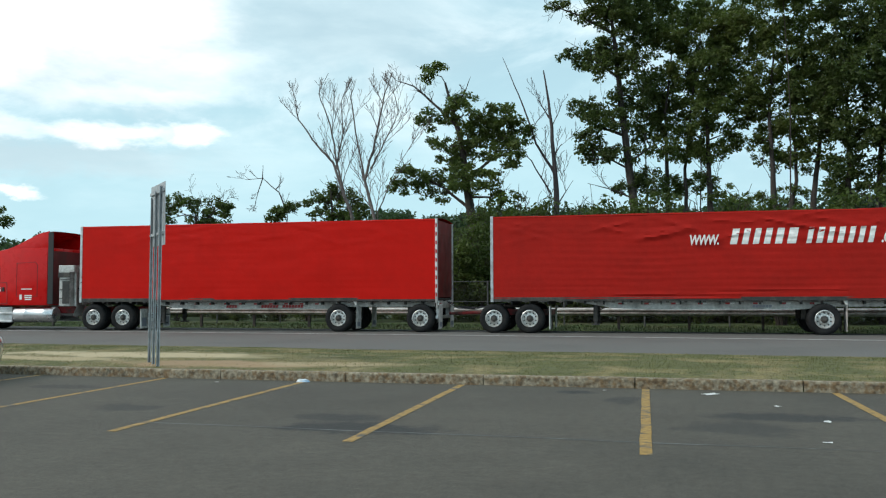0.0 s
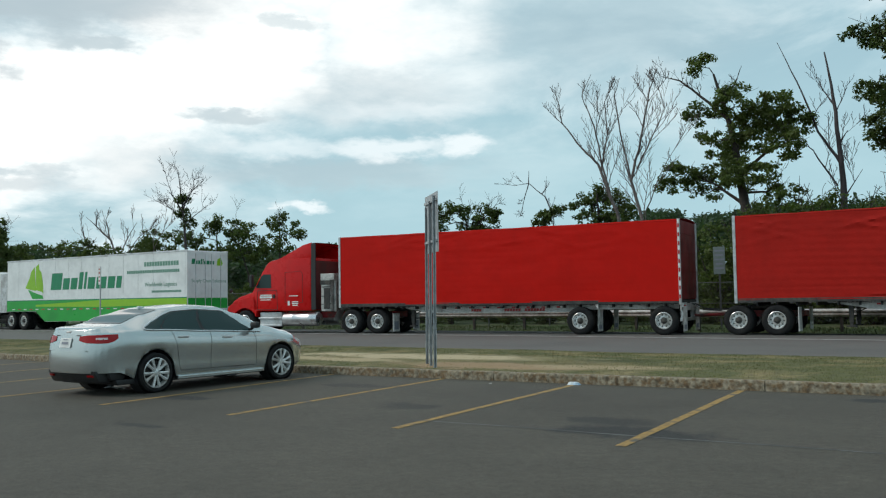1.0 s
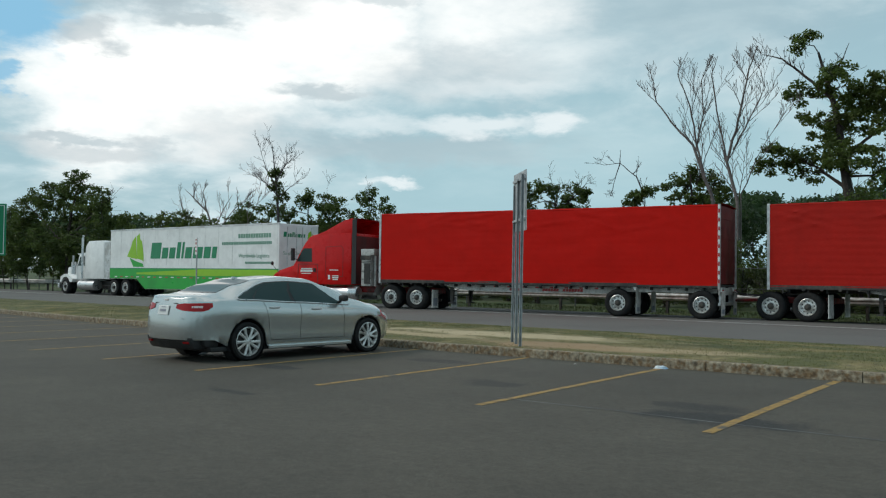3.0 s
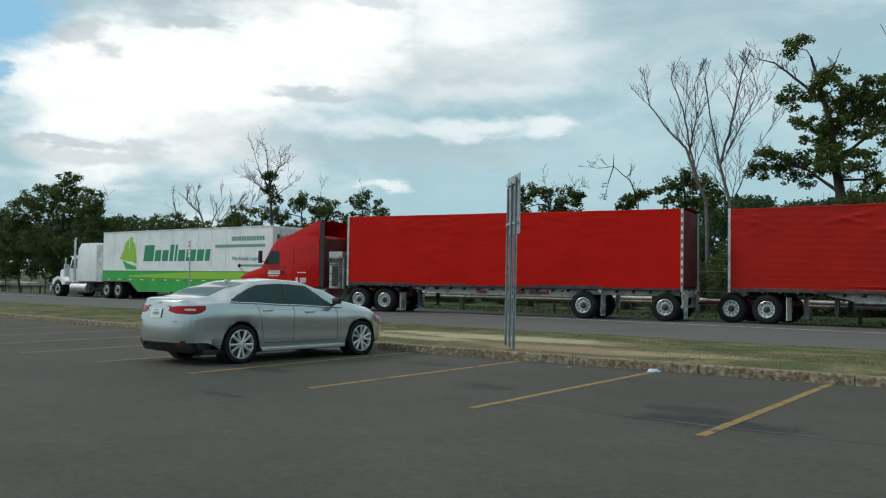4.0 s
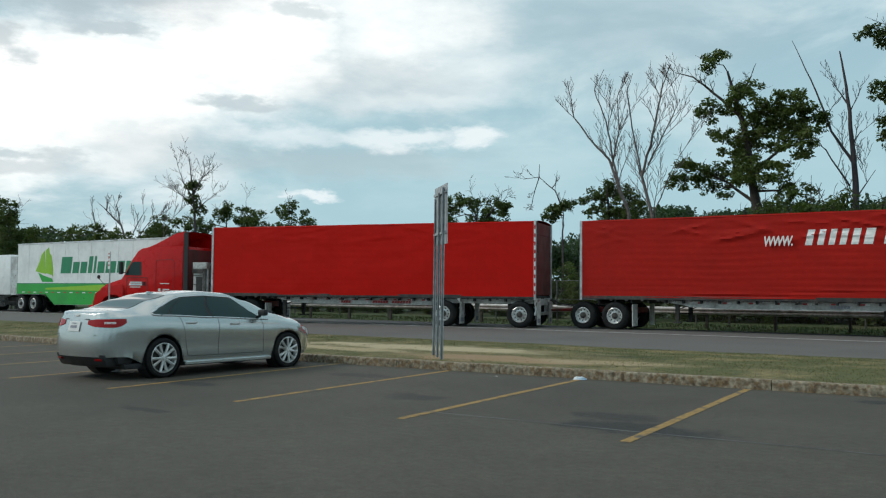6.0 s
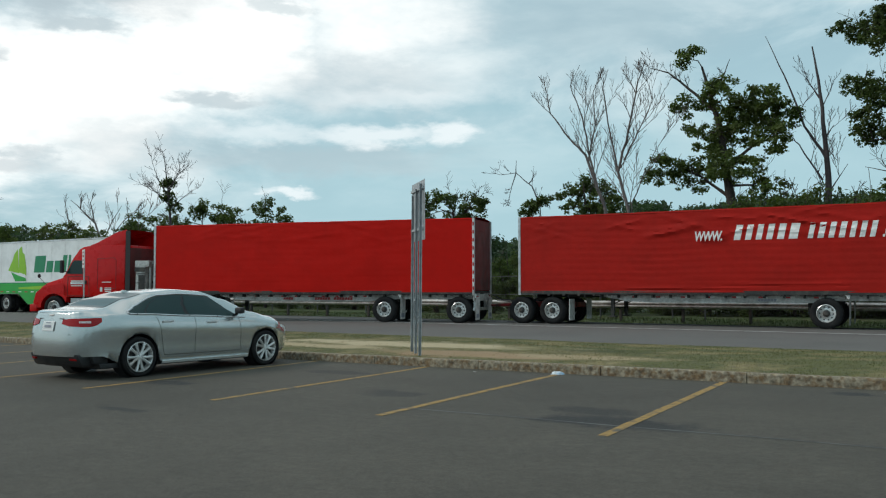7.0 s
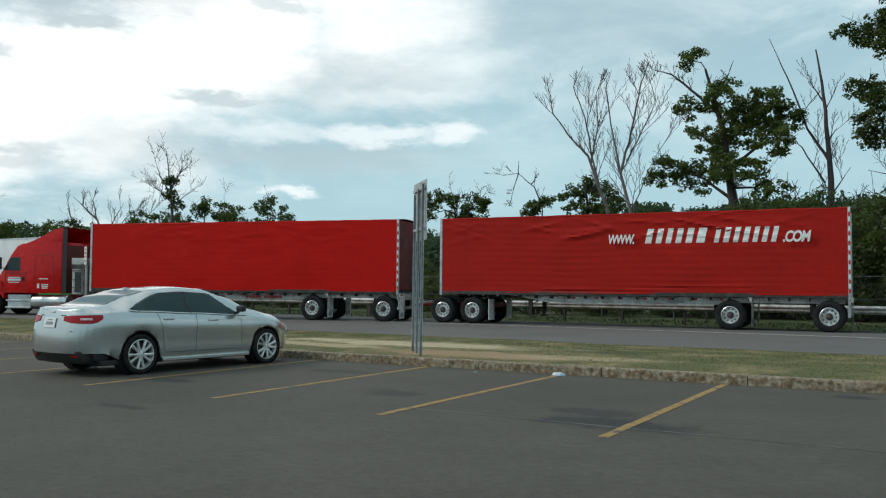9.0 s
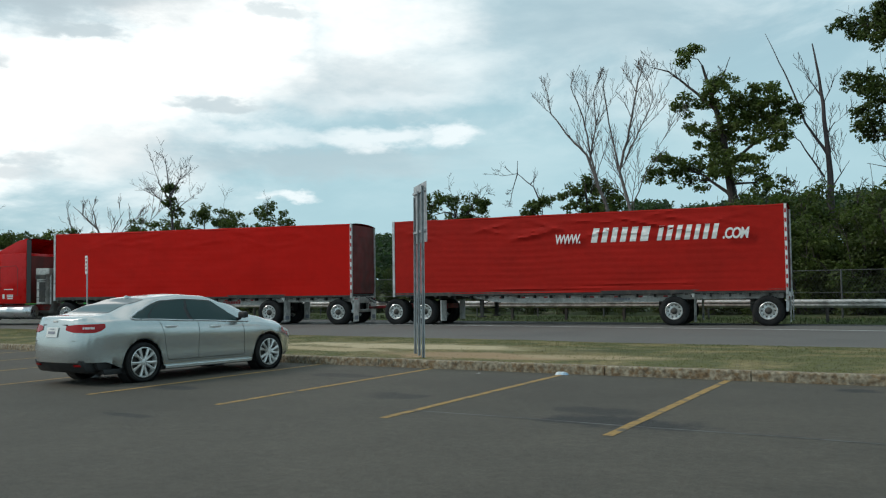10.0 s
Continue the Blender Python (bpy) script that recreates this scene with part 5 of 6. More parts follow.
    rim.lathe([(0.07, 0.045), (0.062, 0.022), (0.03, 0.012), (0.004, 0.012)], 20)
    for k in range(10):   # paired spokes
        a = math.tau * (k // 2) / 5 + (0.17 if k % 2 else -0.17)
        b = math.tau * (k // 2) / 5 + (0.27 if k % 2 else -0.27)
        p0, p1 = Vector((0.05 * math.cos(a), 0.03, 0.05 * math.sin(a))), Vector((0.222 * math.cos(b), 0.022, 0.222 * math.sin(b)))
        rim.tube([p0, (p0 + p1) / 2 + Vector((0, -0.006, 0)), p1], [0.025, 0.022, 0.029], 6)
    rim_me = mesh_of("rim", rim, WHEEL_ALU, True)
    disc_me = mesh_of("brake_disc", Build().lathe([(0.205, 0.085), (0.205, 0.10)], 24), CHASSIS)
    for a in AXLES:
        for side in (1, -1):
            w = part("wheel", tyre_me, None, t, "black tyre on a five-spoke alloy wheel", at=pose(a, -side * 0.915, 0.333, 0, 17 * a, 0 if side > 0 else 180))
            part("rim", rim_me, None, w, at=Matrix.Diagonal((1.07, 1.0, 1.07, 1.0)))
            part("brake_disc", disc_me, None, w)
    for ob in t.children:   # round the tail and the nose off in side view and plan
        if ob.name.startswith("wheel") and not ob.name.startswith("wheel_well"):
            continue
        for v in ob.data.vertices:
            x, y, z = v.co
            if x < 0.7:
                k = 1 - x / 0.7
                v.co.x += k * (0.055 * ((z - 0.55) / 0.40) ** 2 if z > 0.55 else 0.13 * ((0.55 - z) / 0.35) ** 2) + k * 0.07 * (y / 0.6) ** 2
            elif x > 4.3:
                k = (x - 4.3) / 0.62
                v.co.x -= k * 0.06 * (y / 0.5) ** 2 + (k * 0.10 * ((0.50 - z) / 0.3) ** 2 if z < 0.5 else 0)
        ob.data.update()
    for child in plate.children:
        for v in child.data.vertices:
            v.co.x += 0.055 * ((v.co.z - 0.55) / 0.40) ** 2 * (1 - v.co.x / 0.7) + 0.07 * (v.co.y / 0.6) ** 2 - 0.002
    return t


# nose towards +y, its flank towards +x
sedan(pose(-13.38, 8.57, 0.0, 0, 0, 88.4))

# ---- signs ----
big_sign = thing("roadside_sign", pose(0, 0, 0), "bare metal back of a tall sign on three galvanised posts", "road sign")
for i, (x, y, top) in enumerate(((-10.62, 14.92, 3.36), (-10.30, 14.60, 3.44), (-9.97, 14.27, 3.50))):
    z0 = verge_z(x, y) - 0.05
    b = Build()
    ax = Vector((0.74, -0.67, 0))
    nx = Vector((0.67, 0.74, 0))
    o = Vector((x, y, 0))
    for u0, u1, v0, v1 in ((-0.018, 0.018, -0.004, 0.004), (-0.018, -0.013, -0.004, 0.036), (0.013, 0.018, -0.004, 0.036), (-0.031, -0.013, 0.034, 0.040), (0.013, 0.031, 0.034, 0.040)):
        vs = []
        for u in (u0, u1):
            for v in (v0, v1):
                for z in (z0, top):
                    p = o + nx * u + ax * v + Vector((-0.03, -0.02, 0)) * (1 - (z - z0) / (top - z0)) + Vector((0, 0, z))
                    vs.append(p)
        b.add(vs, [(0, 1, 3, 2), (4, 6, 7, 5), (0, 4, 5, 1), (2, 3, 7, 6), (0, 2, 6, 4), (1, 5, 7, 3)])
    part("post", b, GALV, big_sign)
o = Vector((-9.99, 14.36, 0))
ax, nx = Vector((-0.74, 0.67, 0)), Vector((0.67, 0.74, 0))
pb = Build()
for z0, z1 in ((2.40, 3.58),):
    vs = [o + ax * u + nx * v + Vector((0, 0, z)) for u in (-0.20, 0.95) for v in (0.0, 0.006) for z in (z0, z1)]
    pb.add(vs, [(0, 1, 3, 2), (4, 6, 7, 5), (0, 4, 5, 1), (2, 3, 7, 6), (0, 2, 6, 4), (1, 5, 7, 3)])
part("sign_panel", pb, GALV, big_sign, "plain aluminium sign panel")
for z in (2.6, 3.4):
    vs = [o + ax * u + nx * v + Vector((0, 0, zz)) for u in (-0.15, 0.9) for v in (-0.035, -0.002) for zz in (z, z + 0.05)]
    part("stringer", Build().add(vs, [(0, 1, 3, 2), (4, 6, 7, 5), (0, 4, 5, 1), (2, 3, 7, 6), (0, 2, 6, 4), (1, 5, 7, 3)]), GALV, big_sign)

small_sign = thing("parking_sign", pose(-27.12, 18.72, -0.05, 0, 0, -22), "small white sign with dark bars on a grey post", "road sign")
part("post", Build().box(-0.03, -0.02, -0.1, 0.03, 0.02, 2.9, 0.005), GALV, small_sign)
face = part("sign_panel", Build().box(-0.155, -0.032, 2.30, 0.155, -0.024, 2.92, 0.01), SIGN_WHITE, small_sign)
part("sign_print", Build().box(-0.10, -0.036, 2.80, 0.10, -0.0325, 2.85).box(-0.10, -0.036, 2.66, 0.10, -0.0325, 2.74).box(-0.10, -0.036, 2.54, 0.06, -0.0325, 2.59).box(-0.10, -0.036, 2.40, 0.10, -0.0325, 2.46), INK_RED, face)
green_sign = thing("green_road_sign", pose(-41.13, 18.26, 0.2, 0, 0, 60), "large green guide sign on posts with a tall lamp mast", "road sign")
part("sign_panel", Build().box(-3.2, -0.02, 2.15, 0.0, 0.02, 4.5, 0.01), SIGN_GREEN, green_sign)
part("sign_border", Build().box(-3.12, -0.025, 4.40, -0.08, -0.021, 4.43).box(-3.12, -0.025, 2.22, -0.08, -0.021, 2.25).box(-0.11, -0.025, 2.25, -0.08, -0.021, 4.40), SIGN_WHITE, green_sign)
part("sign_print", Build().box(-2.8, -0.025, 3.55, -0.28, -0.021, 3.85).box(-2.8, -0.025, 2.8, -0.5, -0.021, 3.1), SIGN_WHITE, green_sign, "white lettering bars")
part("post", Build().box(-2.6, 0.03, -0.2, -2.5, 0.13, 4.4), GALV, green_sign)
part("post", Build().box(-0.7, 0.03, -0.2, -0.6, 0.13, 4.4), GALV, green_sign)
mast = thing("lamp_mast", pose(-43.6, 18.3, 0.2), "thin tall pole with a small lamp head", "street lamp")
part("pole", Build().tube([(0, 0, -0.2), (0, 0, 7.9)], [0.09, 0.05], 10), GALV, mast)
part("lamp_head", Build().box(-0.1, -0.1, 7.75, 0.45, 0.1, 7.95, 0.03), BLACK, mast)

board = thing("notice_board", pose(-11.4, 36.75, 0.1, 0, 0, 20), "narrow dull grey notice sign on a steel post beyond the road", "road sign")
part("post", Build().box(-0.035, 0.0, -0.3, 0.035, 0.05, 3.35, 0.006), FENCE_STEEL, board)
face = part("sign_panel", Build().box(-0.23, -0.02, 2.25, 0.23, -0.004, 3.38, 0.012), material("weathered_sign_grey", (0.19, 0.225, 0.215), 0.6, spread=0.15, scale=6), board, "dull grey-green sign panel")
for z, w in ((3.18, 0.19), (3.0, 0.16), (2.82, 0.19), (2.64, 0.14), (2.46, 0.17)):
    part("sign_print", Build().box(-w, -0.025, z, w, -0.0205, z + 0.07), INK_GREY, face)

# ---- guardrail and fence ----
guard = thing("guardrail", pose(0, 0, 0), "long galvanised W-beam guardrail beyond the road", "guardrail")


def back_y(x):
    return 36.0 - 0.0016 * (x + 10) ** 2 * 0.4 * (1 if x < -10 else 0)


prof = [(0.0, 0.50), (-0.02, 0.53), (-0.07, 0.57), (-0.07, 0.61), (-0.01, 0.645), (-0.01, 0.665), (-0.07, 0.70), (-0.07, 0.74), (-0.02, 0.78), (0.0, 0.81)]
gx = span(-118, 40, 80)
part("rail", Build().grid([[(x, back_y(x) + p, road_z(x) + z) for p, z in prof] for x in gx]), DIRTY_ALU, guard, smooth=True)
for k in range(56):
    x = -112 + 2.7 * k
    z = road_z(x)
    part("post", Build().box(x - 0.05, back_y(x) + 0.02, z - 0.5, x + 0.05, back_y(x) + 0.14, z + 0.78), CHASSIS, guard)
fence = thing("chain_link_fence", pose(0, 0, 0), "grey chain-link fence before the trees", "fence")
FY = 1.4
for k in range(46):
    x = -112 + 3.3 * k
    z = road_z(x)
    part("post", Build().tube([(x, back_y(x) + FY, z - 0.5), (x, back_y(x) + FY, z + 1.95)], 0.035, 8), FENCE_STEEL, fence)
part("top_rail", Build().tube([(x, back_y(x) + FY, road_z(x) + 1.92) for x in gx], 0.016, 6).tube([(x, back_y(x) + FY, road_z(x) + 1.05) for x in gx], 0.012, 6), FENCE_STEEL, fence)
net = Build()
x = -112.0
while x < 38:
    for s in (1, -1):
        z, w = road_z(x), 0.0022
        xa, xb = (x, x + 1.1) if s > 0 else (x + 1.1, x)
        ya, yb = back_y(xa) + FY, back_y(xb) + FY
        n = len(net.v)
        net.v += [(xa - w, ya, z + 0.05), (xa + w, ya, z + 0.05), (xb + w, yb, z + 1.9), (xb - w, yb, z + 1.9)]
        net.f.append((n, n + 1, n + 2, n + 3))
    x += 0.11
wire = part("wire_mesh", net, FENCE_STEEL, fence)
tagged(wire, kind="stuff")

# ---- litter ----
rng = random.Random(5)
bag = Build()
rows = []
for i in range(7):
    rows.append([((j - 4) * 0.045 + rng.uniform(-.012, .012), (i - 3) * 0.03 + rng.uniform(-.01, .01), 0.006 + max(0, 0.075 * math.cos((i - 3) / 3.4) * math.cos((j - 4) / 4.4) + rng.uniform(-.03, .02)) * (0 if i in (0, 6) or j in (0, 8) else 1)) for j in range(9)])
litter = part("crumpled_bag", bag.grid(rows), material("plastic_film", (0.70, 0.72, 0.73), 0.3, spread=0.2, scale=20, second=(0.25, 0.40, 0.55), second_scale=9), at=pose(-6.68, 13.52, 0.002, 0, 0, 15) @ Matrix.Scale(0.62, 4))
tagged(litter, "crumpled pale plastic bag lying by the kerb", "litter")
for k, (x, y, s) in enumerate(((0.9, 9.15, 0.05), (-0.2, 13.1, 0.10), (1.05, 10.6, 0.06), (0.6, 11.9, 0.05), (-14.6, 13.4, 0.04), (-8.1, 13.2, 0.03), (-1.7, 13.3, 0.05))):
    sc = part("paper_scrap", Build().grid([[(s * (i - 1) + rng.uniform(-.3, .3) * s, s * 0.6 * (j - 1) + rng.uniform(-.2, .2) * s, 0.004 + rng.uniform(0, 0.15) * s) for j in range(3)] for i in range(3)]), PLATE, at=pose(x, y, 0.002, 0, 0, 40 * k))
    tagged(sc, "small pale scrap of paper on the asphalt", "litter", "paper scraps")


# ---- trees ----
def leaf_mesh(name, clumps, per, size, mat, seed, flat=0.75):
    """Small leaf sprays round clump centres (position, radius)."""
    rng = np.random.default_rng(seed)
    V = []
    for c, rad in clumps:
        k = max(5, int(per * (rad / 0.5) ** 1.8))
        d = rng.normal(size=(k, 3))
        d /= np.linalg.norm(d, axis=1)[:, None]
        pos = np.array(c) + d * (rad * rng.random((k, 1)) ** 0.5) * (1, 1, flat)
        nrm = rng.normal(size=(k, 3)) * 0.8 + d * 0.5 + (0, 0, 0.6)
        nrm /= np.linalg.norm(nrm, axis=1)[:, None]
        a = np.cross(nrm, rng.normal(size=(k, 3)))
        a /= np.linalg.norm(a, axis=1)[:, None]
        b = np.cross(nrm, a)
        s = size * rng.uniform(0.6, 1.35, (k, 1))
        V.append(np.stack([pos - a * s, pos + b * s * 0.5 + nrm * s * 0.15, pos + a * s, pos - b * s * 0.5 + nrm * s * 0.15], 1).reshape(-1, 3))
    V = np.concatenate(V)
    n = len(V) // 4
    me = bpy.data.meshes.new(name)
    me.vertices.add(len(V))
    me.vertices.foreach_set("co", V.ravel())
    me.loops.add(len(V))
    me.loops.foreach_set("vertex_index", np.arange(len(V)))
    me.polygons.add(n)
    me.polygons.foreach_set("loop_start", np.arange(n) * 4)
    me.polygons.foreach_set("loop_total", np.full(n, 4))
    me.materials.append(mat)
    me.update()
    me.validate()
    return me


def gz(x, y):
    return road_z(x) + (0.0 if y < 45 else 0.15 + (y - 45) * 0.018)


def twig_spray(b, rng, p, d, length, r, depth):
    """Fine side branches that fork and thin out."""
    pts, rs = [p], [r]
    for i in range(4):
        d = (d + Vector((rng.gauss(0, 0.16), rng.gauss(0, 0.16), rng.gauss(0, 0.14) + 0.05))).normalized()
        p = p + d * length / 4
        pts.append(p)
        rs.append(max(r * (1 - 0.18 * (i + 1)), 0.008))
    b.tube(pts, rs, 4, closed=False)
    if depth:
        for k in range(3):
            q = pts[rng.choice((1, 2, 3, 4))]
            nd = (d + Vector((rng.gauss(0, 0.55), rng.gauss(0, 0.55), rng.gauss(0.15, 0.35)))).normalized()
            twig_spray(b, rng, q, nd, length * rng.uniform(0.45, 0.75), r * 0.6, depth - 1)


def upright_branch(b, rng, p, d, length, r, depth):
    """A bare branch that sweeps upward and sends side shoots off in turn."""
    n = 7
    pts, ds = [p.copy()], [d]
    lean = Vector((rng.gauss(0, 0.05), rng.gauss(0, 0.05), 0.10))
    for i in range(n):
        d = (d + lean + Vector((rng.gauss(0, 0.055), rng.gauss(0, 0.055), rng.gauss(0, 0.03)))).normalized()
        p = p + d * length / n
        pts.append(p.copy())
        ds.append(d)
    b.tube(pts, [max(r * (1 - 0.85 * i / n), 0.009) for i in range(n + 1)], 5, closed=False)
    if depth:
        turn = rng.choice((-1, 1))
        for i in range(2, n, 1 if depth > 1 else 2):
            turn = -turn
            side = Vector((turn * rng.uniform(0.35, 0.7), rng.gauss(0, 0.35), 0.1))
            upright_branch(b, rng, pts[i], (ds[i] + side).normalized(), length * rng.uniform(0.30, 0.55) * (1.15 - i / n * 0.5), max(r * 0.5, 0.011), depth - 1)


def shaped_tree(x0, y0, seed, stems, lobes, leaf, bark, label, twigs=12, twig_len=1.0, per=94, size=0.103, full=1.0):
    """A tree from its stems (points across and up, radius) and the lobes of its crown (across, up, half width, half height)."""
    rng = random.Random(seed)
    z0 = gz(x0, y0)
    t = thing("tree" if leaf else "dead_tree", pose(x0, y0, 0), label, "tree" if leaf else "dead tree")
    b, joints = Build(), []
    boughs = Build()
    tip_z = max(z for path, r in stems for x, z in path)
    for k, (path, r) in enumerate(stems):
        pts = []
        deep = rng.uniform(-0.12, 0.12)
        grown = min(joints, key=lambda q: (q[0].x - path[0][0]) ** 2 + (q[0].z - path[0][1]) ** 2)[0].y if joints and path[0][1] >= stems[0][0][0][1] + 0.6 else 0.0
        way = [(path[0][0], z0 - 0.2)] + list(path) if k == 0 or path[0][1] < stems[0][0][0][1] + 0.6 else list(path)
        for i, ((xa, za), (xb, zb)) in enumerate(zip(way, way[1:])):
            for q in range(4):
                f = q / 4
                pts.append(Vector((xa + (xb - xa) * f + rng.gauss(0, 0.02), grown + deep * len(pts) * 0.3, za + (zb - za) * f)))
        pts.append(Vector((way[-1][0], grown + deep * len(pts) * 0.3, way[-1][1])))
        n = len(pts) - 1
        rs = [max(r * (1.12 - 0.95 * i / n), 0.014) for i in range(n + 1)]
        b.tube(pts, rs, 9 if r > 0.1 else 6, closed=False)
        joints += [(p, rr, (pts[min(i + 1, n)] - pts[max(i - 1, 0)]).normalized()) for i, (p, rr) in enumerate(zip(pts, rs)) if i > n * 0.15]
    for k in range(twigs):
        p, rr, d = rng.choice(joints)
        if not leaf:
            nd = (d + Vector((rng.choice((-1, 1)) * rng.uniform(0.3, 0.75), rng.gauss(0, 0.4), 0.15))).normalized()
            run = min(twig_len * rng.uniform(0.5, 1.15), (tip_z - 0.25 - p.z) / 0.9)
            if run < 0.35:
                continue
            upright_branch(boughs, rng, p, nd, run, max(min(rr * 0.55, 0.032), 0.013), 2)
            continue
        nd = (d * 1.1 + Vector((rng.gauss(0, 0.42), rng.gauss(0, 0.42), rng.gauss(0.3, 0.2)))).normalized()
        twig_spray(b, rng, p, nd, twig_len * rng.uniform(0.5, 1.2), max(min(rr * 0.45, 0.026), 0.012), 2)
    cl = []
    for x, z, rx, rz in lobes:
        rx, rz = rx * full, rz * full
        c = Vector((x, rng.gauss(0, 0.35) * rx, z))
        near = min(joints, key=lambda j: (j[0] - c).length + 0.8 * max(0, j[0].z - c.z))
        if (near[0] - c).length > 2.2:   # its own stem, from the ground
            near = (Vector((c.x * 0.9 + rng.gauss(0, .2), c.y, z0 - 0.2)), 0.10, None)
        mid = near[0].lerp(c, 0.5) + Vector((rng.gauss(0, .15), rng.gauss(0, .15), 0.12 * (c - near[0]).length))
        b.tube([near[0], mid, c], [max(near[1] * 0.5, 0.03), 0.03, 0.014], 5, closed=False)
        for k in range(3):
            twig_spray(b, rng, c, Vector((rng.gauss(0, 1), rng.gauss(0, 1), rng.gauss(0.2, 0.6))).normalized(), max(rx, rz) * 0.8, 0.016, 1)
        for k in range(max(9, int(26 * rx * rz))):
            while True:
                u = Vector((rng.uniform(-1, 1), rng.uniform(-1, 1), rng.uniform(-1, 1)))
                if u.length < 1:
                    break
            cl.append(((c.x + u.x * rx, c.y + u.y * (rx + rz) * 0.55, c.z + u.z * rz), rng.uniform(0.24, 0.5) * min(1.0, 0.6 + 0.4 * rz)))
    part("trunk", b, bark, t, smooth=True)
    if boughs.v:
        part("crown", boughs, bark, t, "bare crown of thin upswept branches", smooth=True)
    if leaf:
        part("crown", leaf_mesh("crown", cl, per, size, leaf, seed), None, t)
    return t


shaped_tree(-19.62, 46, 4,
            [([(0.0, 5.74), (-0.62, 7.45), (-1.13, 8.92), (-2.01, 9.87), (-3.18, 11.47), (-3.57, 13.63)], 0.105), ([(-0.41, 6.96), (-0.89, 8.9), (-1.2, 11.01), (-1.9, 12.84), (-1.23, 13.93)], 0.062), ([(1.25, 5.7), (0.69, 7.87), (1.27, 10.06), (1.86, 12.72), (2.34, 13.86)], 0.105), ([(0.75, 7.55), (0.25, 9.96), (-0.19, 12.71), (0.16, 13.65)], 0.055), ([(1.42, 6.1), (2.44, 8.41), (3.71, 10.29)], 0.045), ([(1.03, 8.48), (1.84, 9.86), (2.79, 11.54), (2.46, 12.83)], 0.045), ([(-0.96, 8.59), (-0.61, 10.49), (-0.74, 12.43), (-0.46, 13.38)], 0.045)],
            [],
            None, BARK_DEAD, 'bare bleached dead tree with many upright stems', twigs=60, twig_len=2.6)
shaped_tree(-12.86, 48, 8,
            [([(0.0, 2.45), (-0.36, 5.3), (-0.67, 7.53), (-0.91, 9.77), (-1.39, 11.73), (-1.81, 13.38)], 0.34), ([(-1.07, 10.75), (-2.56, 12.3), (-3.74, 13.37), (-4.78, 13.78)], 0.09), ([(-1.39, 11.57), (-0.72, 12.65), (-0.28, 13.58)], 0.07), ([(-0.55, 6.25), (-1.93, 7.42), (-3.61, 8.31)], 0.1), ([(-0.67, 7.85), (0.72, 8.89), (1.85, 9.3)], 0.1), ([(-0.45, 6.88), (0.69, 6.84), (1.34, 7.12)], 0.07)],
            [(-2.55, 13.93, 0.74, 0.53), (-2.74, 11.44, 0.81, 0.62), (-0.73, 11.53, 1.12, 0.87), (1.23, 11.17, 1.24, 0.93), (0.08, 10.04, 1.55, 0.93), (-1.74, 9.66, 1.18, 0.74), (1.85, 9.14, 0.99, 0.74), (-3.78, 8.25, 1.12, 0.74), (-4.57, 7.77, 0.87, 0.43), (-2.09, 7.98, 1.12, 0.56), (0.05, 7.75, 1.4, 0.68), (1.34, 6.75, 0.99, 0.56), (-2.6, 7.04, 1.05, 0.37), (2.18, 10.38, 0.68, 0.62), (-0.92, 8.5, 0.93, 0.62)],
            LEAF, BARK, 'half-dead oak with a thinning crown and bare top branches', twigs=30, full=1.16)
shaped_tree(-8.69, 49, 9,
            [([(0.0, 5.85), (-0.09, 8.38), (-0.3, 11.56), (-0.65, 13.98)], 0.2), ([(-0.03, 8.06), (-1.09, 9.86), (-2.02, 12.65), (-2.91, 14.82)], 0.08), ([(-0.3, 6.97), (-1.42, 8.92), (-1.9, 9.59)], 0.05), ([(-0.37, 11.25), (-0.9, 12.24)], 0.05), ([(-0.14, 9.17), (0.31, 9.78)], 0.05), ([(0.07, 6.48), (0.94, 7.7)], 0.04)],
            [],
            None, BARK_DARK, 'dark dead tree with a few crooked branches', twigs=16, twig_len=2.2)
shaped_tree(-4.5, 49.5, 12,
            [([(0.0, 5.75), (-0.28, 8.55), (-0.62, 11.7), (-0.82, 14.24), (-1.13, 17.45), (-1.25, 19.7)], 0.26), ([(-0.49, 10.13), (-1.87, 10.69), (-3.12, 11.4)], 0.09), ([(-0.71, 13.28), (-2.12, 14.51), (-3.53, 15.12)], 0.08), ([(-1.01, 15.84), (-2.71, 16.97), (-4.62, 17.88)], 0.09), ([(-0.31, 8.56), (0.86, 9.42)], 0.08), ([(-0.16, 6.68), (-1.32, 7.2), (-2.55, 7.57)], 0.05), ([(-0.23, 8.24), (-1.44, 8.93), (-2.37, 8.82)], 0.06)],
            [(-1.76, 17.35, 1.55, 0.87), (-4.13, 17.83, 0.87, 0.31), (-0.22, 16.72, 1.55, 1.08), (-2.27, 14.85, 1.24, 0.68), (-3.38, 14.78, 0.56, 0.37), (-0.55, 15.17, 1.39, 0.93), (-1.35, 13.97, 1.24, 0.68), (-2.8, 11.7, 1.08, 0.68), (-1.4, 10.97, 1.39, 0.77), (-1.74, 9.42, 1.3, 0.68), (-2.35, 9.93, 0.77, 0.56), (0.0, 12.28, 1.18, 0.87), (-0.67, 9.04, 0.93, 0.56), (0.58, 10.53, 1.05, 0.74), (0.82, 7.57, 1.05, 0.68), (0.03, 13.85, 1.08, 0.77), (-1.73, 19.11, 2.17, 0.93), (0.42, 18.23, 1.86, 1.24), (-0.7, 7.33, 0.56, 0.31)],
            LEAF_DARK, BARK, 'very tall dark-leaved tree with a bare lower trunk', twigs=20, full=1.1)
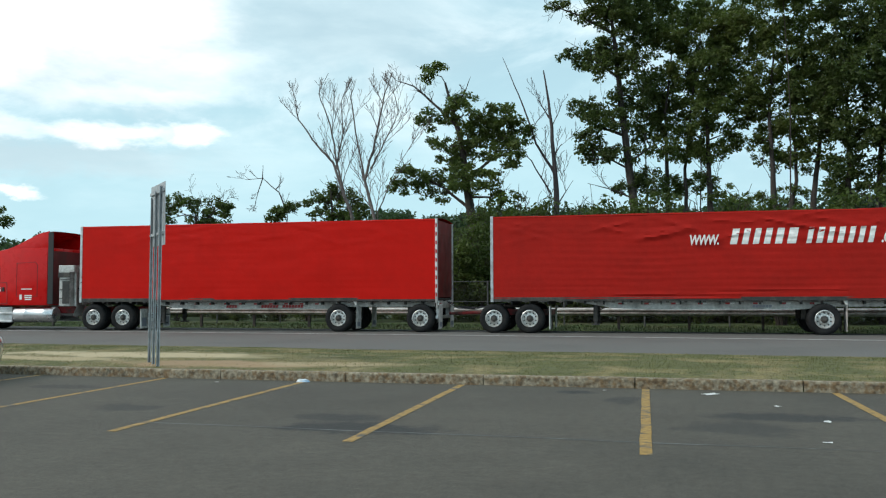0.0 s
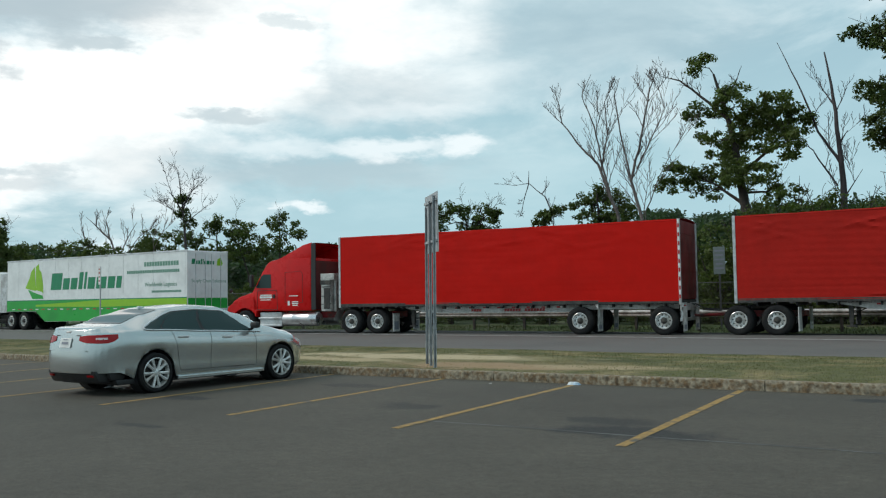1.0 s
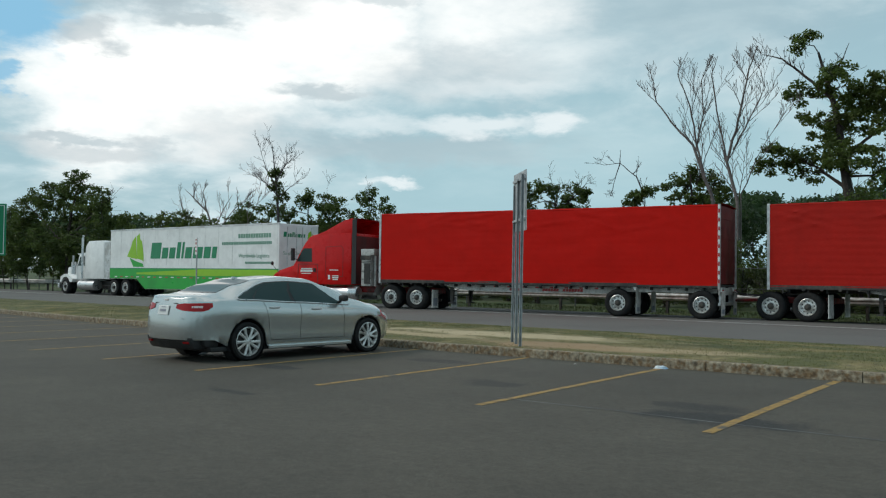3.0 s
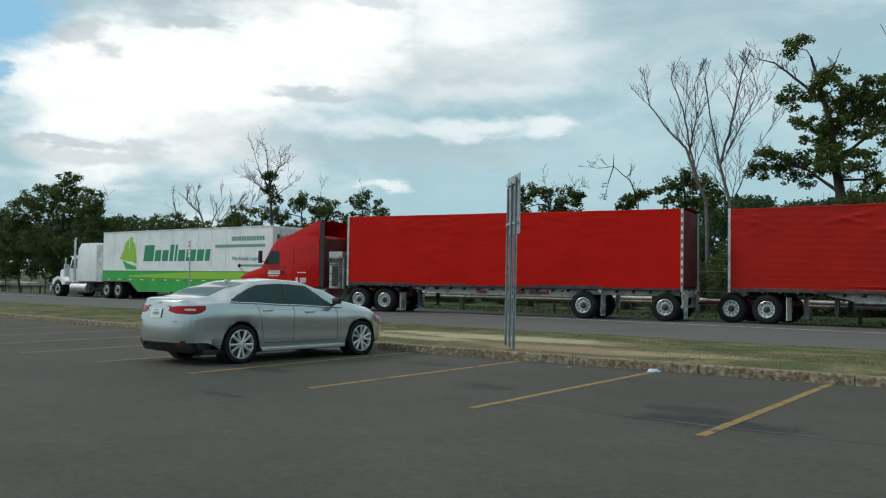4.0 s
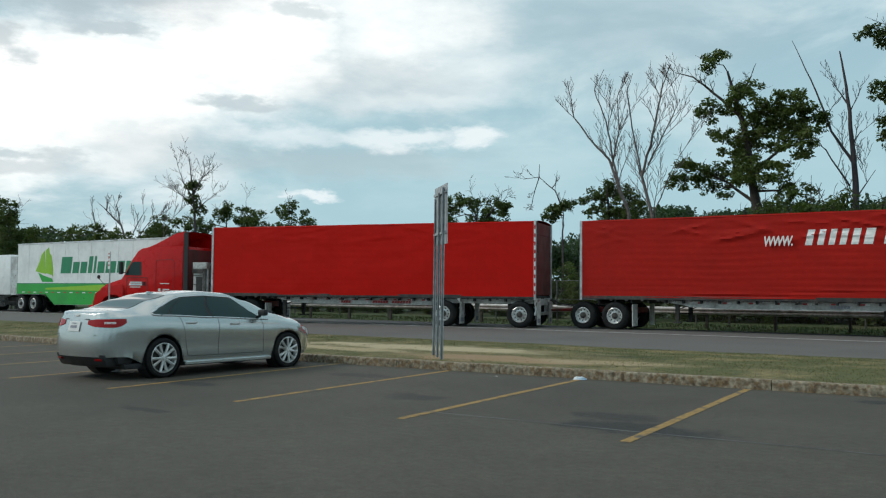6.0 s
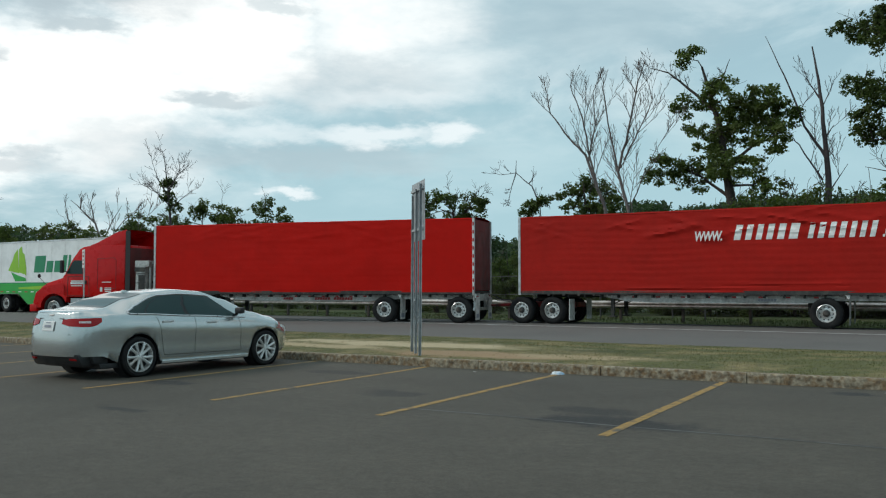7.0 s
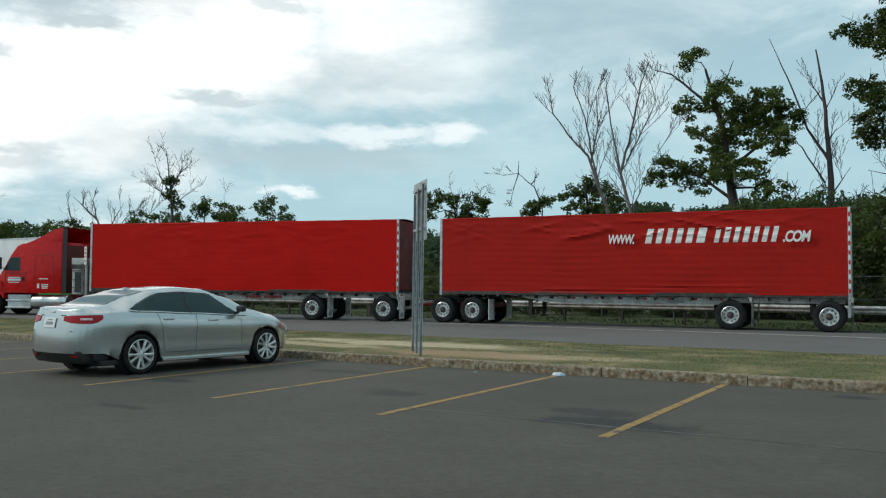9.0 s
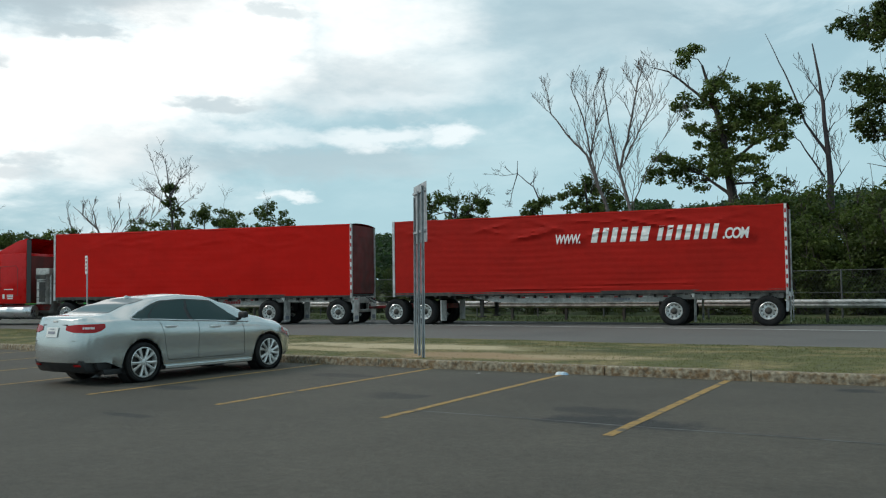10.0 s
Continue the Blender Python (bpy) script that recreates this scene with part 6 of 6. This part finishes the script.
shaped_tree(-2.85, 51, 13,
            [([(0.0, 5.82), (-0.01, 8.35), (0.0, 11.52), (0.44, 15.0)], 0.17), ([(1.03, 5.78), (0.97, 8.3), (1.44, 12.05), (1.98, 15.82)], 0.13), ([(2.29, 5.74), (2.25, 8.23), (2.18, 11.37), (2.57, 15.44)], 0.2)],
            [(0.6, 15.47, 1.44, 1.22), (-0.31, 16.04, 0.9, 0.8), (0.09, 13.11, 1.34, 1.09), (2.43, 15.93, 1.66, 1.34), (2.08, 13.59, 1.6, 1.22), (0.96, 10.98, 1.54, 1.02), (2.93, 11.63, 1.34, 1.15), (3.27, 13.8, 1.15, 1.15), (0.32, 9.44, 1.28, 0.77), (2.28, 9.17, 1.15, 0.7), (1.34, 7.71, 1.28, 0.51), (-0.18, 7.25, 0.83, 0.58), (2.81, 6.8, 0.77, 0.45), (-0.86, 11.9, 0.83, 0.83), (3.33, 10.04, 0.83, 0.7), (1.57, 18.09, 1.92, 0.96), (3.48, 16.3, 0.96, 1.15)],
            LEAF, BARK, 'group of tall slender leafy stems', twigs=14, full=1.2)
shaped_tree(2.63, 50, 14,
            [([(0.0, 5.39), (0.01, 7.93), (-0.13, 10.96), (0.24, 14.56)], 0.2), ([(0.7, 5.37), (1.16, 7.28), (1.11, 10.27), (1.65, 15.04)], 0.15), ([(1.85, 5.33), (2.13, 7.53), (2.48, 10.18), (2.19, 14.38)], 0.2)],
            [(-0.72, 15.73, 1.28, 1.22), (0.8, 14.36, 1.45, 1.28), (-0.36, 12.94, 1.22, 1.1), (1.82, 16.08, 1.45, 1.04), (1.15, 11.92, 1.45, 1.04), (-0.14, 10.5, 1.04, 0.93), (2.14, 12.59, 1.16, 1.16), (1.79, 10.08, 1.28, 0.93), (0.37, 8.82, 1.28, 0.64), (-0.6, 9.32, 0.64, 0.52), (2.02, 8.28, 0.99, 0.58), (-0.53, 6.46, 0.81, 0.41), (0.87, 6.55, 0.81, 0.41), (0.59, 17.27, 2.03, 0.99), (-1.11, 11.63, 0.7, 0.81)],
            LEAF, BARK, 'tall broad-crowned leafy tree with several stems', twigs=14, full=1.2)
shaped_tree(6.06, 49, 15,
            [([(0.0, 5.19), (0.2, 7.62), (0.17, 11.08), (0.53, 14.24)], 0.2), ([(1.42, 5.14), (1.64, 8.12), (2.01, 11.8), (2.37, 14.93)], 0.2)],
            [(-0.14, 14.16, 1.23, 1.18), (1.46, 14.73, 1.4, 1.18), (0.47, 12.22, 1.4, 1.18), (2.02, 12.09, 1.23, 1.4), (-0.13, 9.94, 1.29, 1.01), (1.42, 9.41, 1.34, 1.12), (0.07, 7.77, 1.12, 0.67), (1.61, 7.26, 1.23, 0.73), (0.55, 6.31, 0.95, 0.45), (2.86, 14.31, 1.4, 1.68), (2.97, 9.74, 1.4, 1.68), (-0.49, 6.65, 0.67, 0.39), (1.11, 16.22, 1.68, 0.84), (3.12, 6.63, 1.12, 1.12), (-0.61, 11.43, 0.73, 1.01)],
            LEAF_DARK, BARK, 'tall dense leafy tree at the wood edge', twigs=12, full=1.25)
shaped_tree(-28.93, 45, 19,
            [([(0.0, 4.92), (-0.2, 6.07), (-0.39, 7.06)], 0.1), ([(0.0, 5.57), (1.29, 6.51), (2.02, 7.13)], 0.05)],
            [(-1.91, 6.69, 0.59, 0.59), (-0.77, 6.85, 0.86, 0.59), (0.74, 6.66, 1.06, 0.59), (1.92, 6.29, 0.46, 0.46), (-1.9, 6.03, 0.73, 0.33), (-0.01, 5.97, 1.12, 0.46), (1.3, 5.79, 0.79, 0.4)],
            LEAF_BRIGHT, BARK, 'low spreading leafy tree', twigs=16)
shaped_tree(-21.22, 47, 18,
            [([(0.0, 4.82), (-0.07, 6.45), (-0.14, 7.6)], 0.12), ([(-0.07, 5.8), (0.99, 6.58)], 0.06)],
            [(-0.14, 7.44, 1.09, 0.58), (-0.96, 6.88, 0.96, 0.58), (0.81, 6.75, 0.9, 0.58), (-0.78, 6.15, 1.09, 0.45), (0.81, 5.93, 1.09, 0.45), (1.68, 6.23, 0.45, 0.38)],
            LEAF_DARK, BARK, 'low rounded leafy tree', twigs=10)
shaped_tree(-23.8, 46, 20,
            [([(0.0, 4.84), (-0.03, 5.97), (-0.21, 6.72)], 0.06), ([(-0.11, 6.4), (-0.58, 7.46), (-1.6, 8.32), (-2.59, 8.27)], 0.045), ([(-1.6, 8.32), (-1.85, 7.35), (-2.03, 6.47)], 0.03), ([(-1.6, 8.32), (-1.6, 9.08)], 0.03), ([(-0.76, 7.63), (-0.29, 8.16)], 0.03)],
            [(-0.21, 6.33, 0.77, 0.45), (0.57, 6.63, 0.51, 0.29), (-0.75, 6.0, 0.51, 0.32)],
            LEAF_DARK, BARK_DARK, 'small thin tree with one bare drooping branch', twigs=14, twig_len=0.7)
shaped_tree(-48.27, 40, 31,
            [([(0.0, 5.06), (0.02, 7.02), (-0.15, 8.99), (-0.31, 10.74)], 0.11), ([(-0.06, 7.81), (-1.0, 9.06), (-1.4, 10.2)], 0.05), ([(-0.07, 8.2), (0.98, 9.3), (1.73, 9.63)], 0.05), ([(0.02, 7.02), (1.02, 7.55), (1.88, 8.0)], 0.04), ([(-0.05, 7.22), (-1.1, 8.07), (-1.73, 8.39)], 0.04)],
            [(-0.08, 8.79, 0.35, 0.62), (-0.37, 7.83, 0.31, 0.47), (0.14, 7.01, 0.39, 0.39)],
            LEAF_DARK, BARK_DARK, 'slim bare tree with twiggy top and few leaves', twigs=40, twig_len=1.0)
shaped_tree(-54.75, 39, 33,
            [([(0.0, 5.23), (-0.73, 6.5), (-1.18, 7.77), (-0.79, 8.67)], 0.08), ([(-0.58, 6.28), (-2.24, 7.41), (-3.35, 8.11)], 0.06), ([(-3.27, 5.67), (-3.9, 6.85), (-4.54, 8.4)], 0.06), ([(0.55, 5.29), (1.59, 6.6), (2.36, 7.37)], 0.06), ([(-2.24, 7.41), (-1.91, 8.45)], 0.04), ([(1.49, 5.38), (2.58, 6.27), (4.17, 7.07)], 0.05), ([(4.21, 5.48), (5.12, 6.55), (6.03, 7.05)], 0.04)],
            [],
            None, BARK_DEAD, 'bare forked dead saplings', twigs=26, twig_len=1.7)
shaped_tree(-64.15, 33, 40,
            [([(0.0, 1.02), (0.03, 3.96), (0.6, 6.46), (1.98, 8.68)], 0.18), ([(0.05, 3.54), (-3.74, 5.78), (-6.61, 7.24)], 0.09), ([(0.27, 4.37), (4.24, 6.3), (5.75, 7.03)], 0.09)],
            [(-5.63, 6.65, 1.43, 1.01), (-2.02, 7.36, 1.68, 1.09), (2.01, 8.14, 1.18, 1.01), (4.76, 6.76, 1.18, 1.01), (0.6, 6.25, 2.1, 1.26), (-6.49, 4.76, 1.85, 1.51), (-1.0, 4.19, 2.31, 1.51), (5.59, 5.36, 0.84, 0.76), (-9.98, 5.55, 0.84, 1.43), (3.16, 3.89, 1.43, 1.68), (-5.43, 2.74, 2.1, 1.43), (-0.06, 2.28, 2.52, 1.26), (5.51, 3.45, 0.84, 1.68), (-10.34, 2.78, 1.01, 1.26)],
            LEAF_DARK, BARK, 'dense dark roadside tree', twigs=16)
shaped_tree(-54.95, 37, 61,
            [([(0.0, 2.31), (-0.05, 3.92), (-0.09, 5.33)], 0.08)],
            [(-7.17, 5.71, 1.04, 0.56), (-3.7, 5.75, 1.2, 0.48), (-0.1, 5.62, 1.44, 0.56), (2.94, 5.23, 1.2, 0.48), (-6.73, 4.49, 1.6, 0.72), (-1.47, 4.36, 2.0, 0.72), (3.93, 4.42, 1.6, 0.72), (-8.76, 4.98, 0.88, 0.88), (-8.68, 3.0, 1.2, 1.2)],
            LEAF, BARK, 'bushy low trees behind the van', twigs=12)
shaped_tree(-47.71, 42, 62,
            [([(0.0, 3.56), (-0.22, 5.56), (-0.37, 7.36)], 0.1), ([(3.17, 3.51), (2.29, 5.46), (1.97, 7.04)], 0.08), ([(6.13, 3.46), (6.15, 5.32), (6.23, 7.0)], 0.1)],
            [(-7.43, 6.59, 0.96, 0.64), (-4.41, 6.38, 1.36, 0.64), (-0.37, 7.08, 0.88, 0.72), (1.98, 6.57, 1.04, 0.72), (3.78, 6.25, 0.96, 0.64), (6.24, 6.74, 1.12, 0.72), (7.69, 5.93, 0.56, 0.4), (0.85, 5.44, 2.0, 0.64), (-6.04, 5.56, 2.0, 0.72), (5.84, 5.41, 1.6, 0.64), (-2.18, 6.04, 1.04, 0.56), (3.14, 4.85, 2.4, 0.64)],
            LEAF_BRIGHT, BARK, 'bushy young trees at the wood edge', twigs=16)

# brush along the fence: four bushes, copied
def bush(seed, leaf):
    rng = random.Random(seed)
    t = thing("bush", pose(0, 0, -50), "dense green brush beyond the fence", "bush", "brush along the fence")
    b, cl = Build(), []
    for k in range(9):
        a = rng.uniform(0, math.tau)
        tip = Vector((math.cos(a) * rng.uniform(0.3, 1.5), math.sin(a) * rng.uniform(0.3, 1.3), rng.uniform(1.8, 3.9)))
        b.tube([(0.1 * math.cos(a), 0.1 * math.sin(a), -0.2), tip * 0.5 + Vector((0, 0, 0.2)), tip], [0.05, 0.03, 0.012], 5, closed=False)
        twig_spray(b, rng, tip * 0.8, tip.normalized(), 0.9, 0.015, 1)
        for q in range(12):
            f = rng.uniform(0.1, 1.02)
            cl.append((tuple(tip * f + Vector((rng.gauss(0, .35), rng.gauss(0, .35), rng.gauss(0, .25)))), rng.uniform(0.28, 0.5)))
    part("trunk", b, BARK, t)
    part("crown", leaf_mesh("crown", cl, 105, 0.075, leaf, seed), None, t)
    return t


bushes = [bush(80 + k, leaf) for k, leaf in enumerate((LEAF_BRUSH, LEAF_BRIGHT, LEAF, LEAF_BRUSH))]
rng = random.Random(77)
spots = []
x = -58.0
while x < 18:
    tall = 1.55 if x > -13 else 0.88
    spots.append((x, rng.uniform(39.5, 41.5), rng.uniform(0.6, 0.85) * tall))
    spots.append((x + 0.7, rng.uniform(42.5, 45.5), rng.uniform(0.8, 1.05) * tall))
    x += rng.uniform(1.5, 2.3)
for k, (x, y, s) in enumerate(spots):
    m = pose(x, y, gz(x, y) - 0.1, 0, 0, rng.uniform(0, 360)) @ Matrix.Scale(s, 4)
    if k < 4:
        bushes[k].matrix_basis = m
    else:
        copy_thing(bushes[k % 4], pose(0, 0, 0)).matrix_basis = m

# far wooded rise
rng = np.random.default_rng(3)
cl = []
for k in range(620):
    a = radians(rng.uniform(-30, 75))
    d = rng.uniform(95, 150)
    x, y = -math.sin(a) * d, math.cos(a) * d
    top = (4.2 if a > 0.40 else 8.4) + 4.6 * (d - 95) / 55 + 2.0 * noise.noise((x * 0.05, y * 0.05, 4.0)) + 1.5 * rng.random()
    for q in range(4):
        cl.append(((x + rng.normal() * 1.5, y + rng.normal() * 1.5, top - 2.2 * q * rng.random()), rng.uniform(1.0, 1.9)))
woods = new("far_woods", leaf_mesh("far_woods", cl, 12, 0.34, LEAF_FAR, 5))
tagged(woods, "distant dark green wooded rise", "woods", kind="stuff")

# ---- kerb stones ----
kerb = thing("kerb", pose(0, 0, 0), "weathered stone kerb along the parking lot", "kerb", kind="structure")
KERB_X = [-70.0]
while KERB_X[-1] < 20:
    KERB_X.append(KERB_X[-1] + 2.35)
KERB_X = [x + 0.55 for x in KERB_X]
for i, (xa, xb) in enumerate(zip(KERB_X, KERB_X[1:])):
    rows = []
    for x in span(xa + 0.008, xb - 0.008, 7):
        y, j = kerb_y(x), 0.012 * noise.noise((x * 1.7, 0, 2.0))
        top = 0.155 + 0.008 * noise.noise((x * 0.9, 5.0, 0))
        rows.append([(x, y + j, -0.05), (x, y + j * 0.6 + 0.004, top - 0.03), (x, y + 0.012, top - 0.008), (x, y + 0.035, top), (x, y + 0.155, top), (x, y + 0.16, -0.05)])
    b = Build().grid(rows)
    n = len(b.v)
    b.f += [tuple(range(6)), tuple(range(n - 6, n))[::-1]]
    part("kerb_stone", b, KERB_STONE, kerb)


# ---- motion ----
# seconds, front near corner x, y, heading of the two red trailers
LEAD = [(0.0, -24.363, 29.563, 0.0761), (0.5, -24.889, 29.353, 0.091), (1.0, -25.394, 29.126, 0.1065), (1.5, -25.868, 28.884, 0.1224), (2.0, -26.317, 28.628, 0.1385), (2.5, -26.756, 28.36, 0.1547),
        (4.0, -28.193, 27.501, 0.2021), (4.5, -28.758, 27.201, 0.2169), (5.0, -29.377, 26.896, 0.231), (5.5, -30.043, 26.589, 0.2441), (6.0, -30.747, 26.28, 0.2562), (7.5, -32.948, 25.362, 0.284),
        (8.0, -33.678, 25.064, 0.29), (8.5, -34.417, 24.772, 0.2941), (9.0, -35.197, 24.488, 0.296), (9.5, -36.085, 24.213, 0.2957), (10.0, -37.184, 23.95, 0.293)]
REAR = [(0.0, -7.656, 30.689, 0.0734), (0.5, -8.33, 30.945, 0.0495), (1.0, -8.989, 31.152, 0.0307), (1.5, -9.614, 31.314, 0.0169), (2.0, -10.207, 31.432, 0.0075), (2.5, -10.774, 31.507, 0.0023),
        (4.0, -12.471, 31.495, 0.0079), (4.5, -13.078, 31.418, 0.0156), (5.0, -13.718, 31.307, 0.0256), (5.5, -14.39, 31.163, 0.0375), (6.0, -15.089, 30.989, 0.0511), (7.5, -17.261, 30.303, 0.0974),
        (8.0, -17.988, 30.024, 0.1136), (8.5, -18.722, 29.724, 0.1295), (9.0, -19.489, 29.404, 0.1448), (9.5, -20.337, 29.065, 0.1591), (10.0, -21.346, 28.71, 0.1721)]
STEPS = [0.25 * k for k in range(41)]


def smooth_rows(rows):
    """Even quarter-second rows through the given ones."""
    ts = [r[0] for r in rows]
    cols = [np.polyval(np.polyfit(ts, [r[i] for r in rows], 6), STEPS) for i in (1, 2, 3)]
    return [(t, float(x), float(y), float(a)) for t, x, y, a in zip(STEPS, *cols)]


def motions():
    """The red road train pulls out of the lay-by to the left; its wheels roll."""
    tilt = math.degrees(0.005)
    lead, rear = smooth_rows(LEAD), smooth_rows(REAR)
    paths = {}
    walk(lead_trailer, [(t, pose(x, y, road_z(x), 0, tilt, math.degrees(a))) for t, x, y, a in lead])
    walk(rear_trailer, [(t, pose(x, y, road_z(x), 0, tilt, math.degrees(a))) for t, x, y, a in rear])
    walk(dolly, [(t, pose(x, y, road_z(x), 0, tilt, math.degrees(a)) @ pose(-0.13, 0, 0)) for t, x, y, a in rear])
    head = []
    for t, x, y, a in lead:   # the tractor turns about the kingpin, a little ahead of the trailer
        pin = Vector((x, y, 0)) + Matrix.Rotation(a, 3, "Z") @ Vector((1.18, 1.3, 0))
        b = a + radians(2.0 + 0.25 * t)
        o = pin - Matrix.Rotation(b, 3, "Z") @ Vector((1.18, 1.3, 0))
        head.append((t, o.x, o.y, b))
    walk(tractor, [(t, pose(x, y, road_z(x), 0, tilt, math.degrees(b))) for t, x, y, b in head])
    for ob, rows in ((lead_trailer, lead), (rear_trailer, rear), (dolly, rear), (tractor, head)):
        run = [0.0]
        for r0, r1 in zip(rows, rows[1:]):
            run.append(run[-1] + math.hypot(r1[1] - r0[1], r1[2] - r0[2]))
        paths[ob.name] = run
    for w, parent, x, y, z, far in ROLLING:
        run = paths[parent.name]
        walk(w, [(t, pose(x, y, z, 0, math.degrees(d / 0.51) * (1 if far else -1), 180 if far else 0)) for t, d in zip(STEPS, run)])


motions()
